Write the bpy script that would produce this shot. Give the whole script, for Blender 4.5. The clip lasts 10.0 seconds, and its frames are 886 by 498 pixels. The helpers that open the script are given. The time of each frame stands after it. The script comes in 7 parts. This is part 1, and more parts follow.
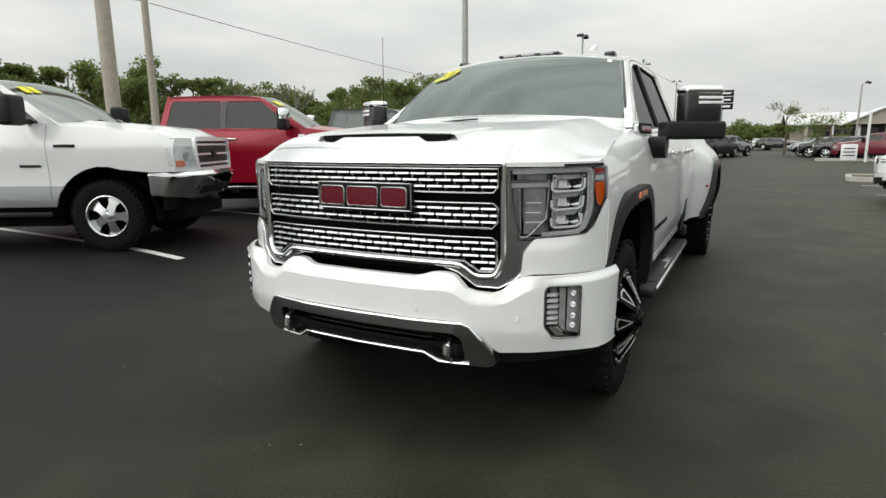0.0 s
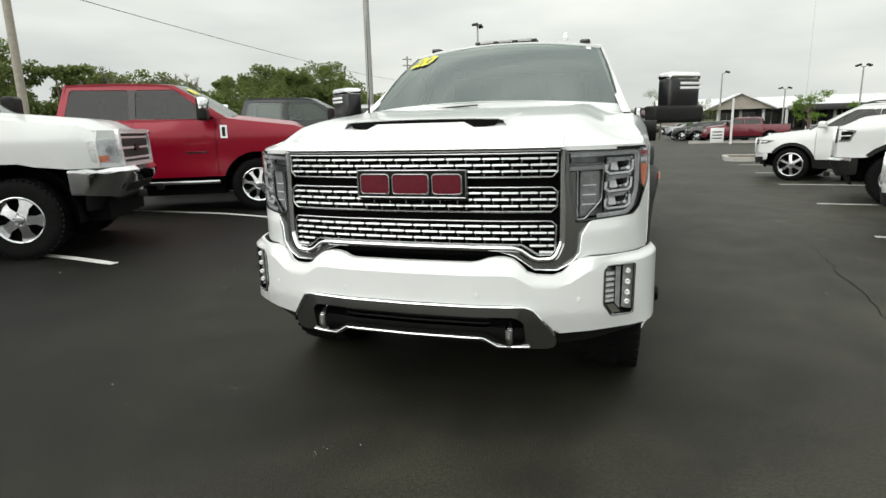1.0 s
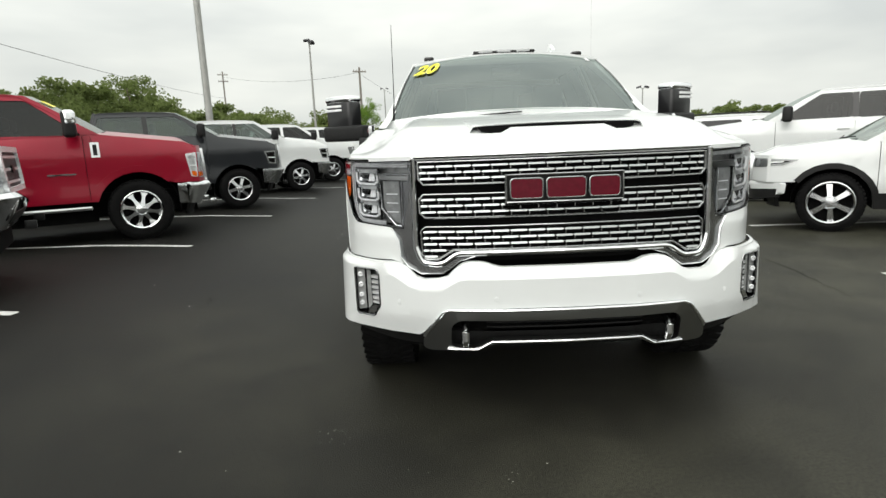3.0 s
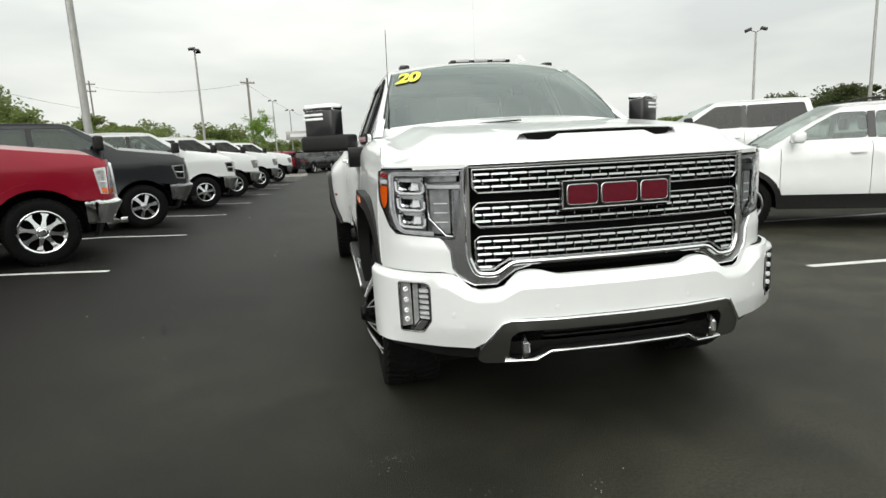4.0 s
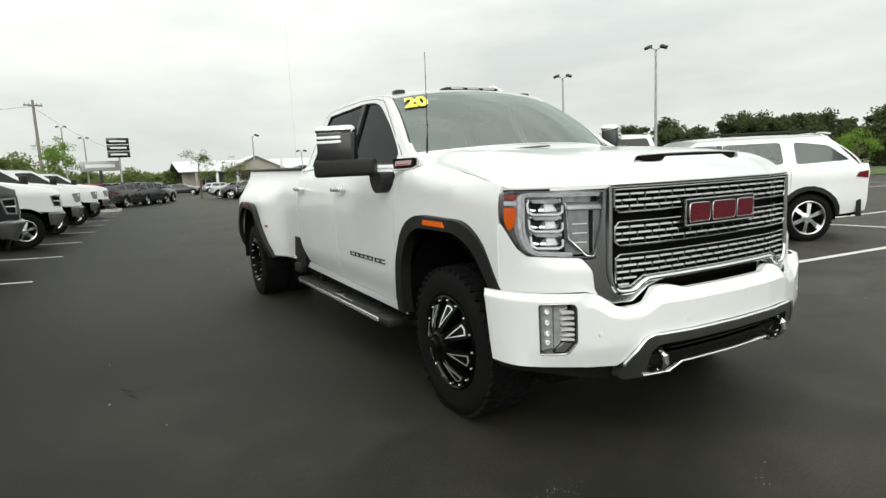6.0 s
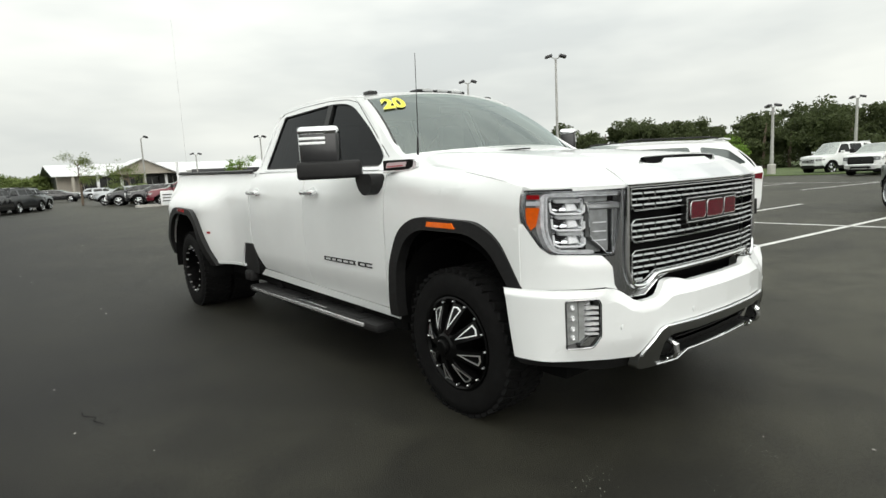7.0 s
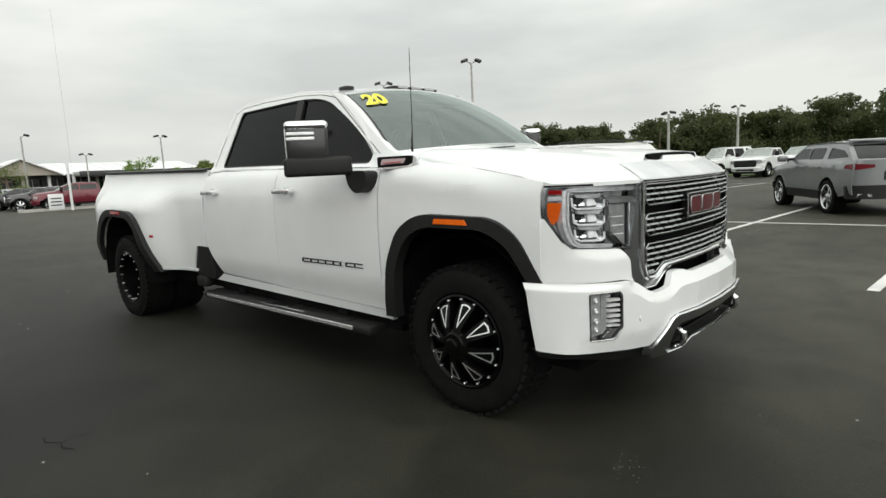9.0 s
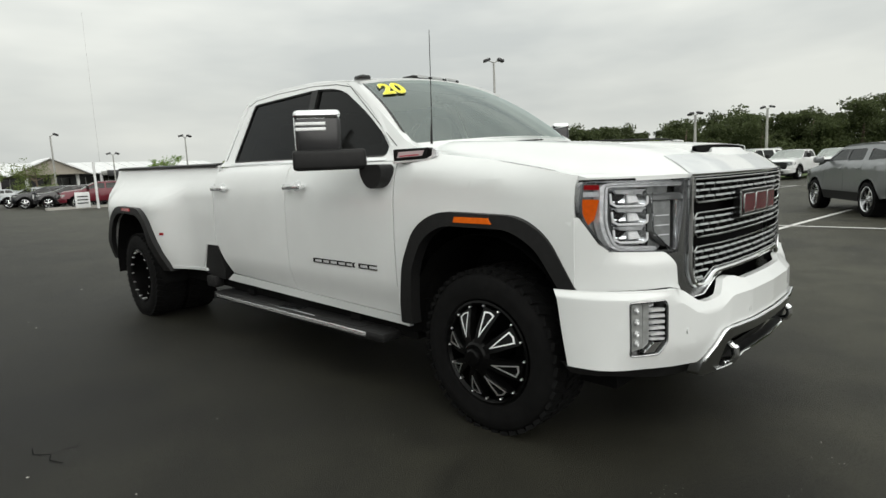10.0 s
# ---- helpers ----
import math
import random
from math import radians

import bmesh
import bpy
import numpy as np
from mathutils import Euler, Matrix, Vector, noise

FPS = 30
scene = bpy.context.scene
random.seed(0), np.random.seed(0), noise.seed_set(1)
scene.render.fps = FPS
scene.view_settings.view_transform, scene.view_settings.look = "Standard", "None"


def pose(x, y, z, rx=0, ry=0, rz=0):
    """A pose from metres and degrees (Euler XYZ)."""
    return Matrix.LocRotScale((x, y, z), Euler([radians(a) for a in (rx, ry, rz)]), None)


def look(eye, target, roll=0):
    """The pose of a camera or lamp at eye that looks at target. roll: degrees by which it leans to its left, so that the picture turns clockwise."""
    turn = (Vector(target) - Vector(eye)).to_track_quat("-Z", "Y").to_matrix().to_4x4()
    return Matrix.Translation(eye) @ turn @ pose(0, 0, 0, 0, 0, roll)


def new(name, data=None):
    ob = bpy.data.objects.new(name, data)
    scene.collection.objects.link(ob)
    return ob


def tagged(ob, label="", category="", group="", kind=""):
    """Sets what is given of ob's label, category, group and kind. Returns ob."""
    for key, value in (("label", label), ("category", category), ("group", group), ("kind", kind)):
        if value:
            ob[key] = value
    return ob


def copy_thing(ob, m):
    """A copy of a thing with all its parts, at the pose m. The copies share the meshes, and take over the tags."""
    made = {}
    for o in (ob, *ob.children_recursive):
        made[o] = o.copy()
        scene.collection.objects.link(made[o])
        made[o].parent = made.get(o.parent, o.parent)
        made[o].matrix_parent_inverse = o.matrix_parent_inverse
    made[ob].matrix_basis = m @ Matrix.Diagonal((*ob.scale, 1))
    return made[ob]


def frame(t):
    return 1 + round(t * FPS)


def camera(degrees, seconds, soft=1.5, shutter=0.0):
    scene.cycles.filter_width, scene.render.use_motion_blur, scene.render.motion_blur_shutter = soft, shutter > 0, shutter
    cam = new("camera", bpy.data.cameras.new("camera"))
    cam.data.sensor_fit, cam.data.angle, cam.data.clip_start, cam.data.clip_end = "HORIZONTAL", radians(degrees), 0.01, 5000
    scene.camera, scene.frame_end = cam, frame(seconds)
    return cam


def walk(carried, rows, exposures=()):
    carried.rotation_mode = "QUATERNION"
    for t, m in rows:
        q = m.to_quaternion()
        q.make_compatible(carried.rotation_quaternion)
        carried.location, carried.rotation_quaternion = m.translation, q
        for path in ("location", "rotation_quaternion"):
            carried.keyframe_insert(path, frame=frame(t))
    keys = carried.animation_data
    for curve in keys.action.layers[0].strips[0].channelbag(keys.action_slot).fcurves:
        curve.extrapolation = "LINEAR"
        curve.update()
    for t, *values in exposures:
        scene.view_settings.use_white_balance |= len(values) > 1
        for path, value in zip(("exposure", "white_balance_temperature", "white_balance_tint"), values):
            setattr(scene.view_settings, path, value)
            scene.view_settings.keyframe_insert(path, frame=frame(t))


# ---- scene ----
cam = camera(75.6, 10.0)
PATH = [
    (0, (1.582, -2.183, 1.374), (0.657, -0.448, 1.006), -0.5),
    (0.5, (1.269, -2.34, 1.386), (0.538, -0.519, 1.003), -1.1),
    (1, (0.918, -2.437, 1.369), (0.327, -0.571, 0.96), -1.4),
    (1.5, (0.56, -2.506, 1.367), (0.084, -0.607, 0.956), -1.8),
    (2, (0.187, -2.557, 1.366), (-0.146, -0.626, 0.968), -2.0),
    (2.5, (-0.188, -2.542, 1.359), (-0.37, -0.588, 0.975), -2.3),
    (2.7, (-0.337, -2.552, 1.35), (-0.447, -0.591, 0.971), -2.3),
    (4, (-1.263, -2.368, 1.357), (-0.89, -0.433, 1.012), -2.8),
    (4.5, (-1.631, -2.273, 1.372), (-1.084, -0.38, 1.025), -3.0),
    (5, (-1.926, -2.11, 1.38), (-1.224, -0.272, 1.023), -3.0),
    (5.5, (-2.255, -1.95, 1.387), (-1.394, -0.17, 1.088), -2.9),
    (5.7, (-2.384, -1.894, 1.371), (-1.49, -0.127, 1.095), -2.9),
    (6.8, (-2.956, -1.513, 1.388), (-1.764, 0.071, 1.12), -2.7),
    (7, (-3.033, -1.469, 1.389), (-1.791, 0.076, 1.12), -2.9),
    (7.5, (-3.187, -1.331, 1.388), (-1.831, 0.111, 1.103), -2.8),
    (8, (-3.272, -1.211, 1.401), (-1.837, 0.153, 1.117), -3.0),
    (8.5, (-3.347, -1.117, 1.408), (-1.881, 0.215, 1.126), -2.8),
    (9, (-3.387, -1.07, 1.38), (-1.921, 0.262, 1.105), -2.8),
    (9.5, (-3.329, -0.986, 1.363), (-1.883, 0.368, 1.089), -2.7),
    (10, (-3.175, -0.872, 1.34), (-1.757, 0.512, 1.072), -2.5),
]
walk(cam, [(t, look(eye, target, roll)) for t, eye, target, roll in PATH], ((0, -0.10), (1, -0.03), (2.5, 0.04), (5, 0.08), (7, 0.08), (7.5, 0.03), (8.5, -0.05), (9, -0.12), (9.5, -0.20), (10, -0.22)))


# ---- light ----
SUN_TURN, SUN_HIGH = radians(206), radians(33)
world = bpy.data.worlds.new("overcast_sky")
scene.world = world
world.use_nodes = True
wn, wl = world.node_tree.nodes, world.node_tree.links
sky = wn.new("ShaderNodeTexSky")
sky.sky_type, sky.sun_disc = "NISHITA", False
sky.sun_elevation, sky.sun_rotation = SUN_HIGH, SUN_TURN
sky.air_density, sky.dust_density, sky.ozone_density = 1.0, 6.0, 1.0
# a sheet of cloud over the sky: soft white with faint darker streaks
coord = wn.new("ShaderNodeTexCoord")
stretch = wn.new("ShaderNodeMapping")
stretch.inputs["Scale"].default_value = (1.2, 1.2, 4.5)
puffs = wn.new("ShaderNodeTexNoise")
puffs.inputs["Scale"].default_value, puffs.inputs["Detail"].default_value = 1.9, 4.0
ramp = wn.new("ShaderNodeValToRGB")
ramp.color_ramp.elements[0].position, ramp.color_ramp.elements[0].color = 0.32, (7.4, 7.75, 7.5, 1)
ramp.color_ramp.elements[1].position, ramp.color_ramp.elements[1].color = 0.66, (10.35, 10.6, 9.9, 1)
# an overcast sky is brighter overhead than at the horizon
split = wn.new("ShaderNodeSeparateXYZ")
lift = wn.new("ShaderNodeMapRange")
lift.inputs["From Min"].default_value, lift.inputs["From Max"].default_value = 0.12, 0.95
lift.inputs["To Min"].default_value, lift.inputs["To Max"].default_value = 1.0, 1.95
tall = wn.new("ShaderNodeVectorMath")
tall.operation = "SCALE"
wl.new(coord.outputs["Generated"], split.inputs[0])
wl.new(split.outputs["Z"], lift.inputs["Value"])
wl.new(ramp.outputs["Color"], tall.inputs[0])
wl.new(lift.outputs["Result"], tall.inputs["Scale"])
blend = wn.new("ShaderNodeMixRGB")
blend.inputs[0].default_value = 0.93
wl.new(coord.outputs["Generated"], stretch.inputs["Vector"])
wl.new(stretch.outputs["Vector"], puffs.inputs["Vector"])
wl.new(puffs.outputs["Fac"], ramp.inputs["Fac"])
wl.new(sky.outputs["Color"], blend.inputs[1])
wl.new(tall.outputs["Vector"], blend.inputs[2])
wl.new(blend.outputs["Color"], wn["Background"].inputs["Color"])
wn["Background"].inputs["Strength"].default_value = 0.092
sun = new("sun", bpy.data.lights.new("sun", "SUN"))
sun.data.energy, sun.data.angle, sun.data.color = 1.6, radians(70), (1.0, 0.985, 0.96)
sun.matrix_world = look((0, 0, 0), (-math.sin(SUN_TURN) * math.cos(SUN_HIGH), -math.cos(SUN_TURN) * math.cos(SUN_HIGH), -math.sin(SUN_HIGH)))


# ---- materials ----
def mat(name, color, rough=0.5, metal=0.0, coat=0.0, spec=0.5, vary=0.0, scale=8.0, bump=0.0, bump_scale=60.0, alpha=1.0, stain=0.0, stain_scale=0.6, island=0.0):
    """A procedural surface: base colour varied at two scales, roughness, metal, clear coat and fine relief."""
    m = bpy.data.materials.new(name)
    m.use_nodes = True
    n, l = m.node_tree.nodes, m.node_tree.links
    b = n["Principled BSDF"]
    b.inputs["Base Color"].default_value = (*color, 1)
    b.inputs["Roughness"].default_value, b.inputs["Metallic"].default_value = rough, metal
    b.inputs["Coat Weight"].default_value, b.inputs["Coat Roughness"].default_value = coat, 0.03
    b.inputs["Specular IOR Level"].default_value = spec
    b.inputs["Alpha"].default_value = alpha
    place = n.new("ShaderNodeTexCoord")
    out = None
    for amount, size, detail in ((vary, scale, 6.0), (stain, stain_scale, 3.0)):
        if amount:
            t = n.new("ShaderNodeTexNoise")
            t.inputs["Scale"].default_value, t.inputs["Detail"].default_value = size, detail
            l.new(place.outputs["Object"], t.inputs["Vector"])
            r = n.new("ShaderNodeMapRange")
            r.inputs["From Min"].default_value, r.inputs["From Max"].default_value = 0.3, 0.7
            r.inputs["To Min"].default_value, r.inputs["To Max"].default_value = 1 - amount, 1 + amount
            l.new(t.outputs["Fac"], r.inputs["Value"])
            if out is None:
                out = r.outputs["Result"]
            else:
                k = n.new("ShaderNodeMath")
                k.operation = "MULTIPLY"
                l.new(out, k.inputs[0]), l.new(r.outputs["Result"], k.inputs[1])
                out = k.outputs[0]
    if island:
        g = n.new("ShaderNodeNewGeometry")
        r = n.new("ShaderNodeMapRange")
        r.inputs["To Min"].default_value, r.inputs["To Max"].default_value = 1 - island, 1 + island
        l.new(g.outputs["Random Per Island"], r.inputs["Value"])
        if out is None:
            out = r.outputs["Result"]
        else:
            k = n.new("ShaderNodeMath")
            k.operation = "MULTIPLY"
            l.new(out, k.inputs[0]), l.new(r.outputs["Result"], k.inputs[1])
            out = k.outputs[0]
    if out is not None:
        v = n.new("ShaderNodeVectorMath")
        v.operation = "SCALE"
        v.inputs[0].default_value = color
        l.new(out, v.inputs["Scale"])
        l.new(v.outputs["Vector"], b.inputs["Base Color"])
    if bump:
        t = n.new("ShaderNodeTexNoise")
        t.inputs["Scale"].default_value, t.inputs["Detail"].default_value = bump_scale, 4.0
        l.new(place.outputs["Object"], t.inputs["Vector"])
        h = n.new("ShaderNodeBump")
        h.inputs["Strength"].default_value, h.inputs["Distance"].default_value = bump, 0.01
        l.new(t.outputs["Fac"], h.inputs["Height"])
        l.new(h.outputs["Normal"], b.inputs["Normal"])
    return m


def glass(name, tint, clear, rough=0.02, ior=1.52, gloss=(1, 1, 1)):
    """Window glass: a tinted see-through pane with a Fresnel gloss."""
    m = bpy.data.materials.new(name)
    m.use_nodes = True
    n, l = m.node_tree.nodes, m.node_tree.links
    n.remove(n["Principled BSDF"])
    see, shine, f, mix = (n.new("ShaderNode" + k) for k in ("BsdfTransparent", "BsdfGlossy", "Fresnel", "MixShader"))
    see.inputs["Color"].default_value = (*[c * clear for c in tint], 1)
    shine.inputs["Roughness"].default_value = rough
    shine.inputs["Color"].default_value = (*gloss, 1)
    f.inputs["IOR"].default_value = ior
    l.new(f.outputs[0], mix.inputs[0]), l.new(see.outputs[0], mix.inputs[1]), l.new(shine.outputs[0], mix.inputs[2])
    l.new(mix.outputs[0], n["Material Output"].inputs["Surface"])
    return m


def paint(name, color, rough=0.32, metal=0.0, coat=0.8, spec=0.5):
    return mat(name, color, rough, metal, coat=coat, spec=spec, vary=0.025, scale=3.0, stain=0.03, stain_scale=0.9, bump=0.012, bump_scale=900)


WHITE = paint("white_car_paint", (0.725, 0.742, 0.735))
RED = paint("red_car_paint", (0.27, 0.002, 0.018), 0.28, 0.15, 0.45, 0.35)
SLATE = paint("dark_grey_car_paint", (0.011, 0.013, 0.016), 0.3, 0.1, 0.6)
BLACK = paint("black_car_paint", (0.012, 0.012, 0.014), 0.25)
SILVER = paint("silver_car_paint", (0.30, 0.32, 0.33), 0.3, 0.6)
STEELGREY = paint("grey_blue_car_paint", (0.21, 0.22, 0.225), 0.3, 0.45)
CRIMSON = paint("deep_red_car_paint", (0.12, 0.003, 0.014), 0.3, 0.1, 0.4)
TAILRED = mat("dark_red_lens", (0.13, 0.006, 0.012), 0.15, coat=0.5, vary=0.1, scale=40)
CHROME = mat("chrome", (0.86, 0.87, 0.88), 0.08, 1.0, vary=0.03, scale=5)
DARKCHROME = mat("dark_chrome", (0.36, 0.365, 0.37), 0.22, 1.0, vary=0.05, scale=6)
TRIMGREY = mat("satin_trim", (0.34, 0.345, 0.34), 0.28, 1.0, vary=0.05, scale=6)
ALLOY = mat("polished_alloy", (0.62, 0.63, 0.64), 0.22, 1.0, vary=0.06, scale=20)
MILLED = mat("milled_edge", (0.88, 0.88, 0.88), 0.28, 0.85)
GRILLE = mat("bright_grille_chrome", (0.44, 0.45, 0.45), 0.20, 0.97, vary=0.04, scale=9)
RIMBLACK = mat("black_rim_coat", (0.003, 0.003, 0.003), 0.25, spec=0.12, vary=0.1, scale=20)
PLASTIC = mat("black_plastic", (0.012, 0.012, 0.012), 0.5, spec=0.25, vary=0.15, scale=30, bump=0.15, bump_scale=500)
GLOSSBLACK = mat("gloss_black", (0.005, 0.005, 0.005), 0.15, coat=0.2, vary=0.1, scale=10)
# near-black: wells, intakes, slots and underside carry their deep shade in the colour
PIT = mat("shaded_hollow", (0.0035, 0.0035, 0.0035), 0.9, spec=0.1, vary=0.3, scale=10)
RUBBER = mat("tyre_rubber", (0.0065, 0.0065, 0.0065), 0.8, spec=0.10, vary=0.25, scale=25, bump=0.3, bump_scale=300, stain=0.15, stain_scale=5)
SEAT = mat("grey_seat_leather", (0.10, 0.105, 0.105), 0.6, vary=0.2, scale=20)
AMBER = mat("amber_lens", (0.75, 0.14, 0.01), 0.12, coat=0.6, vary=0.1, scale=60)
REDLENS = mat("red_lens", (0.32, 0.008, 0.01), 0.12, coat=0.6, vary=0.1, scale=60)
MAROON = mat("red_enamel", (0.12, 0.003, 0.014), 0.22, 0.3, coat=0.5, vary=0.12, scale=40)
BADGEBLACK = mat("badge_black", (0.005, 0.005, 0.005), 0.35, spec=0.2)
LAMPGLASS = glass("lamp_glass", (0.97, 0.98, 1.0), 0.97, 0.02, 1.4)
REFLECTOR = mat("lamp_reflector", (0.82, 0.83, 0.84), 0.25, 0.45, vary=0.25, scale=45)
LAMPDARK = mat("lamp_housing", (0.42, 0.43, 0.43), 0.35, 0.15, vary=0.3, scale=25)
LENSWHITE = mat("lamp_light_guide", (0.86, 0.87, 0.87), 0.2, 0.0, vary=0.1, scale=30)
SCREEN = glass("windscreen_glass", (0.80, 0.97, 0.88), 0.45, 0.03, 2.4, (0.84, 0.93, 0.91))
TINTED = glass("tinted_glass", (0.9, 0.95, 1.0), 0.04, 0.02, 1.36, (0.46, 0.47, 0.48))
PARKSCREEN = glass("pale_windscreen_glass", (0.80, 0.97, 0.88), 0.60, 0.04, 4.3, (0.92, 0.97, 0.94))
PRIVACY = glass("privacy_glass", (0.9, 0.95, 0.95), 0.10, 0.02, 1.58, (0.75, 0.76, 0.75))
YELLOW = mat("yellow_vinyl", (0.78, 0.72, 0.03), 0.5)
YELLOWEDGE = mat("pale_vinyl_edge", (0.85, 0.82, 0.25), 0.5)
WHITEVINYL = mat("white_vinyl", (0.75, 0.76, 0.76), 0.5, vary=0.05)
BADGEPALE = mat("pale_badge_print", (0.50, 0.40, 0.41), 0.4)
PINK = mat("red_print", (0.45, 0.06, 0.08), 0.5)
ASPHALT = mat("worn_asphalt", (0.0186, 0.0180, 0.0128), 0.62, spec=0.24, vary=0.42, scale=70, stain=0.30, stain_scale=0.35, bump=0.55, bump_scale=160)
# the base colour runs from darker at low x to lighter at high x, with a ragged soft border
def tone_by_x(m):
    n, l = m.node_tree.nodes, m.node_tree.links
    b = n["Principled BSDF"]
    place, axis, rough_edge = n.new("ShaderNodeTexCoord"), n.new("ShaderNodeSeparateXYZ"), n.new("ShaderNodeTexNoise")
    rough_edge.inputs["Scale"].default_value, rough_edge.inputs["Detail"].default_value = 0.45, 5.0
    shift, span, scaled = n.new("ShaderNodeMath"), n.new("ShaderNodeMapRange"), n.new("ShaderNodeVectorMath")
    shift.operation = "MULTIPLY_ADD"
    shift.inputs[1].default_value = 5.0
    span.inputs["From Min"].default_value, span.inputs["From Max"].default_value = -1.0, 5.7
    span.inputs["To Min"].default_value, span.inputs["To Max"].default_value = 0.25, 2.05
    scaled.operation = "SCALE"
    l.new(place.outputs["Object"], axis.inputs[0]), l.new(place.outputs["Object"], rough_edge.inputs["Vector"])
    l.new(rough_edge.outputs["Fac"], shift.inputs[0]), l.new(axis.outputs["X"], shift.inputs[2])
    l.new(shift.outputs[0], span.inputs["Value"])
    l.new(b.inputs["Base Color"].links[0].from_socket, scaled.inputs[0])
    # tyre smears and old spills
    smear, dirt, both = n.new("ShaderNodeTexNoise"), n.new("ShaderNodeMapRange"), n.new("ShaderNodeMath")
    smear.inputs["Scale"].default_value, smear.inputs["Detail"].default_value, smear.inputs["Distortion"].default_value = 1.7, 9.0, 0.8
    dirt.inputs["From Min"].default_value, dirt.inputs["From Max"].default_value = 0.35, 0.68
    dirt.inputs["To Min"].default_value, dirt.inputs["To Max"].default_value = 0.70, 1.28
    both.operation = "MULTIPLY"
    l.new(place.outputs["Object"], smear.inputs["Vector"]), l.new(smear.outputs["Fac"], dirt.inputs["Value"])
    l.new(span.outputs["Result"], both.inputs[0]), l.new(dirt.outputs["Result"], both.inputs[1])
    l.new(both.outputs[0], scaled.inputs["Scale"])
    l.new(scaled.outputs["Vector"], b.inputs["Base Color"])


tone_by_x(ASPHALT)
CRACK = mat("crack_shadow", (0.010, 0.010, 0.010), 0.9, spec=0.05)
LINE = mat("white_road_paint", (0.62, 0.62, 0.6), 0.6, vary=0.12, scale=25, stain=0.12, stain_scale=3, bump=0.3, bump_scale=150)
CONCRETE = mat("pale_concrete", (0.42, 0.41, 0.38), 0.85, vary=0.12, scale=12, stain=0.12, stain_scale=1.2, bump=0.3, bump_scale=60)
GALV = mat("galvanised_pole", (0.36, 0.36, 0.34), 0.5, 0.3, vary=0.1, scale=5)
POLECONC = mat("spun_concrete_pole", (0.38, 0.35, 0.29), 0.85, vary=0.12, scale=8, bump=0.3, bump_scale=50)
POLEWOOD = mat("weathered_pole_wood", (0.22, 0.20, 0.17), 0.85, vary=0.25, scale=9, bump=0.4, bump_scale=30)
WIRE = mat("cable_sheath", (0.03, 0.03, 0.03), 0.6)
LAMPHEAD = mat("bronze_lamp_head", (0.04, 0.04, 0.042), 0.4, 0.4, vary=0.1)
ROOFWHITE = mat("white_metal_roof", (0.74, 0.75, 0.75), 0.4, 0.1, vary=0.04, scale=2, stain=0.05)
WALLTAN = mat("tan_stucco", (0.36, 0.33, 0.28), 0.85, vary=0.1, scale=8, stain=0.08)
# shopfront wall colour kept dark, with the shade under the roof in it
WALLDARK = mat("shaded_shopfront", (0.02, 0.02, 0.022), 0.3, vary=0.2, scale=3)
SOIL = mat("mulch", (0.10, 0.075, 0.05), 0.95, vary=0.35, scale=15, bump=0.7, bump_scale=40)
GRASS = mat("mown_grass", (0.07, 0.10, 0.03), 0.95, vary=0.3, scale=10, stain=0.25, stain_scale=0.3, bump=0.6, bump_scale=60)
BARK = mat("tree_bark", (0.12, 0.09, 0.065), 0.9, vary=0.3, scale=14, bump=0.6, bump_scale=30)
def leafy(name, color, vary):
    """Leaves: each a little different, and lit through from behind."""
    m = mat(name, color, 0.6, spec=0.2, island=vary, stain=0.22, stain_scale=0.25)
    n, l = m.node_tree.nodes, m.node_tree.links
    through_leaf, mix = n.new("ShaderNodeBsdfTranslucent"), n.new("ShaderNodeMixShader")
    through_leaf.inputs["Color"].default_value = (*[c * 1.2 for c in color], 1)
    mix.inputs[0].default_value = 0.45
    l.new(n["Principled BSDF"].outputs[0], mix.inputs[1])
    l.new(through_leaf.outputs[0], mix.inputs[2])
    l.new(mix.outputs[0], n["Material Output"].inputs["Surface"])
    return m


LEAF = leafy("olive_green_leaves", (0.145, 0.185, 0.058), 0.22)
LEAFDARK = leafy("dark_green_leaves", (0.070, 0.088, 0.036), 0.22)
LEAFBRIGHT = leafy("fresh_green_leaves", (0.15, 0.25, 0.04), 0.35)
TWIG = mat("bare_twigs", (0.17, 0.15, 0.12), 0.9, island=0.2)


# ---- building blocks ----
def smooth(x, a, b):
    t = min(1.0, max(0.0, (x - a) / (b - a)))
    return t * t * (3 - 2 * t)


def table(rows):
    xs, ys = zip(*rows)
    return lambda v: float(np.interp(v, xs, ys))


def empty(name, m=None, **tags):
    ob = new(name)
    ob.empty_display_size = 0.2
    if m is not None:
        ob.matrix_basis = m
    return tagged(ob, **tags)


def part(name, bm, material, parent=None, label="", sharp=32, m=None):
    """Links a bmesh as one mesh object under a thing or a part."""
    me = bpy.data.meshes.new(name)
    bm.normal_update()
    bm.to_mesh(me)
    bm.free()
    me.polygons.foreach_set("use_smooth", [True] * len(me.polygons))
    me.set_sharp_from_angle(angle=radians(sharp))
    me.materials.append(material)
    ob = new(name, me)
    ob.parent = parent
    if m is not None:
        ob.matrix_basis = m
    return tagged(ob, label=label)


def thing(name, bm, material, label, category, group="", kind="", sharp=32, m=None):
    return tagged(part(name, bm, material, None, label, sharp, m), category=category, group=group, kind=kind)


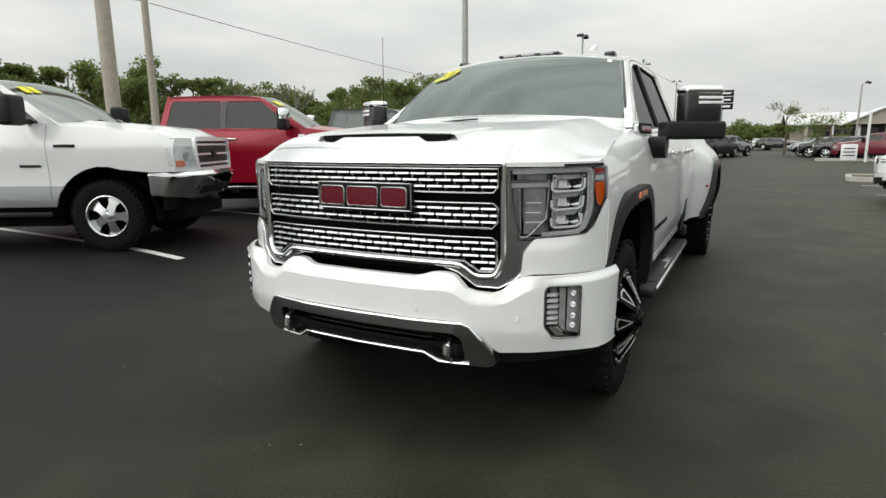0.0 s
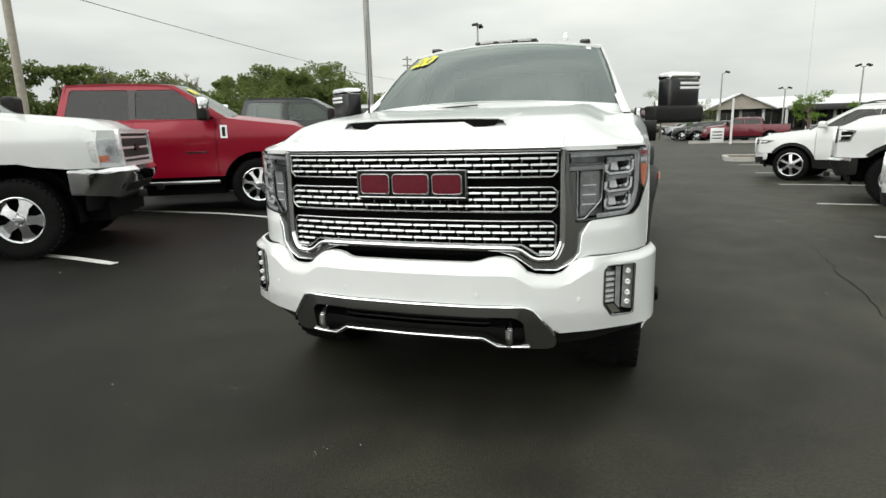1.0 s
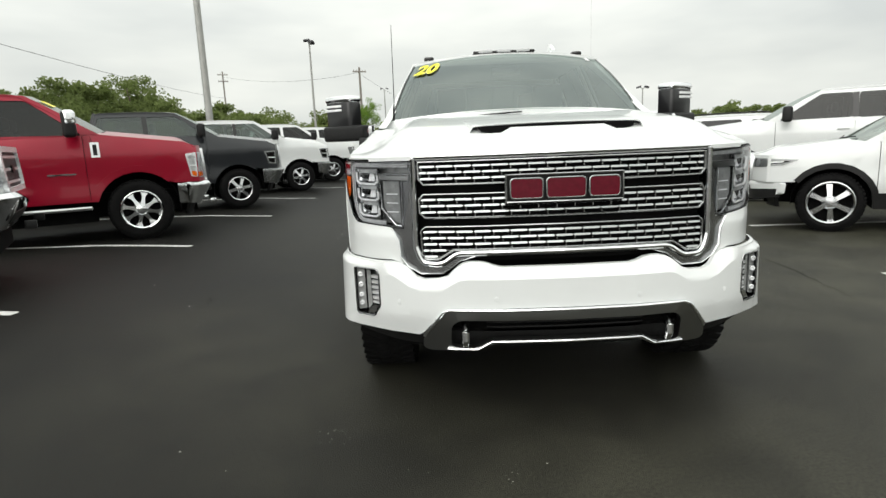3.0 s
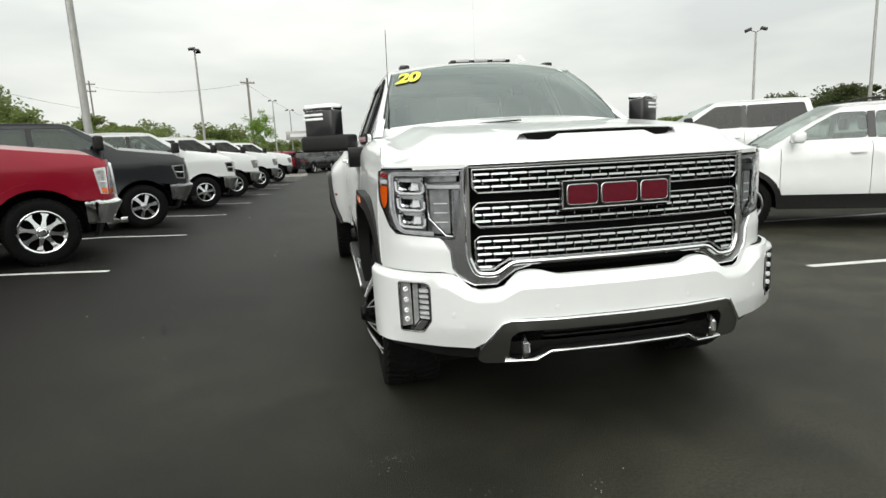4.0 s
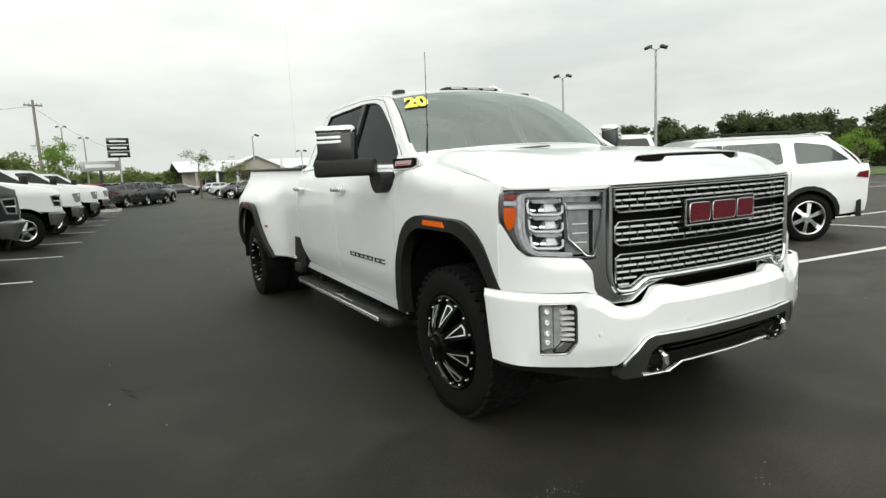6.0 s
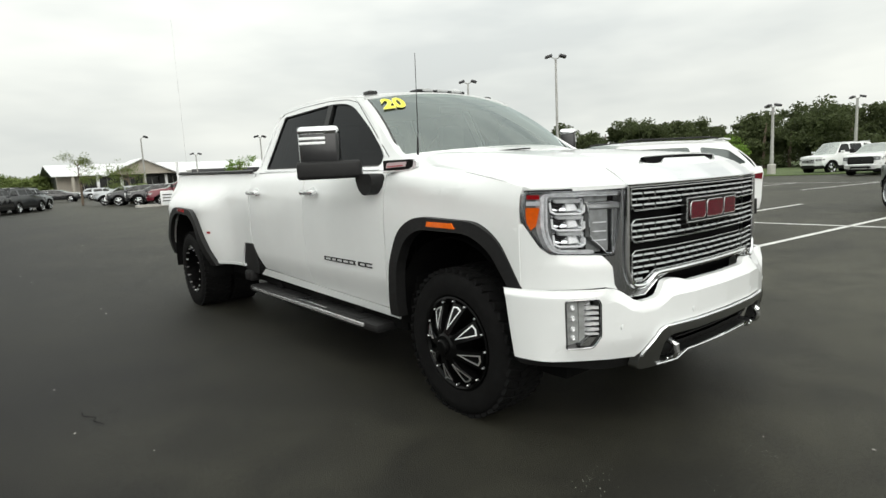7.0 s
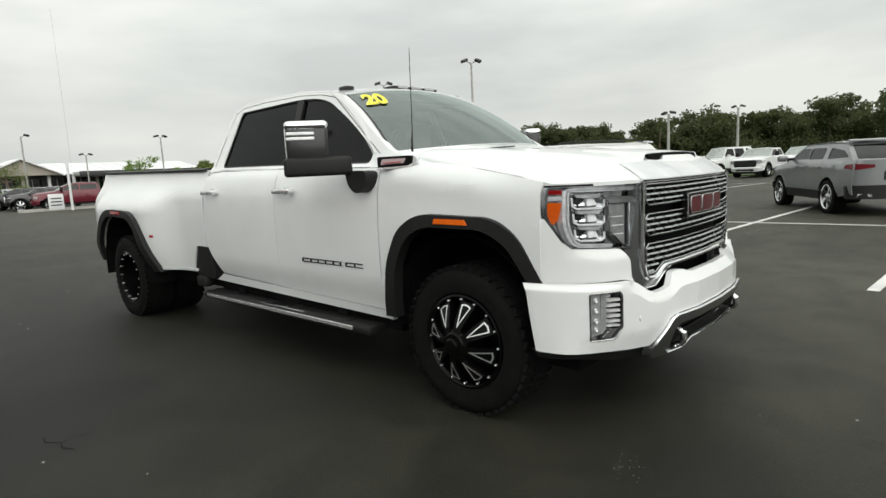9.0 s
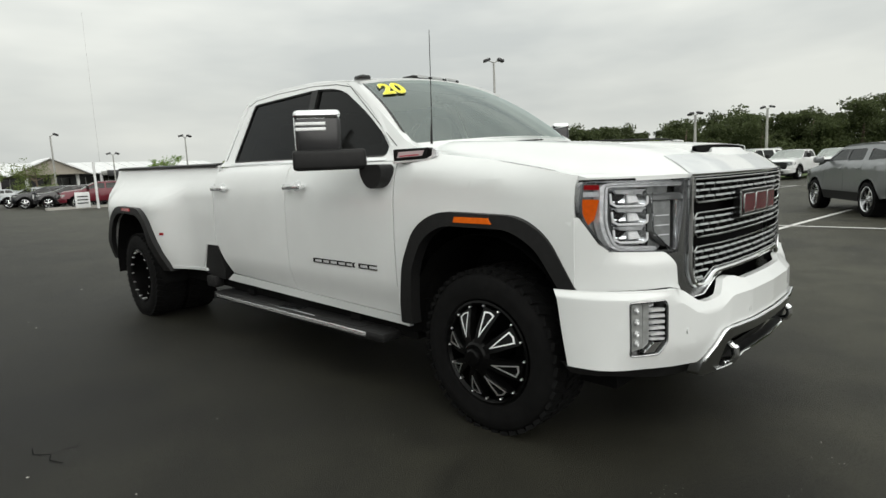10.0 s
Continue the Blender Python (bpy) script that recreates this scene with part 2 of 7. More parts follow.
def round_poly(pts, r, n=4):
    """Corners of a 2D outline rounded by radius r (one number, or one a corner)."""
    out = []
    for i, p in enumerate(pts):
        p, a, b = Vector(p), Vector(pts[i - 1]), Vector(pts[(i + 1) % len(pts)])
        rr = r[i] if hasattr(r, "__len__") else r
        la, lb = (a - p).length, (b - p).length
        d = min(rr, la * 0.45, lb * 0.45)
        if d < 1e-4:
            out.append(tuple(p))
            continue
        s, e = p + (a - p) * (d / la), p + (b - p) * (d / lb)
        for k in range(n + 1):
            t = k / n
            out.append(tuple(s * (1 - t) ** 2 + p * 2 * t * (1 - t) + e * t * t))
    return out


def sheet_from(outer, fn, back, us=(), vs=(), holes=(), lo=None, hi=None, face=None):
    """A plate cut from an outline in (u, v), bent by fn(u, v) into space and given the thickness vector back; lo and hi clip it in u."""
    bm = bmesh.new()
    for loop in (outer, *holes):
        v = [bm.verts.new((a, b, 0)) for a, b in loop]
        for i in range(len(v)):
            bm.edges.new((v[i - 1], v[i]))
    bmesh.ops.triangle_fill(bm, use_beauty=True, edges=bm.edges[:], normal=(0, 0, 1))
    for vals, no in ((us, (1, 0, 0)), (vs, (0, 1, 0))):
        for c in vals:
            bmesh.ops.bisect_plane(bm, geom=bm.verts[:] + bm.edges[:] + bm.faces[:], dist=1e-5, plane_co=Vector(no) * c, plane_no=no)
    if lo is not None:
        bmesh.ops.bisect_plane(bm, geom=bm.verts[:] + bm.edges[:] + bm.faces[:], dist=1e-5, plane_co=(lo, 0, 0), plane_no=(-1, 0, 0), clear_outer=True)
    if hi is not None:
        bmesh.ops.bisect_plane(bm, geom=bm.verts[:] + bm.edges[:] + bm.faces[:], dist=1e-5, plane_co=(hi, 0, 0), plane_no=(1, 0, 0), clear_outer=True)
    for v in bm.verts:
        v.co = fn(v.co.x, v.co.y)
    back = Vector(back)
    if back.length:
        got = bmesh.ops.extrude_face_region(bm, geom=bm.faces[:], use_keep_orig=True)
        for g in got["geom"]:
            if isinstance(g, bmesh.types.BMVert):
                g.co += back
    bmesh.ops.recalc_face_normals(bm, faces=bm.faces[:])
    return facing(bm, face) if face else bm


def facing(bm, way):
    """Turns an open sheet so that it faces a way."""
    bm.normal_update()
    if sum((f.normal * f.calc_area() for f in bm.faces), Vector()).dot(Vector(way)) < 0:
        bmesh.ops.reverse_faces(bm, faces=bm.faces[:])
    return bm


def grid(fn, nu, nv, back=(0, 0, 0), bm=None):
    """A sheet of nu by nv cells, fn(u, v) for u, v in 0..1, with a thickness vector."""
    bm = bm or bmesh.new()
    back = Vector(back)
    P = [[Vector(fn(i / nu, j / nv)) for j in range(nv + 1)] for i in range(nu + 1)]
    A = [[bm.verts.new(p) for p in row] for row in P]
    B = [[bm.verts.new(p + back) for p in row] for row in P] if back.length else None
    F = []
    for i in range(nu):
        for j in range(nv):
            F.append(bm.faces.new((A[i][j], A[i + 1][j], A[i + 1][j + 1], A[i][j + 1])))
            if B:
                F.append(bm.faces.new((B[i][j], B[i][j + 1], B[i + 1][j + 1], B[i + 1][j])))
    if B:
        rim = [(i, 0) for i in range(nu)] + [(nu, j) for j in range(nv)] + [(i, nv) for i in range(nu, 0, -1)] + [(0, j) for j in range(nv, 0, -1)]
        for k, (i, j) in enumerate(rim):
            a, b = rim[k], rim[(k + 1) % len(rim)]
            F.append(bm.faces.new((A[a[0]][a[1]], B[a[0]][a[1]], B[b[0]][b[1]], A[b[0]][b[1]])))
    bmesh.ops.recalc_face_normals(bm, faces=F)
    return bm


def box(x0, y0, z0, x1, y1, z1, bevel=0.0, bm=None, m=None, seg=2):
    """A box between two corners with rounded edges, added to bm."""
    one = bmesh.new()
    bmesh.ops.create_cube(one, size=1, matrix=Matrix.Translation(((x0 + x1) / 2, (y0 + y1) / 2, (z0 + z1) / 2)) @ Matrix.Diagonal((abs(x1 - x0), abs(y1 - y0), abs(z1 - z0), 1)))
    if bevel:
        bmesh.ops.bevel(one, geom=one.edges[:], offset=bevel, segments=seg, profile=0.5, affect="EDGES")
    if m is not None:
        bmesh.ops.transform(one, matrix=m, verts=one.verts)
    return join(bm, one)


def join(bm, one):
    if bm is None:
        return one
    me = bpy.data.meshes.new("join")
    one.to_mesh(me)
    one.free()
    bm.from_mesh(me)
    bpy.data.meshes.remove(me)
    return bm


def lathe(profile, n=40, axis="X", bm=None, closed=False, caps=True):
    """A profile of (radius, along) turned about an axis through the origin."""
    bm = bm or bmesh.new()
    rings = []
    for r, a in profile:
        ring = []
        for i in range(n):
            c, s = math.cos(2 * math.pi * i / n), math.sin(2 * math.pi * i / n)
            p = {"X": (a, r * c, r * s), "Y": (r * s, a, r * c), "Z": (r * c, r * s, a)}[axis]
            ring.append(bm.verts.new(p))
        rings.append(ring)
    pairs = list(zip(rings, rings[1:])) + ([(rings[-1], rings[0])] if closed else [])
    F = []
    for a, b in pairs:
        for i in range(n):
            F.append(bm.faces.new((a[i], a[(i + 1) % n], b[(i + 1) % n], b[i])))
    if not closed and caps:
        for ring in (rings[0], rings[-1]):
            if (ring[0].co - ring[n // 2].co).length > 1e-3:
                F.append(bm.faces.new(ring))
    bmesh.ops.recalc_face_normals(bm, faces=F)
    return bm


def tube(points, r, n=10, bm=None, ends=True, taper=None):
    """A round bar along points; taper gives a radius for each point."""
    bm = bm or bmesh.new()
    pts = [Vector(p) for p in points]
    rings = []
    side = None
    for i, p in enumerate(pts):
        d = (pts[min(i + 1, len(pts) - 1)] - pts[max(i - 1, 0)]).normalized()
        if side is None:
            side = d.orthogonal().normalized()
        side = (side - d * side.dot(d)).normalized()
        up = d.cross(side)
        rr = taper[i] if taper else r
        rings.append([bm.verts.new(p + rr * (math.cos(2 * math.pi * k / n) * side + math.sin(2 * math.pi * k / n) * up)) for k in range(n)])
    F = []
    for a, b in zip(rings, rings[1:]):
        for k in range(n):
            F.append(bm.faces.new((a[k], a[(k + 1) % n], b[(k + 1) % n], b[k])))
    if ends:
        F += [bm.faces.new(rings[0]), bm.faces.new(rings[-1])]
    bmesh.ops.recalc_face_normals(bm, faces=F)
    return bm


def strip(path, w, off, fn, back):
    """A band of half-width w along a path in (u, v), bent by fn and given thickness."""
    L = [Vector(p) for p in path]
    a, b = [], []
    for i, p in enumerate(L):
        d0 = (p - L[i - 1]).normalized() if i else (L[1] - p).normalized()
        d1 = (L[i + 1] - p).normalized() if i < len(L) - 1 else d0
        t = (d0 + d1).normalized()
        nrm = Vector((-t.y, t.x)) / max(0.4, t.dot(d0))
        a.append(tuple(p + nrm * (w + off)))
        b.append(tuple(p + nrm * (off - w)))
    return a + b[::-1]


def bead(path, fn, r, closed=False, n=8, step=0.05, bm=None):
    """A round bead along a path in (u, v), laid on the surface fn."""
    pts = []
    L = [Vector(p) for p in path] + ([Vector(path[0])] if closed else [])
    for a, b in zip(L, L[1:]):
        k = max(1, int((b - a).length / step))
        pts += [fn(*a.lerp(b, i / k)) for i in range(k)]
    pts.append(fn(*L[-1]))
    return tube(pts, r, n, bm)


def mirrored(bm):
    """The same shape on the other side of the vehicle."""
    c = bm.copy()
    for v in c.verts:
        v.co.x = -v.co.x
    bmesh.ops.reverse_faces(c, faces=c.faces[:])
    return c


def pair(name, bm, material, parent, label="", sharp=32):
    """A part and its twin on the other side."""
    c = mirrored(bm)
    return part(name, bm, material, parent, label, sharp), part(name, c, material, parent, label, sharp)


# ---- ground ----
def rise(x, y=0.0):
    """The lot lifts a little towards the row of parked trucks."""
    return 0.045 * smooth(-x, 1.6, 3.8) + 0.055 * smooth(-x, 3.8, 5.4)


def build_ground():
    xs = [-900, -300, -120, -60, -30, -15, -8, -6, -5.4, -5, -4.6, -4.2, -3.8, -3.4, -2.8, -2.2, -1.8, -1.4, 0, 5, 15, 40, 120, 300, 900]
    ys = [-900, -300, -100, -40, -15, -5, 0, 5, 15, 40, 100, 300, 900]
    bm = bmesh.new()
    V = [[bm.verts.new((x, y, rise(x))) for y in ys] for x in xs]
    for i in range(len(xs) - 1):
        for j in range(len(ys) - 1):
            bm.faces.new((V[i][j], V[i + 1][j], V[i + 1][j + 1], V[i][j + 1]))
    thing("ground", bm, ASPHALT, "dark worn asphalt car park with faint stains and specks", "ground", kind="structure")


build_ground()


def stripe(x0, y0, x1, y1, w=0.11):
    """A painted parking line lying on the asphalt, a little worn at its edges."""
    bm = bmesh.new()
    d = Vector((x1 - x0, y1 - y0))
    n = max(2, int(d.length / 0.6))
    d.normalize()
    s = Vector((-d.y, d.x))
    L = Vector((x1 - x0, y1 - y0)).length
    rows = []
    for i in range(n + 1):
        p = Vector((x0, y0)) + d * (L * i / n)
        e = w / 2 * (1 + 0.05 * (noise.noise((p.x * 3, p.y * 3, 0))))
        rows.append([bm.verts.new((q.x, q.y, rise(q.x) + 0.005)) for q in (p - s * e, p + s * e)])
    for a, b in zip(rows, rows[1:]):
        bm.faces.new((a[0], b[0], b[1], a[1]))
    bmesh.ops.recalc_face_normals(bm, faces=bm.faces[:])
    thing("parking_line", bm, LINE, "worn white painted parking line on asphalt", "parking line", "parking lines", kind="structure")


# ---- the white dually pickup ----
FL = table([(0, 0.012), (0.3, 0.022), (0.45, 0.035), (0.66, 0.075), (0.78, 0.125), (0.86, 0.18), (0.93, 0.255), (0.98, 0.32), (1.02, 0.41), (1.035, 0.47), (1.045, 0.9)])
FB = table([(0, -0.09), (0.3, -0.078), (0.5, -0.045), (0.66, 0.0), (0.8, 0.06), (0.87, 0.105), (0.95, 0.17), (1.0, 0.235), (1.035, 0.32), (1.055, 0.395), (1.066, 0.468)])
SIDE = table([(0.3, 0.98), (0.5, 1.03), (0.62, 1.05), (0.85, 1.056), (1.1, 1.057), (1.25, 1.045), (1.34, 1.025), (1.4, 1.0), (1.435, 0.965), (1.455, 0.945), (1.97, 0.728), (2.1, 0.66)])
TOPS = table([(0.3, 1.285), (0.43, 1.30), (0.6, 1.335), (0.9, 1.385), (1.31, 1.44), (1.6, 1.447), (3.9, 1.475), (6.5, 1.525)])


def hero_side(y, z):
    """Half-width of the body at a place along it and a height."""
    x = SIDE(z)
    if y < 1.5 and z < 1.46:
        top = TOPS(y)
        if z > top - 0.11:
            t = (z - top + 0.11) / 0.11
            x = SIDE(min(z, 1.2)) - (0.075 * t * t + 0.01 * t) * (0.35 + 0.65 * smooth(y, 0.42, 0.95))
        else:
            x = SIDE(min(z, 1.2))
        x -= 0.016 * (1 - smooth(y, 0.38, 0.9))
    if y > 3.88:
        top = TOPS(y)
        x = SIDE(min(z, 1.15)) - 0.09 * smooth(z, 1.22, top)
        x += 0.165 * smooth(y, 4.35, 4.95) * (1 - 0.6 * smooth(y, 6.1, 6.5)) * (1 - smooth(z, 1.12, 1.40)) * (0.75 + 0.25 * smooth(z, 0.5, 0.8))
    return x


def on_side(off=0.0):
    return lambda y, z: Vector((-(hero_side(y, z) + off), y, z))


def on_front(tab, off=0.0, lean=0.0, z0=1.0):
    return lambda x, z: Vector((x * (1 + 0.0125 * smooth(abs(x), 0.8, 1.0)), tab(abs(x)) - off + lean * (z - z0), z))


def wheel(name, parent, m, r, width, rim_r, style, label="", tread=True):
    """A wheel with tyre, rim and spokes; its axle lies along x, its outer face towards -x."""
    hub = empty(name, m)
    hub.parent = parent
    w = width / 2
    bm = lathe([(rim_r, -w * 0.78), (rim_r + 0.02, -w * 0.98), (r * 0.80, -w * 1.05), (r * 0.93, -w * 0.98), (r * 0.985, -w * 0.80), (r, -w * 0.45), (r, w * 0.45), (r * 0.985, w * 0.8), (r * 0.93, w * 0.98), (r * 0.8, w * 1.05), (rim_r, w * 0.78)], 56, "X", caps=False)
    part("tyre", bm, RUBBER, hub, sharp=40)
    if tread:
        bm = bmesh.new()
        n = 44
        for i in range(n):
            for k, (a, b, turn) in enumerate(((-1.0, -0.45, 0), (-0.36, 0.02, 0.5), (0.06, 0.4, 0), (0.45, 1.0, 0.5))):
                ang = 2 * math.pi * (i + turn) / n
                blk = Matrix.Rotation(ang, 4, "X") @ pose(0, 0, r + (0.001 if k in (1, 2) else -0.004), 0, 0, 18 if k % 2 else -18)
                box(a * w, -r * 0.046, -0.014, b * w, r * 0.046, 0.006, 0, bm, blk)
        tagged(part("tread", bm, RUBBER, hub), kind="stuff")
    face = {"dish": w * 0.30, "spear": -w - 0.060}.get(style, -w * 0.62)
    dark = style in ("spear", "dish")
    metal = RIMBLACK if dark else (CHROME if style == "chrome" else ALLOY)
    bm = lathe([(rim_r * 0.985, -w * 0.80), (rim_r * 1.03, -w * 0.97), (rim_r * 0.99, -w * 1.0), (rim_r * 0.93, -w * 0.9), (rim_r * 0.90, -w * 0.35), (rim_r * 0.84, w * 0.55)], 48, "X", caps=False)
    part("rim", bm, metal, hub)
    bm = lathe([(rim_r * 0.9, w * (0.1 if style != "dish" else 0.62)), (rim_r * 0.3, w * (0.05 if style != "dish" else 0.6)), (0.001, w * (0.05 if style != "dish" else 0.6))], 32, "X")
    part("brake_backing", bm, PIT, hub)
    bm = lathe([(rim_r * 0.34, w * (0.0 if style != "dish" else 0.6)), (rim_r * 0.33, face), (rim_r * 0.24, face - 0.02), (rim_r * 0.17, face - 0.022), (rim_r * 0.165, face - 0.035), (rim_r * 0.13, face - 0.042), (0.001, face - 0.044)], 28, "X")
    part("hub_cap", bm, metal, hub)
    n = {"dish": 8, "spear": 8, "wide": 5, "chrome": 8, "six": 6, "five": 5, "steel": 8, "star": 6}[style]
    for i in range(n):
        a = 2 * math.pi * (i + 0.3) / n
        rot = Matrix.Rotation(a, 4, "X")
        if dark:
            o = [(rim_r * 0.22, -0.018), (rim_r * 0.9, -0.050), (rim_r * 0.9, 0.050), (rim_r * 0.22, 0.018)]
        elif style in ("six", "star"):
            o = [(rim_r * 0.28, -0.026), (rim_r * 0.9, -0.034), (rim_r * 0.9, 0.034), (rim_r * 0.28, 0.026)]
        elif style == "wide":
            o = [(rim_r * 0.26, -0.050), (rim_r * 0.6, -0.046), (rim_r * 0.9, -0.082), (rim_r * 0.9, 0.082), (rim_r * 0.6, 0.046), (rim_r * 0.26, 0.050)]
        elif style == "chrome":
            o = [(rim_r * 0.28, -0.034), (rim_r * 0.56, -0.021), (rim_r * 0.76, -0.026), (rim_r * 0.92, -0.056), (rim_r * 0.92, 0.056), (rim_r * 0.76, 0.026), (rim_r * 0.56, 0.021), (rim_r * 0.28, 0.034)]
        elif style == "steel":
            o = [(rim_r * 0.3, -0.05), (rim_r * 0.62, -0.085), (rim_r * 0.9, -0.05), (rim_r * 0.9, 0.05), (rim_r * 0.62, 0.085), (rim_r * 0.3, 0.05)]
        else:
            o = [(rim_r * 0.28, -0.04), (rim_r * 0.6, -0.03), (rim_r * 0.9, -0.055), (rim_r * 0.9, 0.055), (rim_r * 0.6, 0.03), (rim_r * 0.28, 0.04)]
        fall = 0.150 if style == "spear" else 0.035
        dish = (lambda u, v: Vector((face - 0.015 + fall * max(0, u / rim_r - 0.3) ** (1.25 if fall > 0.1 else 1), v, u))) if style != "steel" else (lambda u, v: Vector((face + 0.03 * math.cos(6 * u / rim_r), v, u)))
        bm = sheet_from(o, dish, (0.045, 0, 0), us=[rim_r * 0.5, rim_r * 0.7])
        bmesh.ops.transform(bm, matrix=rot, verts=bm.verts)
        part("spoke", bm, metal, hub)
        if style == "spear":
            tri = [(rim_r * 0.40, 0.0), (rim_r * 0.84, -0.032), (rim_r * 0.87, 0.0), (rim_r * 0.84, 0.032)]
            inn = inset(tri, 0.0062)
            bm = sheet_from(tri, lambda u, v: dish(u, v) + Vector((-0.006, 0, 0)), (0.004, 0, 0), us=[rim_r * 0.5, rim_r * 0.6, rim_r * 0.7, rim_r * 0.8], holes=[inn])
            bmesh.ops.transform(bm, matrix=rot, verts=bm.verts)
            part("milled_edge", bm, MILLED, hub, "bright milled spoke edge")
    lugs = 16 if dark else 8
    bm = None
    for i in range(lugs):
        a = 2 * math.pi * i / lugs
        q = rim_r * (0.93 if dark else 0.23)
        one = lathe([(0.0055, 0.012), (0.0055, -0.010), (0.003, -0.013)], 6, "X")
        bmesh.ops.transform(one, matrix=Matrix.Translation((-w * 0.93 if dark else face - 0.02, q * math.cos(a), q * math.sin(a))), verts=one.verts)
        bm = join(bm, one)
    tagged(part("rim_bolts", bm, MILLED if dark else CHROME, hub), kind="stuff")
    return hub


def wheels(parent, spots, r, width, rim_r, style):
    """Wheels at (x, y, z) on both sides: one built, the rest copied with turned faces."""
    made = wheel("wheel", parent, pose(-spots[0][0], spots[0][1], spots[0][2]), r, width, rim_r, style)
    turn = 0
    for i, (x, y, z) in enumerate(spots):
        for side in (-1, 1):
            if (i, side) == (0, -1):
                continue
            turn += 37
            copy_thing(made, pose(side * x, y, z) @ Matrix.Rotation(math.pi if side > 0 else 0, 4, "Z") @ Matrix.Rotation(radians(turn), 4, "X"))
    return made


def lettered(name, text, size, m, material, parent, extrude=0.002, label="", bold=0.0):
    """Letters of the built-in font as a mesh."""
    cu = bpy.data.curves.new(name, "FONT")
    cu.body, cu.size, cu.extrude, cu.align_x, cu.align_y, cu.offset = text, size, extrude, "CENTER", "CENTER", bold
    ob = bpy.data.objects.new(name, cu)
    me = bpy.data.meshes.new_from_object(ob)
    bpy.data.objects.remove(ob)
    bpy.data.curves.remove(cu)
    me.materials.clear()
    me.materials.append(material)
    ob = new(name, me)
    ob.parent, ob.matrix_basis = parent, m
    return tagged(ob, label=label)


def build_hero():
    T = empty("pickup_truck", label="white crew cab dual-rear-wheel pickup truck with chrome mesh grille on asphalt", category="pickup truck")
    ys = [0.4, 0.5, 0.6, 0.7, 0.85, 1.0, 1.2, 1.4]
    zs = [0.5, 0.56, 0.62, 0.66, 0.70, 0.74, 0.9, 1.05, 1.15, 1.2, 1.25, 1.3, 1.34, 1.37, 1.4, 1.42, 1.44]
    # fender with the wheel opening
    arch = [(1.575, 0.50), (1.50, 0.50), (1.455, 0.83), (1.33, 1.02), (1.18, 1.09), (0.74, 1.085), (0.58, 0.99), (0.46, 0.80)]
    nose = [(0.44, 0.80), (0.425, 0.80), (0.425, 1.297)]
    top = [(y, TOPS(y)) for y in (0.6, 0.8, 0.9, 1.1, 1.31, 1.45, 1.575)]
    bm = sheet_from(arch + nose[1:] + top, on_side(), (0.02, 0, 0), us=ys, vs=zs)
    pair("fender", bm, WHITE, T)
    # doors with handles
    sill = 0.50
    for name, y0, y1, hy, cut in (("front_door", 1.585, 2.735, 2.58, 0.0), ("rear_door", 2.742, 3.872, 3.715, 0.0)):
        o = [(y0, sill + 0.012), (y1, sill + 0.045 * (y0 > 2) + 0.012 + 0.03)] if name == "front_door" else [(y0, sill + 0.045), (3.70, sill + 0.075), (y1, 0.82)]
        o += [(y1, 1.438 if y1 < 3 else 1.454), (2.2, 1.423), (y0, 1.410)] if y1 < 3 else [(y1, 1.454), (y0, 1.438)]
        bm = sheet_from(o, on_side(), (0.03, 0, 0), us=[y0 + 0.3, y0 + 0.6, y0 + 0.9], vs=zs)
        # a shallow crease along the lower door
        for v in bm.verts:
            if v.co.z < 0.74:
                v.co.x += 0.034 * smooth(0.74 - v.co.z, 0, 0.20)
        a, b = pair(name, bm, WHITE, T)
        h = box(-1.102, hy - 0.108, 1.262, -1.078, hy + 0.108, 1.300, 0.011)
        for q in (-0.085, 0.085):
            h = box(-1.085, hy + q - 0.02, 1.267, -1.045, hy + q + 0.02, 1.295, 0.006, h)
        cup = sheet_from([(hy + 0.055 * math.cos(a), 1.286 + 0.036 * math.sin(a)) for a in np.linspace(0, 2 * math.pi, 21)[:-1]], on_side(0.0015), (0.004, 0, 0), vs=[1.27, 1.30])
        for d, s in zip((a, b), (h, mirrored(h))):
            part("door_handle", s, HANDLE, d, "chrome door handle")
        for d, s in zip((a, b), (cup, mirrored(cup))):
            part("handle_cup", s, HANDLE, d, "rounded cup behind the handle")
    # rocker below the doors
    bm = sheet_from([(1.56, 0.45), (3.85, 0.50), (3.72, 0.565), (1.56, 0.505)], lambda y, z: Vector((-(hero_side(y, z) - 0.030), y, z)), (0.06, 0, 0), us=[2, 2.5, 3, 3.5])
    pair("rocker_panel", bm, WHITE, T)
    bm = sheet_from([(1.545, 0.36), (3.9, 0.40), (3.8, 0.49), (1.545, 0.45)], lambda y, z: Vector((-(0.94), y, z)), (0.1, 0, 0))
    pair("sill_underside", bm, PIT, T)
    # cab frame over the doors, with two window openings a side
    cab = [(1.41, 1.452), (1.60, 1.53), (2.255, 1.957), (2.42, 1.995), (2.75, 2.03), (3.2, 2.04), (3.6, 2.025), (3.74, 1.99), (3.80, 1.92), (3.885, 1.46), (3.0, 1.443), (2.74, 1.441), (2.2, 1.426), (1.60, 1.413)]
    front = round_poly([(1.735, 1.442), (2.645, 1.466), (2.705, 1.965), (2.50, 1.947), (2.34, 1.903), (2.02, 1.722), (1.725, 1.520)], [0.07, 0.02, 0.02, 0.10, 0.12, 0.10, 0.06], 4)
    rear = round_poly([(2.680, 1.468), (3.70, 1.485), (3.63, 1.955), (2.765, 1.968)], [0.02, 0.03, 0.05, 0.02], 4)
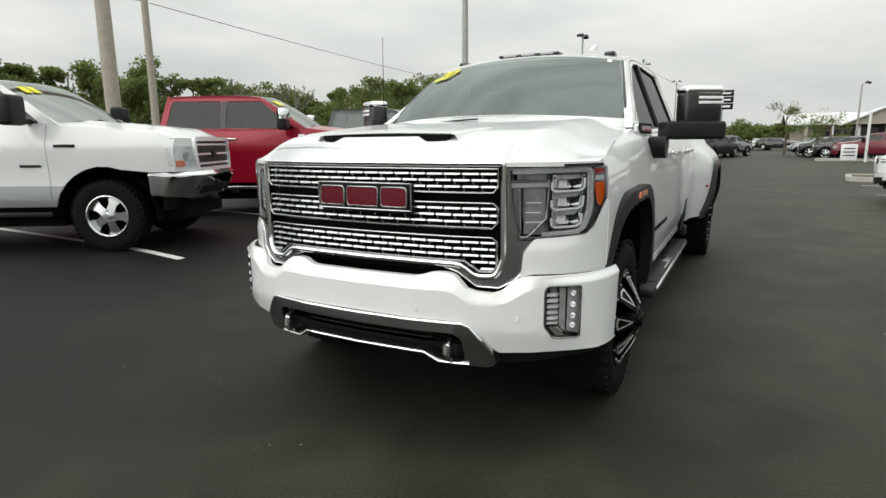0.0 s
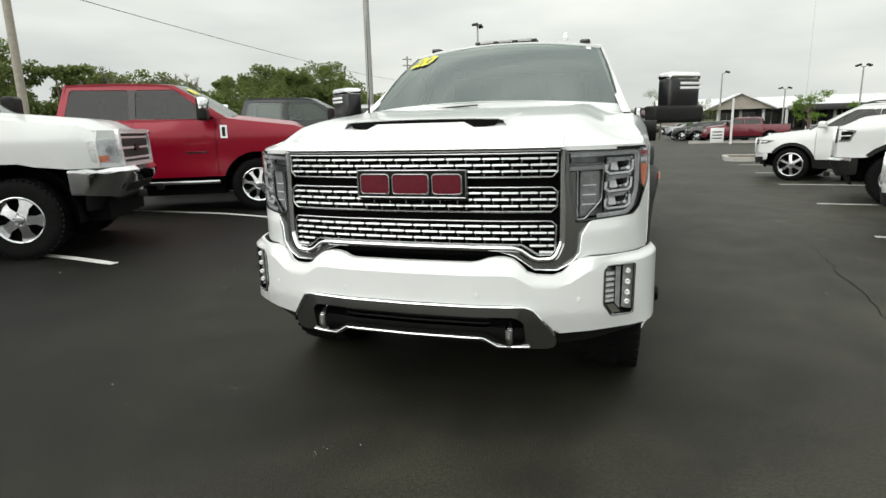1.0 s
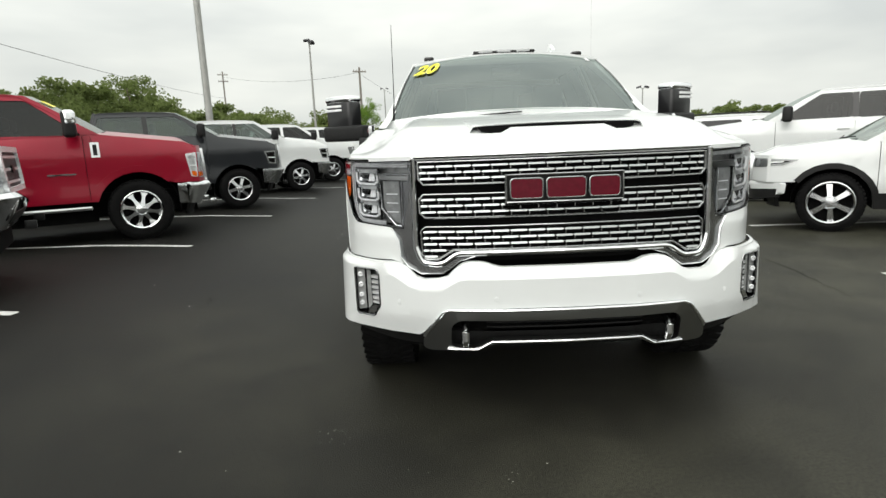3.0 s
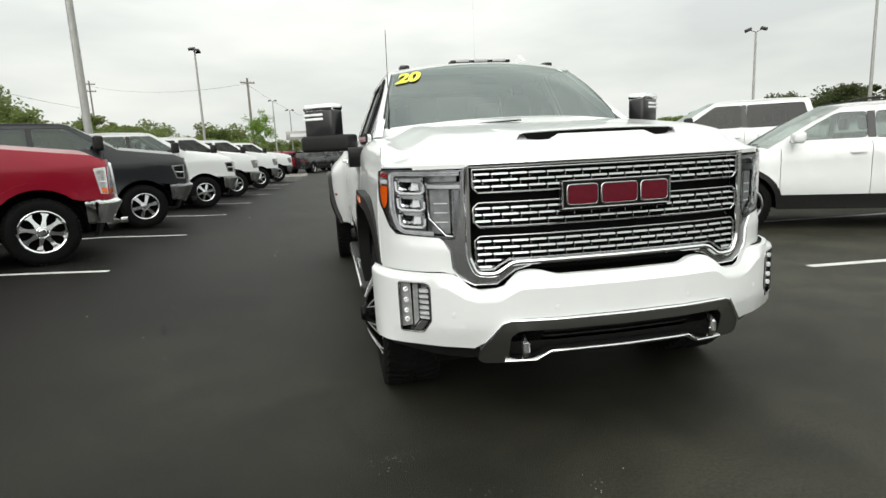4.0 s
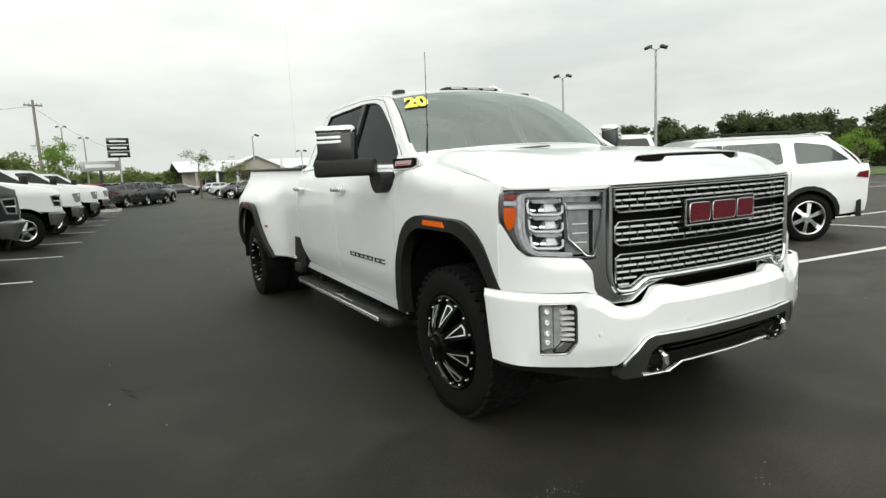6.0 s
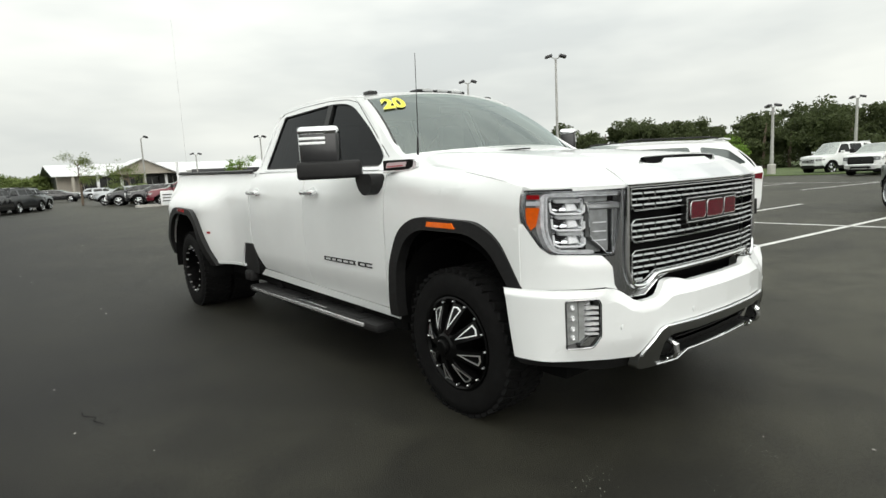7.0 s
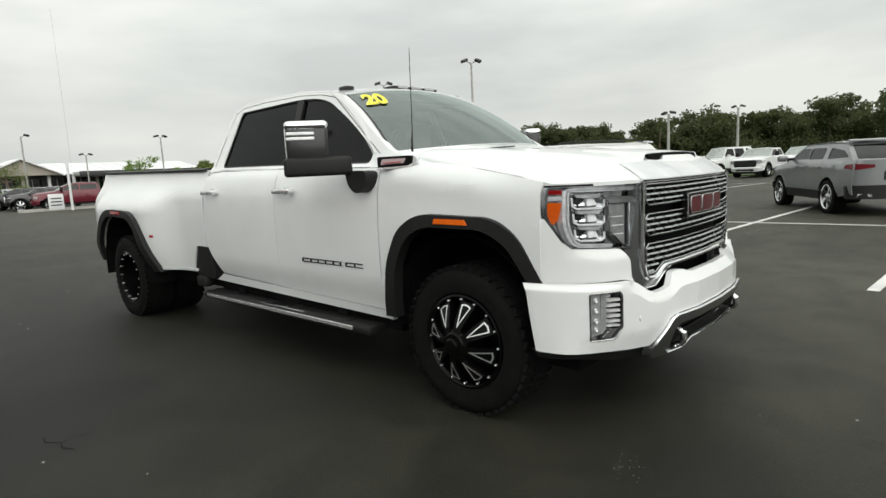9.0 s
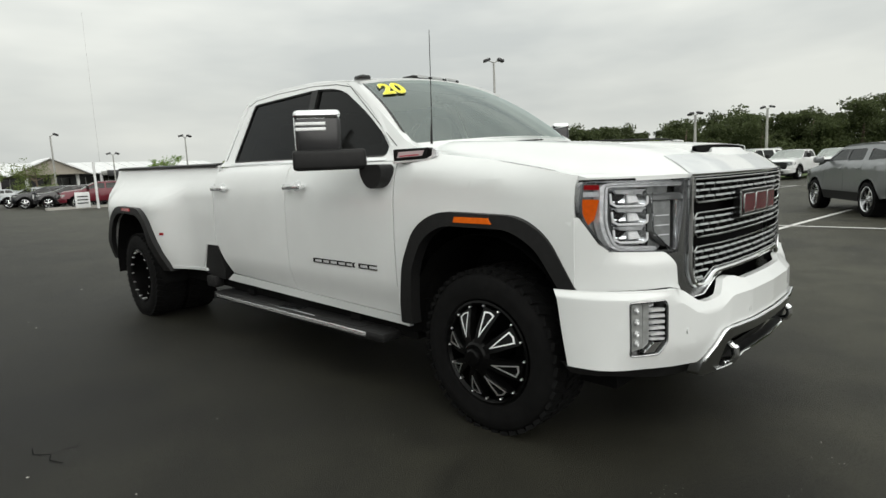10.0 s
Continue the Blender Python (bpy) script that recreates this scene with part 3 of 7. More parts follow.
    gy, gz = [1.7, 1.9, 2.1, 2.3, 2.5, 2.75, 3.0, 3.3, 3.6], [1.5, 1.6, 1.7, 1.8, 1.9, 1.96, 2.0]
    pair("cab_side", sheet_from(cab, on_side(), (0.05, 0, 0), us=gy, vs=gz, holes=[front, rear]), WHITE, T)
    for o in (front, rear):
        a, b = pair("side_window", sheet_from(o, on_side(-0.018), (0, 0, 0), us=gy, vs=gz, face=(-1, 0, 0)), TINTED, T, "dark tinted side window")
        rim = [(p[0], p[1]) for p in o]
        cx, cz = sum(p[0] for p in o) / len(o), sum(p[1] for p in o) / len(o)
        inner = [(p[0] + (cx - p[0]) * 0.02, p[1] + (cz - p[1]) * 0.045) for p in rim]
        pair("window_seal", sheet_from(rim, on_side(-0.008), (0.012, 0, 0), us=gy, vs=gz, holes=[inner]), PLASTIC, T)
    pair("window_sill_strip", sheet_from([(1.70, 1.420), (2.70, 1.447), (3.74, 1.466), (3.74, 1.480), (2.70, 1.461), (1.70, 1.434)], on_side(0.006), (0.01, 0, 0), us=gy), CHROME, T, "bright strip under the side windows")
    pair("door_pillar", sheet_from([(2.636, 1.468), (2.690, 1.468), (2.776, 1.964), (2.696, 1.964)], on_side(0.003), (0.008, 0, 0), vs=gz), BADGEBLACK, T, "black pillar between the windows")
    # drip line over the doors
    pair("door_frame_line", sheet_from(strip([(1.66, 1.50), (2.30, 1.932), (2.48, 1.972), (2.78, 1.998), (3.3, 2.005), (3.62, 1.99), (3.745, 1.94), (3.83, 1.50)], 0.002, 0.0, None, None), on_side(0.002), (0.004, 0, 0), us=gy, vs=gz), PLASTIC, T)
    # roof
    rz = table([(2.2, 1.955), (2.4, 1.985), (2.8, 2.02), (3.2, 2.03), (3.6, 2.018), (3.76, 1.975)])

    edge = lambda y: SIDE(rz(min(3.76, max(2.2, y)))) + 0.002

    def roof(u, v):
        s = 2 * u - 1
        y = 2.20 + 1.56 * v - 0.055 * (1 - s * s) * (1 - v)
        return (s * edge(y), y, rz(2.2 + 1.56 * v) + 0.055 * (1 - abs(s) ** 2.4))

    part("roof", grid(roof, 24, 14, (0, 0, -0.03)), WHITE, T)
    # windscreen between the pillars
    def screen(u, v, inset=0.0):
        s = 2 * u - 1
        half = 0.885 * (1 - v) + 0.715 * v
        y0, z0 = 1.60 - 0.30 * (1 - s * s), 1.50 + 0.035 * (1 - s * s)
        y1, z1 = 2.245 - 0.075 * (1 - s * s), 1.962 + 0.05 * (1 - s * s)
        bulge = 0.03 * math.sin(math.pi * v)
        return (s * half, y0 + (y1 - y0) * v - bulge * 0.5 + inset, z0 + (z1 - z0) * v + bulge - inset * 0.5)

    part("windscreen", facing(grid(lambda u, v: screen(u, v), 24, 12), (0, -1, 1)), SCREEN, T, "greenish windscreen reflecting the sky").visible_shadow = False
    for side in (0, 1):
        part("windscreen_seal", grid(lambda u, v: Vector(screen(0.0 + 0.007 * u if not side else 1 - 0.007 * u, v, -0.004)), 2, 12), GLOSSBLACK, T)
    # A-pillars close the gap between screen and doors
    def pillar(u, v):
        a = Vector(screen(0, v))
        y = a.y + 0.06
        b = Vector((-hero_side(1.7, a.z) - 0.002, y + 0.05, a.z + 0.004))
        return a.lerp(b, u) + Vector((-0.004, -0.004, 0.004)) * math.sin(math.pi * u)

    pair("a_pillar", grid(pillar, 5, 14, (0.01, 0.02, -0.02)), WHITE, T)
    # hood: lip over the grille, raised centre, shoulders that fall to the fenders
    zc = table([(0.0, 1.287), (0.05, 1.325), (0.12, 1.372), (0.2, 1.402), (0.35, 1.428), (0.6, 1.455), (0.9, 1.485), (1.3, 1.512), (1.5, 1.52)])
    zo = table([(0.0, 1.287), (0.05, 1.30), (0.15, 1.325), (0.4, 1.365), (0.9, 1.432), (1.3, 1.475), (1.5, 1.485)])

    def hood(u, v):
        s = 2 * u - 1
        k = abs(s)
        back = 1.60 - 0.28 * (1 - s * s)
        x0 = 1.005 * s
        y0 = FL(abs(x0)) + 0.004
        y = y0 + (back - y0) * v ** 1.35
        half = 1.0 if y < 0.44 else min(1.0, hero_side(y, TOPS(y) - 0.002) + 0.001)
        x = s * half
        d = y - y0
        sh = TOPS(max(0.43, y)) - 0.002 if y > 0.43 else 1.290 + 0.012 * smooth(y, 0.2, 0.43)
        mid = zo(d) * 1.0
        z = zc(d) * (1 - smooth(k, 0.668, 0.96)) + mid * smooth(k, 0.668, 0.96)
        t = smooth(k, 0.70, 1.0)
        z = z * (1 - t) + min(z, sh) * t
        return (x, y, z)

    part("hood", grid(hood, 64, 34, (0, 0.0, -0.018)), WHITE, T)
    # bright trim over the front slope of the hood, from one grille corner to the other
    def hood_front(u, v):
        x = (2 * u - 1) * 0.668
        d = 0.118 * v
        return Vector((x, FL(abs(x)) + d - 0.004, zc(d) + 0.004 + 0.004 * math.sin(math.pi * v) - 0.006 * abs(2 * u - 1) ** 6))

    part("hood_trim", grid(hood_front, 40, 10, (0, 0.012, -0.008)), CHROME, T, "chrome trim on the front slope of the hood")
    for s in (0, 1):
        seam = [Vector(hood(s, v)) + Vector((0.004 if s == 0 else -0.004, 0, 0.0015)) for v in np.linspace(0.22, 0.97, 22)]
        part("hood_seam", tube(seam, 0.0018, 6), PLASTIC, T)
    # painted cowl from the hood's rear edge up to the glass
    def cowl(u, v):
        a = Vector(hood(u, 1.0)) + Vector((0, -0.01, -0.004))
        b = Vector(screen(min(1.0, max(0.0, (a.x / 0.885 + 1) / 2)), 0.012, -0.004))
        return a.lerp(b, v)

    part("cowl", grid(cowl, 40, 2, (0, 0.01, -0.01)), WHITE, T)
    # hood scoop: a raised shell with a dark slot and a lower lip
    def scoop_top(u, v):
        s = 2 * u - 1
        half = 0.425 + 0.04 * v
        y = 0.150 + 0.03 * s * s + 0.42 * v
        edge = smooth(abs(s), 0.90, 1.0)
        return (s * half, y, 1.4190 - 0.008 * s * s + 0.042 * v ** 0.8 - 0.05 * smooth(v, 0.86, 1.0) - (0.05 - 0.02 * v) * edge)

    scoop = empty("hood_scoop")
    scoop.parent = T
    part("scoop_shell", grid(scoop_top, 48, 12, (0, 0.004, -0.004)), WHITE, scoop)
    slot = [(-0.372, 1.411), (-0.35, 1.385), (-0.28, 1.372), (-0.215, 1.390), (0.215, 1.390), (0.28, 1.372), (0.35, 1.385), (0.372, 1.411), (0.2, 1.416), (0, 1.418), (-0.2, 1.416)]
    part("air_slot", sheet_from(slot, lambda x, z: Vector((x, 0.142 + 0.03 * (x / 0.4) ** 2 + 0.3 * (z - 1.38), z)), (0, 0.02, 0), us=[-0.3, -0.2, -0.1, 0, 0.1, 0.2, 0.3]), PIT, scoop, "black air slot")
    lip = [(-0.425, 1.352), (-0.415, 1.378), (-0.385, 1.377), (-0.265, 1.377), (-0.215, 1.401), (0.215, 1.401), (0.265, 1.377), (0.385, 1.377), (0.415, 1.378), (0.425, 1.352), (0.30, 1.345), (-0.30, 1.345)]
    part("scoop_lip", sheet_from(lip, lambda x, z: Vector((x, 0.090 + 0.03 * (x / 0.4) ** 2 + 0.9 * (z - 1.345), z)), (0, 0.02, -0.012), vs=[1.36, 1.377, 1.39], us=[-0.3, -0.2, -0.1, 0, 0.1, 0.2, 0.3]), WHITE, scoop)
    part("hood_lip", bead([(-0.675, 1.284), (0.675, 1.284)], on_front(FL, 0.008), 0.008), CHROME, T, "bright lip along the hood edge")
    # dark strip set into the gap above the lamps, the gap's shade in its colour
    part("hood_gap", sheet_from(strip([(x, 1.273) for x in np.linspace(-1.0, 1.0, 40)], 0.006, 0, None, None), on_front(FL, -0.012), (0, 0.03, 0)), PIT, T)

    # ---- grille ----
    G = empty("grille")
    G.parent = T
    gx = [-0.6, -0.5, -0.4, -0.3, -0.2, -0.1, 0, 0.1, 0.2, 0.3, 0.4, 0.5, 0.6]
    hole = [(-0.66, 1.268), (-0.66, 0.85), (-0.63, 0.80), (-0.55, 0.80), (-0.49, 0.845), (0.49, 0.845), (0.55, 0.80), (0.63, 0.80), (0.66, 0.85), (0.66, 1.268)]
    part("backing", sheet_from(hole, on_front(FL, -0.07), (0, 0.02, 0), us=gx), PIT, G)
    path = [(-0.672, 1.275), (-0.675, 0.87), (-0.645, 0.795), (-0.555, 0.79), (-0.485, 0.842), (0.485, 0.842), (0.555, 0.79), (0.645, 0.795), (0.675, 0.87), (0.672, 1.275)]
    part("chrome_surround", bead(round_poly_open(path, 0.03), on_front(FL, 0.006), 0.0145, n=10), CHROME, G, "bright chrome bottom and side trim")
    wide = [(-0.687, 1.27), (-0.702, 1.10), (-0.728, 0.955), (-0.785, 0.953), (-0.755, 0.90), (-0.748, 0.82), (-0.715, 0.775), (-0.655, 0.742), (-0.555, 0.742), (-0.47, 0.805), (-0.40, 0.826), (0.40, 0.826), (0.47, 0.805), (0.555, 0.742), (0.655, 0.742), (0.715, 0.775), (0.748, 0.82), (0.755, 0.90), (0.785, 0.953), (0.728, 0.955), (0.702, 1.10), (0.687, 1.27),
            (0.672, 1.27), (0.675, 0.87), (0.645, 0.795), (0.555, 0.79), (0.485, 0.842), (-0.485, 0.842), (-0.555, 0.79), (-0.645, 0.795), (-0.675, 0.87), (-0.672, 1.27)]
    part("dark_chrome_frame", sheet_from(wide, on_front(FL, 0.0), (0, 0.05, 0), us=gx + [-0.66, 0.66, -0.72, 0.72]), DARKCHROME, G, "smoked chrome frame round the grille")
    for sx in (-1, 1):
        part("frame_edge", bead([(sx * a, b) for a, b in ((0.787, 0.953), (0.757, 0.90), (0.750, 0.82), (0.716, 0.776), (0.655, 0.744), (0.556, 0.744), (0.472, 0.806), (0.40, 0.828))], on_front(FL, 0.002), 0.0035), CHROME, G, "chrome edge of the frame")
    # three framed bands of mesh
    badge_box = (-0.275, 0.275, 1.055, 1.207)

    def band(z0, z1, o, keep):
        part("band_frame", bead(inset(o, 0.004), on_front(FL, 0.009), 0.0048, True), GRILLE, G, "chrome frame of a mesh band")
        n, pitch = 16, 0.0815
        for r in range(5):
            z = z0 + (z1 - z0) * (r + 1 if r < 3 else 3 - r) / 4
            for i in range(-1, n + 1):
                x0 = -n * pitch / 2 + pitch * (i + 0.5 * (r % 2))
                a, b = max(x0, -keep(z)), min(x0 + pitch, keep(z))
                if b - a < 0.018 or (r > 2 and z1 > 1):
                    continue
                if r > 2:
                    stop = 0.515 if r == 3 else 0.560
                    if a < 0:
                        b = min(b, -stop)
                    else:
                        a = max(a, stop)
                    if b - a < 0.018:
                        continue
                x = (a + b) / 2
                if badge_box[0] + 0.02 < x < badge_box[1] - 0.02 and badge_box[2] < z - 0.01 and z + 0.005 < badge_box[3]:
                    continue
                ob = new("mesh_bar", BAR)
                ob.parent = G
                ob.matrix_basis = Matrix.Translation((x, FL(abs(x)) + 0.002, z)) @ Matrix.Rotation(math.atan2(FL(abs(x) + 0.02) - FL(abs(x)), 0.02) * (1 if x > 0 else -1), 4, "Z") @ Matrix.Diagonal(((b - a) / pitch, 1, 1, 1))

    # one bar: a bright upper bevel, a face that tips towards the ground, a post at its end
    one = sheet_from([(-0.0345, 0.0054), (-0.0378, 0.000), (-0.0330, -0.0054), (0.0330, -0.0054), (0.0378, 0.000), (0.0345, 0.0054)], lambda u, v: Vector((u, -0.012 + (0.62 * (v + 0.0030) if v > -0.0030 else -1.5 * (v + 0.0030)), v)), (0, 0.020, 0), vs=[-0.0030])
    box(-0.0335, 0.000, -0.020, -0.0290, 0.012, 0.004, 0, one)
    box(0.0300, 0.002, -0.003, 0.0515, 0.010, 0.003, 0, one)
    BAR = bpy.data.meshes.new("mesh_bar")
    one.to_mesh(BAR), one.free()
    BAR.materials.append(GRILLE)
    band(1.156, 1.266, [(-0.655, 1.264), (-0.655, 1.182), (-0.632, 1.156), (0.632, 1.156), (0.655, 1.182), (0.655, 1.264)], lambda z: 0.645)
    band(1.003, 1.118, [(-0.632, 1.118), (-0.655, 1.095), (-0.655, 1.03), (-0.628, 1.003), (0.628, 1.003), (0.655, 1.03), (0.655, 1.095), (0.632, 1.118)], lambda z: 0.645)
    band(0.855, 0.970, [(-0.628, 0.970), (-0.652, 0.950), (-0.65, 0.835), (-0.63, 0.812), (-0.57, 0.812), (-0.50, 0.855), (0.50, 0.855), (0.57, 0.812), (0.63, 0.812), (0.65, 0.835), (0.652, 0.950), (0.628, 0.970)], lambda z: 0.64)
    # maker's badge as plain shapes: dark plate, chrome rim, red blocks
    B = empty("badge")
    B.parent = T
    plate = [(-0.263, 1.067), (0.263, 1.067), (0.263, 1.194), (-0.263, 1.194)]
    bx = [-0.2, -0.1, 0, 0.1, 0.2]
    part("plate", sheet_from(plate, on_front(FL, 0.022), (0, 0.03, 0), us=bx), BADGEBLACK, B)
    part("rim", bead(inset(plate, 0.003), on_front(FL, 0.024), 0.0055, True), GRILLE, B)
    blocks = [round_poly([(x, 1.087), (x + w, 1.087), (x + w, 1.174), (x, 1.174)], 0.018, 3) for x, w in ((-0.242, 0.142), (-0.082, 0.172), (0.108, 0.134))]
    for o in blocks:
        part("badge_rim", bead(o, on_front(FL, 0.032), 0.0048, True), GRILLE, B)
        part("red_block", sheet_from(o, on_front(FL, 0.036), (0, 0.012, 0), us=bx), MAROON, B, "dark red enamel block")

    # ---- head lamps ----
    lx = [0.7, 0.75, 0.8, 0.84, 0.88, 0.91, 0.94, 0.96, 0.98, 1.0, 1.01, 1.02, 1.03, 1.04]
    lx = [-a for a in lx]
    lamp_o = round_poly([(-0.685, 1.262), (-1.015, 1.274), (-1.019, 1.18), (-1.018, 1.12), (-0.985, 1.005), (-0.96, 0.972), (-0.80, 0.962), (-0.728, 0.958), (-0.700, 1.10)], [0.01, 0.02, 0.02, 0.04, 0.04, 0.03, 0.02, 0.02, 0.02], 4)
    for side in (1, -1):
        H = empty("headlamp")
        H.parent = T

        def put(name, bm, material, label=""):
            return part(name, bm if side == 1 else mirrored(bm), material, H, label)

        put("housing", sheet_from(inset(lamp_o, 0.01), on_front(FL, -0.075), (0, 0.02, 0), us=lx), LAMPBACK)
        put("rim", sheet_from(lamp_o, on_front(FL, 0.0), (0, 0.018, 0), us=lx, holes=[inset(lamp_o, 0.007)]), DARKCHROME)
        frame_path = round_poly([(-0.70, 1.248), (-0.966, 1.254), (-0.968, 1.08), (-0.943, 0.985), (-0.815, 0.977)], [0, 0.02, 0.05, 0.03, 0], 4)
        put("outer_light_frame", sheet_from(strip(frame_path, 0.0095, 0, None, None), on_front(FL, -0.014), (0, 0.03, 0), us=lx), REFLECTOR, "clear light guide frame")
        put("frame_groove", bead(frame_path, on_front(FL, -0.009), 0.0028, step=0.03), LAMPDARK)
        # three stacked cells: a hollow bright bowl, a ribbed lens and a U-shaped light guide
        for k in range(3):
            z1, z0 = 1.232 - 0.077 * k, 1.158 - 0.077 * k
            xo, xi = -0.948 + 0.004 * k, -0.846
            cx, cz, hx, hz = (xo + xi) / 2, (z0 + z1) / 2, (xi - xo) / 2, (z1 - z0) / 2

            def bowl(u, v):
                a, b = 2 * u - 1, 2 * v - 1
                p = on_front(FL, -0.022)(cx + a * hx, cz + b * hz)
                return p + Vector((0, 0.040 * (1 - a ** 4) * (1 - b ** 4), 0))

            put("reflector_bowl", facing(grid(bowl, 12, 10), (0, -1, 0)), BOWL)
            # dark wedges added in the cell: the hollow's shade as coloured plates
            put("cell_shade", sheet_from([(xo + 0.012, z1 - 0.002), (xi - 0.004, z1 - 0.002), (xi - 0.012, z1 - 0.020), (xo + 0.022, z1 - 0.017)], on_front(FL, -0.026), (0, 0.012, 0), us=lx), LAMPDARK)
            put("inner_shade", sheet_from([(xo + 0.014, z1 - 0.022), (cx + 0.004, z1 - 0.022), (cx - 0.012, cz - 0.012), (xo + 0.020, cz - 0.006)], on_front(FL, -0.046), (0, 0.008, 0), us=lx), GLOSSBLACK)
            put("light_fin", sheet_from([(cx + 0.012, z1 - 0.020), (cx + 0.034, z1 - 0.024), (cx + 0.034, z0 + 0.020), (cx + 0.004, z0 + 0.016)], on_front(FL, -0.040, 0.5, cz), (0, 0.008, 0), us=lx), LENSWHITE)
            put("bracket", bead([(xo - 0.002, z1 - 0.014), (xo + 0.000, z0 + 0.018), (xo + 0.014, z0 + 0.005), (xi - 0.014, z0 + 0.003), (xi, z0 + 0.014), (xi, z0 + 0.044)], on_front(FL, -0.016), 0.0056, step=0.02), LENSWHITE, "pale U-shaped light guide of a lamp cell")
        put("cell_divider", sheet_from([(-0.846, 1.235), (-0.838, 1.235), (-0.832, 0.99), (-0.842, 0.99)], on_front(FL, -0.03), (0, 0.03, 0)), GLOSSBLACK)
        # inner daylight blade in a bright bracket
        put("daylight_blade", sheet_from([(-0.822, 1.178), (-0.742, 1.178), (-0.742, 0.978), (-0.760, 0.985), (-0.822, 1.05)], on_front(FL, -0.024), (0, 0.03, 0), us=lx), LENSGREY, "smoked blade lens")
        put("bracket_top", sheet_from([(-0.838, 1.212), (-0.694, 1.210), (-0.698, 1.180), (-0.838, 1.184)], on_front(FL, -0.004, 0.5, 1.18), (0, 0.03, 0), us=lx), TRIMGREY)
        put("bracket_edge", bead([(-0.838, 1.20), (-0.830, 1.05), (-0.765, 0.972), (-0.735, 0.968), (-0.731, 1.18)], on_front(FL, -0.006), 0.0038), CHROME, "chrome edge of the blade")
        put("bracket_line", bead([(-0.838, 1.211), (-0.694, 1.209)], on_front(FL, -0.004), 0.0035), CHROME)
        put("inner_column", sheet_from([(-0.726, 1.176), (-0.702, 1.176), (-0.708, 1.05), (-0.728, 0.972)], on_front(FL, -0.014), (0, 0.03, 0), us=lx), DARKCHROME)
        for k in range(3):
            zr = 1.118 - 0.042 * k
            put("blade_rib", sheet_from([(-0.808, zr), (-0.752, zr), (-0.752, zr - 0.0045), (-0.808, zr - 0.0045)], on_front(FL, -0.020), (0, 0.012, 0)), LENSWHITE)
        # amber corner
        put("amber_marker", sheet_from(round_poly([(-0.982, 1.196), (-1.0165, 1.198), (-1.0165, 1.14), (-1.004, 1.084), (-0.990, 1.11)], 0.006, 2), on_front(FL, -0.004), (0, 0.012, 0), us=lx + [-1.005, -1.0125]), AMBER, "amber corner marker")
        put("amber_strip", sheet_from([(-0.982, 1.256), (-1.0125, 1.258), (-1.015, 1.238), (-0.982, 1.236)], on_front(FL, -0.004), (0, 0.012, 0), us=lx), REDLENS, "red upper strip")
        put("white_strip", sheet_from([(-0.982, 1.226), (-1.015, 1.228), (-1.016, 1.208), (-0.982, 1.206)], on_front(FL, -0.004), (0, 0.012, 0), us=lx), REFLECTOR)
        put("lens_cover", sheet_from(lamp_o, on_front(FL, 0.003), (0, 0, 0), us=lx, face=(-0.3, -1, 0)), LAMPGLASS, "clear lamp cover").visible_shadow = False
    # painted panel below the lamp
    under = [(-0.757, 0.90), (-0.787, 0.955), (-0.80, 0.962), (-0.96, 0.972), (-0.985, 1.005), (-1.018, 1.12), (-1.0275, 1.10), (-1.0275, 0.80), (-0.79, 0.81), (-0.735, 0.795), (-0.750, 0.82)]
    bm = sheet_from(under, on_front(FL, 0.0), (0, 0.03, 0), us=lx, vs=[0.95, 0.93, 0.91, 0.88])
    for v in bm.verts:
        v.co.y -= 0.02 * smooth(0.97 - v.co.z, 0.0, 0.06) * (1 - smooth(abs(v.co.x), 0.90, 1.01))
    pair("lamp_panel", bm, WHITE, T)

    # ---- front bumper ----
    bu = [-1.064, -1.06, -1.052, -1.045, -1.03, -1.0, -0.96, -0.92, -0.87, -0.8, -0.72, -0.66, -0.6, -0.5, -0.4, -0.3, -0.2, -0.1]
    bu = bu + [0] + [-a for a in bu[::-1]]
    bz = [0.47, 0.52, 0.56, 0.60, 0.65, 0.69, 0.715, 0.735, 0.745, 0.755, 0.765, 0.775, 0.785, 0.792, 0.797]
    low = table([(0, 0.604), (0.5, 0.602), (0.56, 0.586), (0.66, 0.46), (0.85, 0.47), (1.09, 0.475)])
    up = table([(0, 0.784), (0.30, 0.784), (0.37, 0.806), (0.45, 0.806), (0.53, 0.765), (0.66, 0.762), (0.735, 0.80), (0.80, 0.805), (1.09, 0.800)])

    def bumper(x, z):
        a = abs(x)
        y = FB(a)
        # the upper edge leans back over a crease that dips beside the grille
        if z > 0.735:
            y += 0.85 * (z - 0.735) * (1 - 0.95 * smooth(a, 0.73, 0.84))
        dip = -0.050 * smooth(a, 0.46, 0.58) * (1 - smooth(a, 0.68, 0.78)) + 0.030 * smooth(a, 0.74, 0.85)
        hat = max(0.0, min(1.0, (z - 0.62) / 0.115)) if z < 0.735 else max(0.0, 1 - (z - 0.735) / 0.08)
        if z < 0.56:
            y += 0.30 * (0.56 - z) * (1 - smooth(a, 0.9, 1.05))
        # the wrapped ends lean forward towards their lower corner
        y -= 0.19 * max(0.0, 0.80 - z) * smooth(a, 0.985, 1.066)
        # a soft shoulder runs round the ends under the top edge
        side_in = 0.022 * smooth(z, 0.755, 0.80) * smooth(a, 0.80, 1.0)
        return Vector((x * (1 + 0.018 * smooth(a, 0.6, 1.0)) - side_in * (1 if x > 0 else -1), y + side_in * 0.8, z + dip * hat))

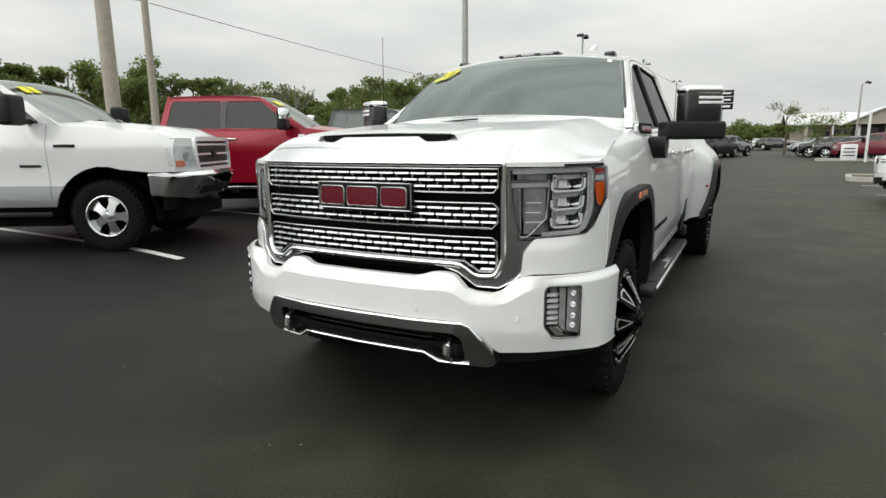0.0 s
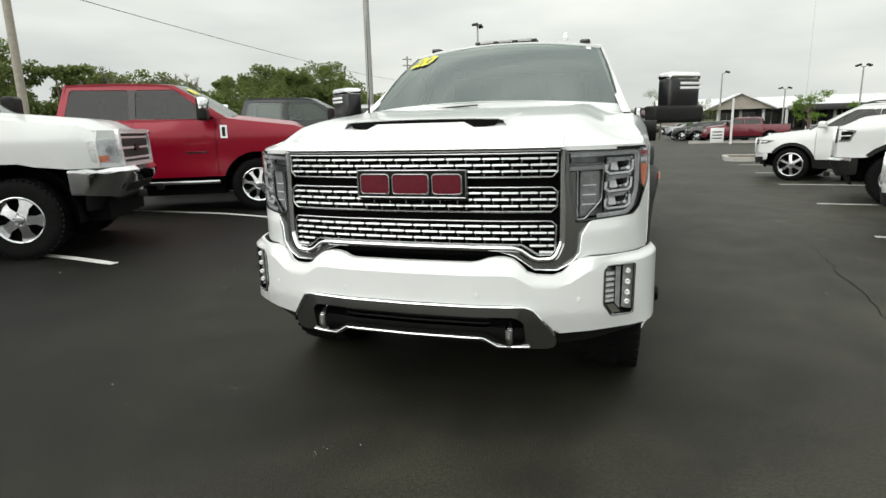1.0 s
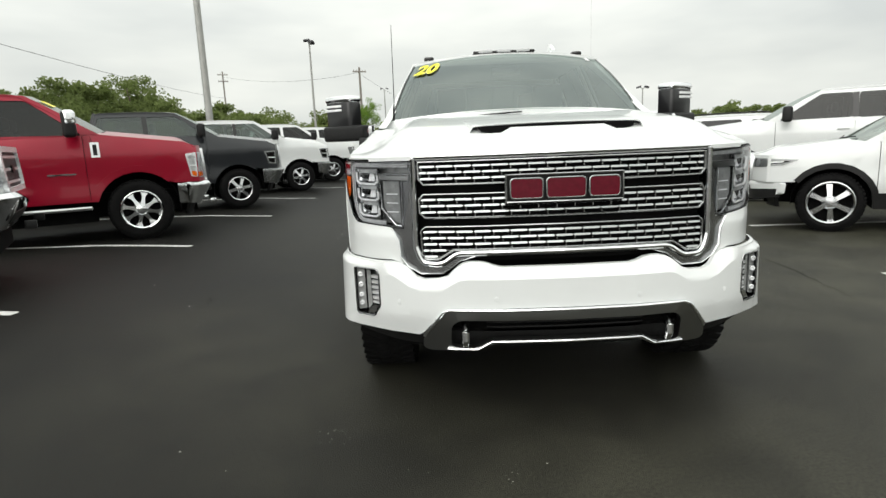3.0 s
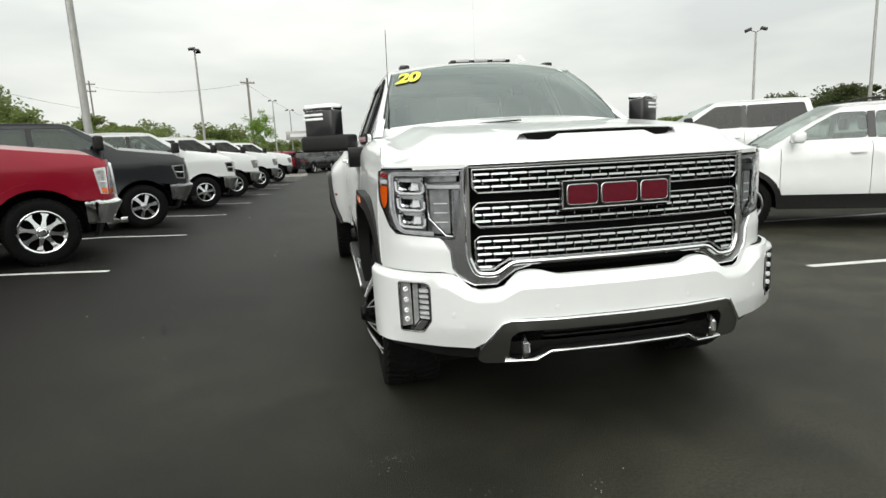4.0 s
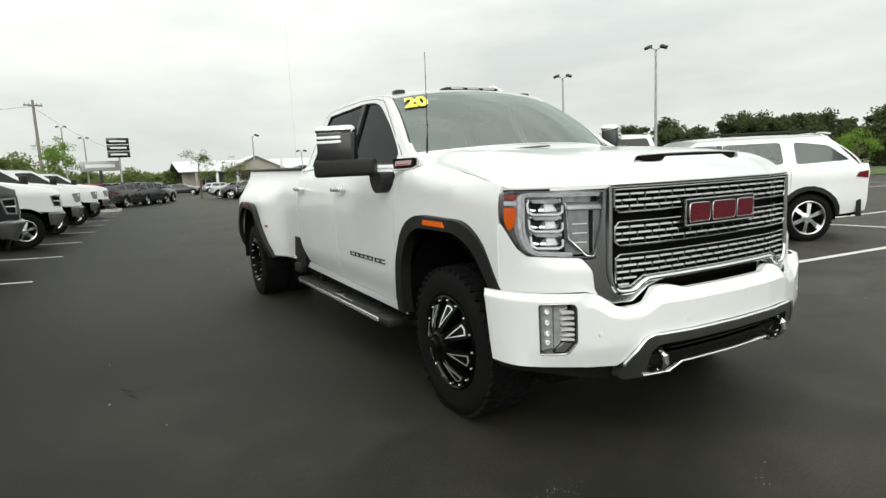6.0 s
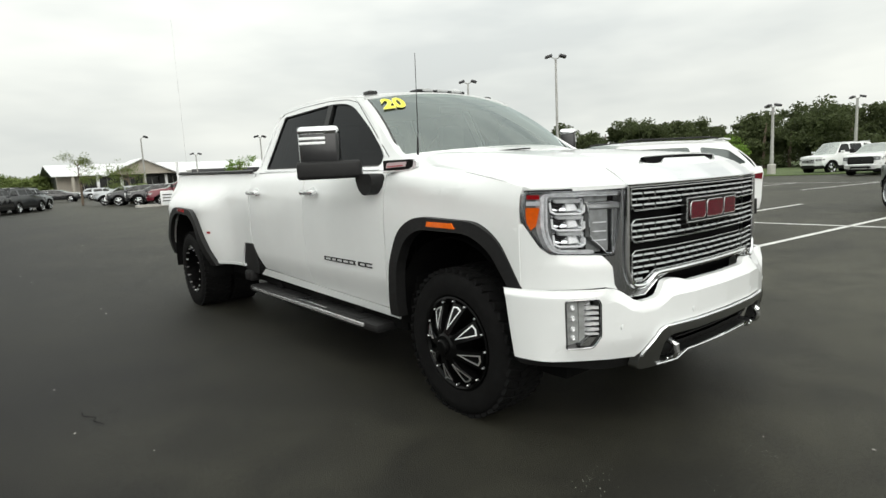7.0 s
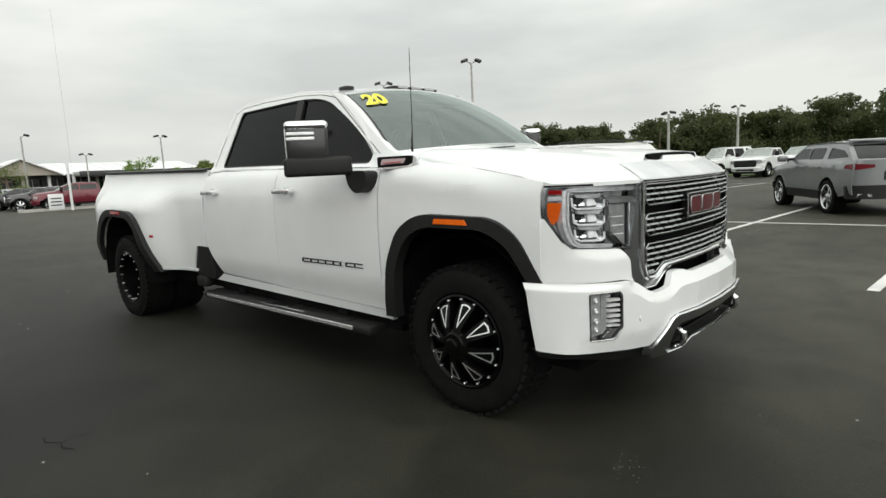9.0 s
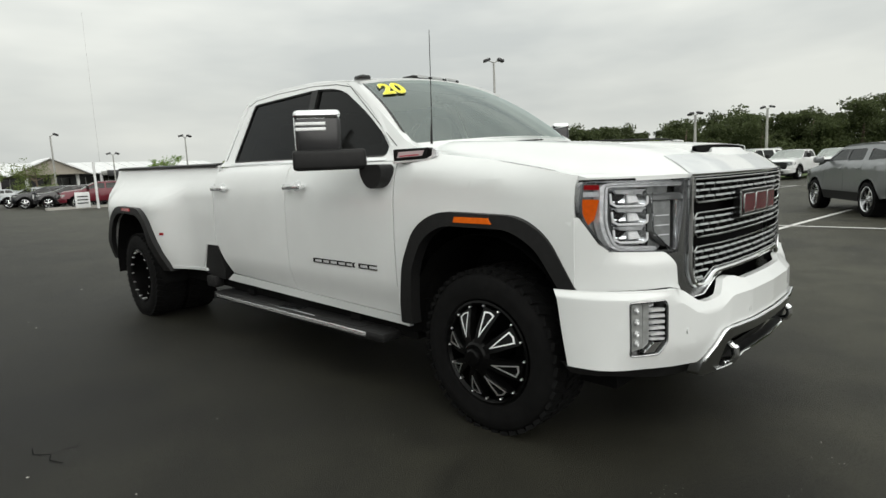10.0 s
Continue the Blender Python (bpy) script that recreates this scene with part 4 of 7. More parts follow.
    xs = np.linspace(-1.066, 1.066, 61)
    outline = [(x, low(abs(x))) for x in xs] + [(x, up(abs(x))) for x in xs[::-1]]
    fog_o = round_poly([(-0.969, 0.737), (-0.860, 0.742), (-0.848, 0.722), (-0.848, 0.592), (-0.878, 0.537), (-0.967, 0.535)], 0.010, 3)
    fog_r = [(-a, b) for a, b in fog_o]
    bm = sheet_from(outline, bumper, (0, 0.03, 0), us=bu, vs=bz, holes=[fog_o, fog_r])
    P = part("front_bumper", bm, WHITE, T, "white painted front bumper", sharp=28)
    # bumper ends wrap along the side to the wheel opening
    for sx in (-0.755, -0.317, 0.317, 0.745):
        c = lathe([(0.014, 0.004), (0.014, -0.0006), (0.012, -0.0012), (0.001, -0.0014)], 18, "Y")
        bmesh.ops.translate(c, verts=c.verts, vec=bumper(sx, 0.645 if abs(sx) < 0.5 else 0.622))
        part("parking_sensor", c, WHITE, P)
    for side in (1, -1):
        H = empty("fog_lamp")
        H.parent = T

        def put(name, bm, material, label=""):
            part(name, bm if side == 1 else mirrored(bm), material, H, label)

        off = lambda d: (lambda x, z: bumper(x, z) + Vector((0, d, 0)))
        put("pocket", sheet_from(fog_o, off(0.055), (0, 0.02, 0), us=bu), DARKCHROME)
        put("pocket_wall", sheet_from(fog_o, off(0.002), (0, 0.055, 0), us=bu, holes=[inset(fog_o, 0.004)]), GLOSSBLACK)
        put("rim", bead(fog_o, off(0.0), 0.0042, True, step=0.03), DARKCHROME, "chrome fog lamp rim")
        put("light_bar", sheet_from(round_poly([(-0.963, 0.729), (-0.920, 0.730), (-0.918, 0.565), (-0.961, 0.548)], 0.006, 2), off(0.022), (0, 0.02, 0), us=bu), LENSGREY, "grey lamp bar with four light cells")
        for k in range(4):
            z = 0.708 - 0.040 * k
            c = lathe([(0.0125, 0.004), (0.0125, -0.006), (0.009, -0.008), (0.006, -0.002), (0.001, -0.001)], 14, "Y")
            bmesh.ops.translate(c, verts=c.verts, vec=bumper(-0.941, z) + Vector((0, 0.018, 0)))
            put("light_cell", c, REFLECTOR)
        put("inner_wall", sheet_from([(-0.911, 0.727), (-0.891, 0.727), (-0.891, 0.585), (-0.911, 0.560)], off(0.030), (0, 0.02, 0)), LENSGREY)
        for k in range(6):
            z = 0.708 - 0.0205 * k
            put("side_rib", sheet_from([(-0.887, z), (-0.854, z + 0.003), (-0.854, z - 0.007), (-0.887, z - 0.010)], lambda x, zz: bumper(x, zz) + Vector((0, 0.006 + 0.5 * (-0.854 - x), 0)), (0, 0.03, 0)), REFLECTOR, "chrome rib")
        put("corner_chip", sheet_from([(-0.916, 0.545), (-0.883, 0.545), (-0.858, 0.588), (-0.885, 0.588)], off(0.012), (0, 0.02, 0)), CHROME, "chrome corner facet")
    # lower trim with openings, hooks and a bar
    def trim(d=0.0):
        return lambda x, z: Vector((x, FB(abs(x)) + 0.30 * max(0, 0.56 - z) - 0.012 + d, z))

    t_out = [(-0.66, 0.40), (-0.655, 0.47), (-0.565, 0.586), (-0.53, 0.599), (0.53, 0.599), (0.565, 0.586), (0.655, 0.47), (0.66, 0.40), (0.63, 0.385), (0.40, 0.388), (0.335, 0.43), (-0.335, 0.43), (-0.40, 0.388), (-0.63, 0.385)]
    t_in = [(-0.53, 0.405), (-0.525, 0.52), (-0.49, 0.548), (0.49, 0.548), (0.525, 0.52), (0.53, 0.405), (0.41, 0.405), (0.345, 0.448), (-0.345, 0.448), (-0.41, 0.405)]
    t_out, t_in = round_poly(t_out, 0.05, 4), round_poly(t_in, 0.03, 3)
    part("lower_trim", sheet_from(t_out, trim(), (0, 0.05, 0), us=bu, holes=[t_in]), TRIMGREY, T, "satin grey chrome lower trim")
    part("trim_top_bead", bead([(-0.65, 0.46), (-0.645, 0.478), (-0.562, 0.584), (-0.53, 0.596), (0.53, 0.596), (0.562, 0.584), (0.645, 0.478), (0.65, 0.46)], trim(-0.002), 0.0085), CHROME, T)
    part("trim_low_bead", bead([(-0.545, 0.397), (-0.405, 0.398), (-0.34, 0.44), (0.34, 0.44), (0.405, 0.398), (0.545, 0.397)], trim(-0.004), 0.0075), CHROME, T)
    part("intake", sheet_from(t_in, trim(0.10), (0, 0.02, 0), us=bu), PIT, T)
    for k in range(3):
        z = 0.475 + 0.025 * k
        part("intake_slat", sheet_from([(-0.36, z), (0.36, z), (0.36, z - 0.008), (-0.36, z - 0.008)], trim(0.06), (0, 0.03, 0), us=bu), PLASTIC, T)
    for sx in (-1, 1):
        loop = [(sx * 0.463, 0.10, 0.505), (sx * 0.463, 0.02, 0.512), (sx * 0.463, -0.030, 0.506), (sx * 0.463, -0.056, 0.486), (sx * 0.463, -0.060, 0.456), (sx * 0.463, -0.046, 0.430), (sx * 0.463, 0.00, 0.420), (sx * 0.463, 0.08, 0.42)]
        hook = tube(loop, 0.0165, 10, taper=[0.014, 0.016, 0.018, 0.019, 0.018, 0.016, 0.014, 0.013])
        part("tow_hook", hook, CHROME, T, "chrome tow hook")
    part("upper_intake", sheet_from([(-0.35, 0.800), (0.35, 0.800), (0.40, 0.812), (0.38, 0.842), (-0.38, 0.842), (-0.40, 0.812)], on_front(FL, -0.03), (0, 0.04, 0), us=gx), PIT, T)
    # black air dam under the bumper
    dam = [(x, 0.385 + 0.04 * smooth(abs(x), 0.7, 1.0)) for x in np.linspace(-1.03, 1.03, 31)] + [(x, 0.475) for x in np.linspace(1.05, -1.05, 31)]
    part("air_dam", sheet_from(dam, lambda x, z: Vector((x, FB(abs(x)) + 0.07 + 0.6 * (0.475 - z), z)), (0, 0.05, 0), us=bu), PLASTIC, T)
    # wheel arch flares
    f_out = round_poly([(0.415, 0.80), (0.558, 1.04), (0.70, 1.126), (1.20, 1.14), (1.375, 1.05), (1.482, 0.84), (1.53, 0.50)], [0, 0.08, 0.1, 0.12, 0.1, 0.08, 0], 5)
    f_in = round_poly([(0.500, 0.80), (0.612, 0.98), (0.74, 1.062), (1.17, 1.068), (1.315, 0.99), (1.405, 0.82), (1.44, 0.50)], [0, 0.06, 0.08, 0.1, 0.08, 0.06, 0], 5)

    def flare(y, z):
        return Vector((-(hero_side(y, z) + 0.006 + 0.040 * smooth(y, 0.42, 0.85)), y, z))

    flares = pair("wheel_flare", sheet_from(f_out + f_in[::-1], flare, (0.07, 0, 0), us=ys, vs=[0.6, 0.7, 0.8, 0.9, 1.0]), PLASTIC, T, "matt black wheel arch flare")
    bm = sheet_from([(0.83, 1.085), (1.07, 1.088), (1.06, 1.116), (0.85, 1.114)], lambda y, z: flare(y, z) + Vector((-0.006, 0, 0)), (0.01, 0, 0))
    for f, b in zip(flares, (bm, mirrored(bm))):
        part("side_marker", b, AMBER, f, "amber side marker")
    r_out = round_poly([(4.70, 0.52), (4.93, 1.0), (5.10, 1.115), (5.72, 1.135), (5.95, 1.02), (6.12, 0.75), (6.16, 0.55)], [0, 0.1, 0.12, 0.14, 0.1, 0.1, 0], 5)
    r_in = round_poly([(4.80, 0.52), (5.00, 0.95), (5.16, 1.05), (5.68, 1.065), (5.88, 0.97), (6.03, 0.73), (6.07, 0.55)], [0, 0.08, 0.1, 0.12, 0.1, 0.1, 0], 5)
    by = [4.1, 4.3, 4.45, 4.6, 4.75, 4.9, 5.0, 5.2, 5.5, 5.8, 6.0, 6.2, 6.4]
    bzs = [0.6, 0.7, 0.8, 0.9, 1.0, 1.1, 1.15, 1.2, 1.25, 1.3, 1.35, 1.4, 1.45]
    flares = pair("wheel_flare", sheet_from(r_out + r_in[::-1], flare, (0.09, 0, 0), us=by, vs=bzs), PLASTIC, T, "matt black rear arch flare")
    bm = sheet_from([(5.30, 1.085), (5.55, 1.09), (5.54, 1.118), (5.31, 1.114)], lambda y, z: flare(y, z) + Vector((-0.006, 0, 0)), (0.01, 0, 0))
    for f, b in zip(flares, (bm, mirrored(bm))):
        part("side_marker", b, REDLENS, f, "red side marker")
    # cargo bed side with its wide rear arch
    bed = [(3.895, 0.80), (4.09, 0.80), (4.20, 0.575), (4.72, 0.56)] + r_in[1:-1] + [(6.1, 0.57), (6.48, 0.62), (6.50, 1.50), (6.42, TOPS(6.42)), (3.895, TOPS(3.895))]
    bm = sheet_from(bed, on_side(), (0.02, 0, 0), us=by, vs=bzs)
    sides = pair("bed_side", bm, WHITE, T)
    bm = sheet_from([(4.74, 0.862), (4.785, 0.862), (4.785, 0.885), (4.74, 0.885)], on_side(0.006), (0.01, 0, 0))
    for s, b in zip(sides, (bm, mirrored(bm))):
        part("side_marker", b, REDLENS, s, "small red clearance marker")
    pair("bed_lower_edge", sheet_from([(4.16, 0.555), (4.72, 0.54), (4.72, 0.565), (4.16, 0.58)], on_side(0.008), (0.03, 0, 0), us=by), WHITE, T)
    bm = grid(lambda u, v: (-0.985 + 0.12 * u, 3.93 + 2.5 * v, TOPS(3.93 + 2.5 * v) + 0.008 + 0.012 * math.sin(math.pi * u)), 4, 8, (0, 0, -0.02))
    pair("bed_rail_cap", bm, PLASTIC, T)
    bm = box(-0.88, 3.92, 0.80, 0.88, 6.45, 0.86)
    bm = box(-0.88, 3.90, 0.80, 0.88, 3.95, 1.47, 0, bm)
    part("bed_box", bm, PIT, T)
    part("tailgate", box(-0.86, 6.42, 0.72, 0.86, 6.50, 1.51, 0.02), WHITE, T)
    part("rear_bumper", box(-1.02, 6.48, 0.50, 1.02, 6.62, 0.72, 0.03), CHROME, T)
    # black plastic step at the front corner of the bed
    bm = sheet_from(round_poly([(3.80, 0.60), (3.90, 0.80), (4.09, 0.80), (4.22, 0.57), (4.2, 0.53), (3.86, 0.50)], 0.02), on_side(-0.01), (0.08, 0, 0), us=[4.0])
    pair("bed_step", bm, PLASTIC, T, "black plastic corner step")
    pair("step_bracket", box(-1.06, 4.0, 0.42, -0.96, 4.16, 0.52, 0.02), PLASTIC, T)
    # inner wheel wells and underbody
    def well(yc, zc0, r, x0, x1):
        bm = bmesh.new()
        n = 14
        rows = []
        for i in range(n + 1):
            a = math.pi * (1.08 * i / n - 0.04)
            rows.append([bm.verts.new((x, yc - r * math.cos(a), zc0 + r * math.sin(a))) for x in (x0, x1)])
        F = [bm.faces.new((a[0], b[0], b[1], a[1])) for a, b in zip(rows, rows[1:])]
        F.append(bm.faces.new([r_[1] for r_ in rows]))
        return bm

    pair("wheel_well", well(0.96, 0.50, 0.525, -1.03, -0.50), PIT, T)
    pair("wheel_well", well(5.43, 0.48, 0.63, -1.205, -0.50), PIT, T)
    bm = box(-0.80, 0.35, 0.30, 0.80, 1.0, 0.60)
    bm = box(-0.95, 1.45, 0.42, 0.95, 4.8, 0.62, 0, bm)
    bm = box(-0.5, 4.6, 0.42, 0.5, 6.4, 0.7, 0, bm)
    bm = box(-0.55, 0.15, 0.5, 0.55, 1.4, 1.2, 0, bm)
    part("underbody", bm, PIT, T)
    # running boards with bright edge and step pads
    R = [empty("running_board"), empty("running_board")]
    for r_ in R:
        r_.parent = T
        r_.location.z = -0.018
    b0 = box(-1.085, 1.70, 0.355, -0.90, 3.98, 0.415, 0.022)
    for r_, b in zip(R, (b0, mirrored(b0))):
        part("board", b, PLASTIC, r_)
    for name, bx_, material in (("bright_edge", (-1.094, 1.86, 0.378, -1.073, 3.90, 0.404), HANDLE), ("step_pad", (-1.06, 1.95, 0.413, -0.94, 2.70, 0.42), PLASTIC), ("step_pad", (-1.06, 2.95, 0.413, -0.94, 3.70, 0.42), PLASTIC), ("bright_pad", (-1.065, 2.45, 0.413, -0.92, 3.05, 0.4195), ALLOY)):
        b = box(*bx_, 0.004)
        for r_, s in zip(R, (b, mirrored(b))):
            part(name, s, material, r_)
    for y in (2.1, 3.5):
        b = box(-0.98, y - 0.05, 0.37, -0.75, y + 0.05, 0.47, 0.01)
        for r_, s in zip(R, (b, mirrored(b))):
            part("bracket", s, PIT, r_)
    # towing mirrors
    for side in (1, -1):
        M = empty("towing_mirror")
        M.parent = T

        def put(name, bm, material, label=""):
            part(name, bm if side == 1 else mirrored(bm), material, M, label)

        tilt = pose(-1.268, 1.945, 1.58, 0, 0, -36)
        put("head", box(-0.128, -0.06, -0.12, 0.128, 0.075, 0.10, 0.028, None, tilt, 3), GLOSSPLASTIC, "black mirror head")
        put("chrome_cap", box(-0.133, -0.066, 0.078, 0.131, 0.079, 0.135, 0.027, None, tilt, 3), CHROME, "chrome top cap")
        put("chrome_edge", box(-0.134, -0.02, -0.17, -0.124, 0.070, 0.10, 0.005, None, tilt), HANDLE)
        for k in range(2):
            put("marker_lens", box(-0.122, -0.066, 0.058 - 0.030 * k - 0.009, 0.045, -0.05, 0.058 - 0.030 * k + 0.009, 0.004, None, tilt), LENSWHITE, "white marker lens")
        put("lower_arm", box(-0.150, -0.085, -0.203, 0.262, 0.045, -0.088, 0.022, None, tilt, 3), PLASTIC, "black folding arm")
        foot = round_poly([(1.60, 1.395), (1.79, 1.40), (1.785, 1.34), (1.75, 1.285), (1.70, 1.258), (1.63, 1.272), (1.592, 1.33)], 0.035, 3)
        put("foot", sheet_from(foot, lambda y, z: Vector((-1.115, y, z)), (0.10, 0, 0)), PLASTIC)
    # roof clearance lamps
    for x, w in ((-0.60, 0.05), (0.60, 0.05)):
        b = box(x - w * 0.8, 2.30, 1.99, x + w * 0.8, 2.40, 2.026, 0.014)
        c = part("clearance_lamp", b, GLOSSBLACK, T, "black roof clearance lamp")
    b = box(-0.245, 2.21, 2.02, 0.245, 2.33, 2.042, 0.008)
    bar = part("clearance_lamp_bar", b, GLOSSBLACK, T, "row of three roof clearance lamps")
    for x in (-0.15, 0, 0.15):
        part("lens", box(x - 0.055, 2.202, 2.024, x + 0.055, 2.31, 2.047, 0.009), LAMPDARK, bar)
    fin = sheet_from([(2.42, 2.06), (2.62, 2.06), (2.60, 2.12), (2.55, 2.12)], lambda y, z: Vector((0.42, y, z)), (0.03, 0, 0))
    part("antenna_fin", fin, WHITE, T)
    part("mast_antenna", tube([(-0.848, 1.452, 1.50), (-0.845, 1.452, 1.58), (-0.84, 1.452, 1.62), (-0.834, 1.447, 2.12)], 0.005, 8, taper=[0.008, 0.006, 0.003, 0.0018]), PLASTIC, T, "black mast antenna")
    # fender vents with a plain badge
    for side in (1, -1):
        V = empty("fender_vent")
        V.parent = T

        def put(name, bm, material, label=""):
            part(name, bm if side == 1 else mirrored(bm), material, V, label)

        VZ = [1.38, 1.39, 1.40, 1.41, 1.42, 1.43, 1.44, 1.45]
        at = lambda d: (lambda y, z: Vector((-(1.022 - 0.13 * (1.553 - y) + d), y, z)))
        o = round_poly([(1.572, 1.410), (1.34, 1.415), (1.31, 1.424), (1.30, 1.458), (1.32, 1.472), (1.572, 1.474)], [0.01, 0.02, 0.02, 0.02, 0.02, 0.01])
        put("surround", sheet_from(o, at(0.010), (0.03, 0, 0), us=[1.30, 1.35, 1.4, 1.45, 1.5], vs=VZ), BADGEBLACK)
        put("plate", sheet_from([(1.56, 1.417), (1.33, 1.423), (1.325, 1.464), (1.56, 1.466)], at(0.015), (0.02, 0, 0), us=[1.35, 1.4, 1.45, 1.5], vs=VZ), BADGEBLACK)
        put("plain_bar", sheet_from([(1.540, 1.426), (1.365, 1.430), (1.350, 1.458), (1.526, 1.458)], at(0.019), (0.012, 0, 0), us=[1.4, 1.45, 1.5], vs=VZ), BADGEPALE)
        put("chrome_blade", sheet_from([(1.572, 1.396), (1.33, 1.404), (1.275, 1.424), (1.265, 1.452), (1.292, 1.468), (1.300, 1.428), (1.340, 1.412), (1.572, 1.406)], at(0.016), (0.02, 0, 0), us=[1.35, 1.4, 1.45, 1.5], vs=VZ), REFLECTOR)
        put("red_bar", sheet_from([(1.52, 1.431), (1.385, 1.434), (1.384, 1.440), (1.519, 1.437)], at(0.022), (0.008, 0, 0), us=[1.4, 1.45, 1.5], vs=VZ), PINK)
    # door badge: model letters as plain dark bars
    wids = (0.085, 0.07, 0.075, 0.075, 0.065, 0.02, 0.0, 0.075, 0.085)
    y = 2.415
    for w in wids:
        if w:
            bm = sheet_from([(y, 0.775), (y - w, 0.775), (y - w, 0.781), (y, 0.781)], on_side(0.006), (0.01, 0, 0))
            b2 = sheet_from([(y, 0.798), (y - w, 0.798), (y - w, 0.805), (y, 0.805)], on_side(0.006), (0.01, 0, 0))
            b3 = sheet_from([(y, 0.775), (y - 0.010, 0.775), (y - 0.010, 0.805), (y, 0.805)], on_side(0.0065), (0.01, 0, 0))
            pair("door_badge", join(join(bm, b2), b3), BADGEBLACK, T)
        y -= w + 0.012 if w else 0.03
    # windscreen sticker and inspection tag
    def on_screen(u, v, d=-0.012):
        return Vector(screen(u, v, d))

    for material, grow, d, label in ((YELLOWEDGE, 0.007, -0.010, "pale edge of the yellow year sticker"), (YELLOW, 0.003, -0.013, "yellow year numerals on the windscreen")):
        ob = lettered("year_sticker", "20", 0.135, Matrix(), material, T, 0.0, label, grow)
        for v in ob.data.vertices:
            v.co = on_screen(0.094 + v.co.x * 0.80 + v.co.y * 0.18, 0.765 + v.co.y * 2.1, d)
    part("inspection_tag", grid(lambda u, v: on_screen(0.925 + 0.022 * u, 0.86 + 0.07 * v, -0.004), 1, 1), WHITEVINYL, T)
    # wipers
    for s in (0.30, 0.66):
        pts = [on_screen(s + 0.20 * k, -0.015 + 0.02 * k, -0.006) for k in (0, 0.25, 0.5, 0.75, 1)]
        pts = [p + Vector((0, -0.02, -0.022)) for p in pts]
        part("wiper", tube(pts, 0.005, 6), PLASTIC, T)
    # cab inside: dash, seats, wheel, mirror
    part("dashboard", box(-0.82, 1.55, 1.15, 0.82, 1.95, 1.43, 0.08, None, None, 3), SEAT, T)
    for x in (-0.42, 0.42):
        for y in (2.35, 3.3):
            S = empty("seat")
            S.parent = T
            part("cushion", box(x - 0.26, y - 0.25, 0.85, x + 0.26, y + 0.25, 1.05, 0.06), SEAT, S)
            part("backrest", box(x - 0.26, y + 0.16, 0.95, x + 0.26, y + 0.34, 1.58, 0.07, None, None, 3), SEAT, S)
            part("headrest", box(x - 0.13, y + 0.22, 1.60, x + 0.13, y + 0.33, 1.80, 0.04), SEAT, S)
    sw = lathe([(0.19 + 0.014 * math.cos(a), 0.014 * math.sin(a)) for a in np.linspace(0, 2 * math.pi, 9)[:-1]], 28, "Z", closed=True)
    bmesh.ops.transform(sw, matrix=pose(0.42, 2.02, 1.36, 62), verts=sw.verts)
    part("steering_wheel", sw, SEAT, T)
    part("rear_view_mirror", box(-0.11, 2.10, 1.84, 0.11, 2.13, 1.90, 0.012), PLASTIC, T)
    part("cab_floor", box(-0.95, 1.5, 0.55, 0.95, 3.85, 0.70), PIT, T)
    part("firewall", box(-0.93, 1.42, 0.6, 0.93, 1.5, 1.42), PIT, T)
    part("cab_back", sheet_from([(-0.93, 0.6), (0.93, 0.6), (0.93, 1.46), (0.74, 1.97), (-0.74, 1.97), (-0.93, 1.46)], lambda x, z: Vector((x, 3.86 - 0.12 * smooth(z, 1.46, 2.0), z)), (0, -0.03, 0), holes=[[(-0.72, 1.48), (0.72, 1.48), (0.60, 1.90), (-0.60, 1.90)]]), WHITE, T)
    part("rear_window", sheet_from([(-0.72, 1.48), (0.72, 1.48), (0.60, 1.90), (-0.60, 1.90)], lambda x, z: Vector((x, 3.845 - 0.12 * smooth(z, 1.46, 2.0), z)), (0, 0, 0), face=(0, 1, 0)), TINTED, T, "dark rear window")
    part("headliner", grid(lambda u, v: (-0.70 + 1.4 * u, 2.28 + 1.45 * v, 1.945), 1, 1), SEAT, T)
    # wheels: deep black rims with milled spears; four at the back
    wheels(T, [(0.885, 0.956, 0.418)], 0.425, 0.30, 0.262, "spear")
    wheels(T, [(1.05, 5.43, 0.418), (0.72, 5.43, 0.418)], 0.425, 0.30, 0.262, "dish")
    return T


HANDLE = mat("bright_handle_chrome", (0.80, 0.81, 0.81), 0.16, 0.75)
LENSGREY = mat("grey_light_blade", (0.30, 0.31, 0.305), 0.15, 0.2, vary=0.2, scale=30)
BOWL = mat("mirror_bowl", (0.78, 0.79, 0.80), 0.12, 1.0, vary=0.15, scale=60)
LAMPBACK = mat("lamp_back", (0.34, 0.35, 0.345), 0.25, 0.5, vary=0.3, scale=30)
GLOSSPLASTIC = mat("satin_black_shell", (0.012, 0.012, 0.013), 0.3, coat=0.2, vary=0.1, scale=20)


def inset(pts, d):
    """A 2D outline moved inwards by d."""
    L = [Vector(p) for p in pts]
    area = sum(a.x * b.y - b.x * a.y for a, b in zip(L, L[1:] + L[:1]))
    sgn = 1 if area > 0 else -1
    out = []
    for i, p in enumerate(L):
        d0, d1 = (p - L[i - 1]).normalized(), (L[(i + 1) % len(L)] - p).normalized()
        n0, n1 = Vector((-d0.y, d0.x)) * sgn, Vector((-d1.y, d1.x)) * sgn
        b = n0 + n1
        if b.length < 1e-6:
            b = n0
        b.normalize()
        out.append(tuple(p + b * (d / max(0.35, b.dot(n0)))))
    return out


def round_poly_open(path, r, n=4):
    """Rounded corners of an open 2D path; its ends stay."""
    full = round_poly(path, [0] + [r] * (len(path) - 2) + [0], n)
    return full


hero = build_hero()


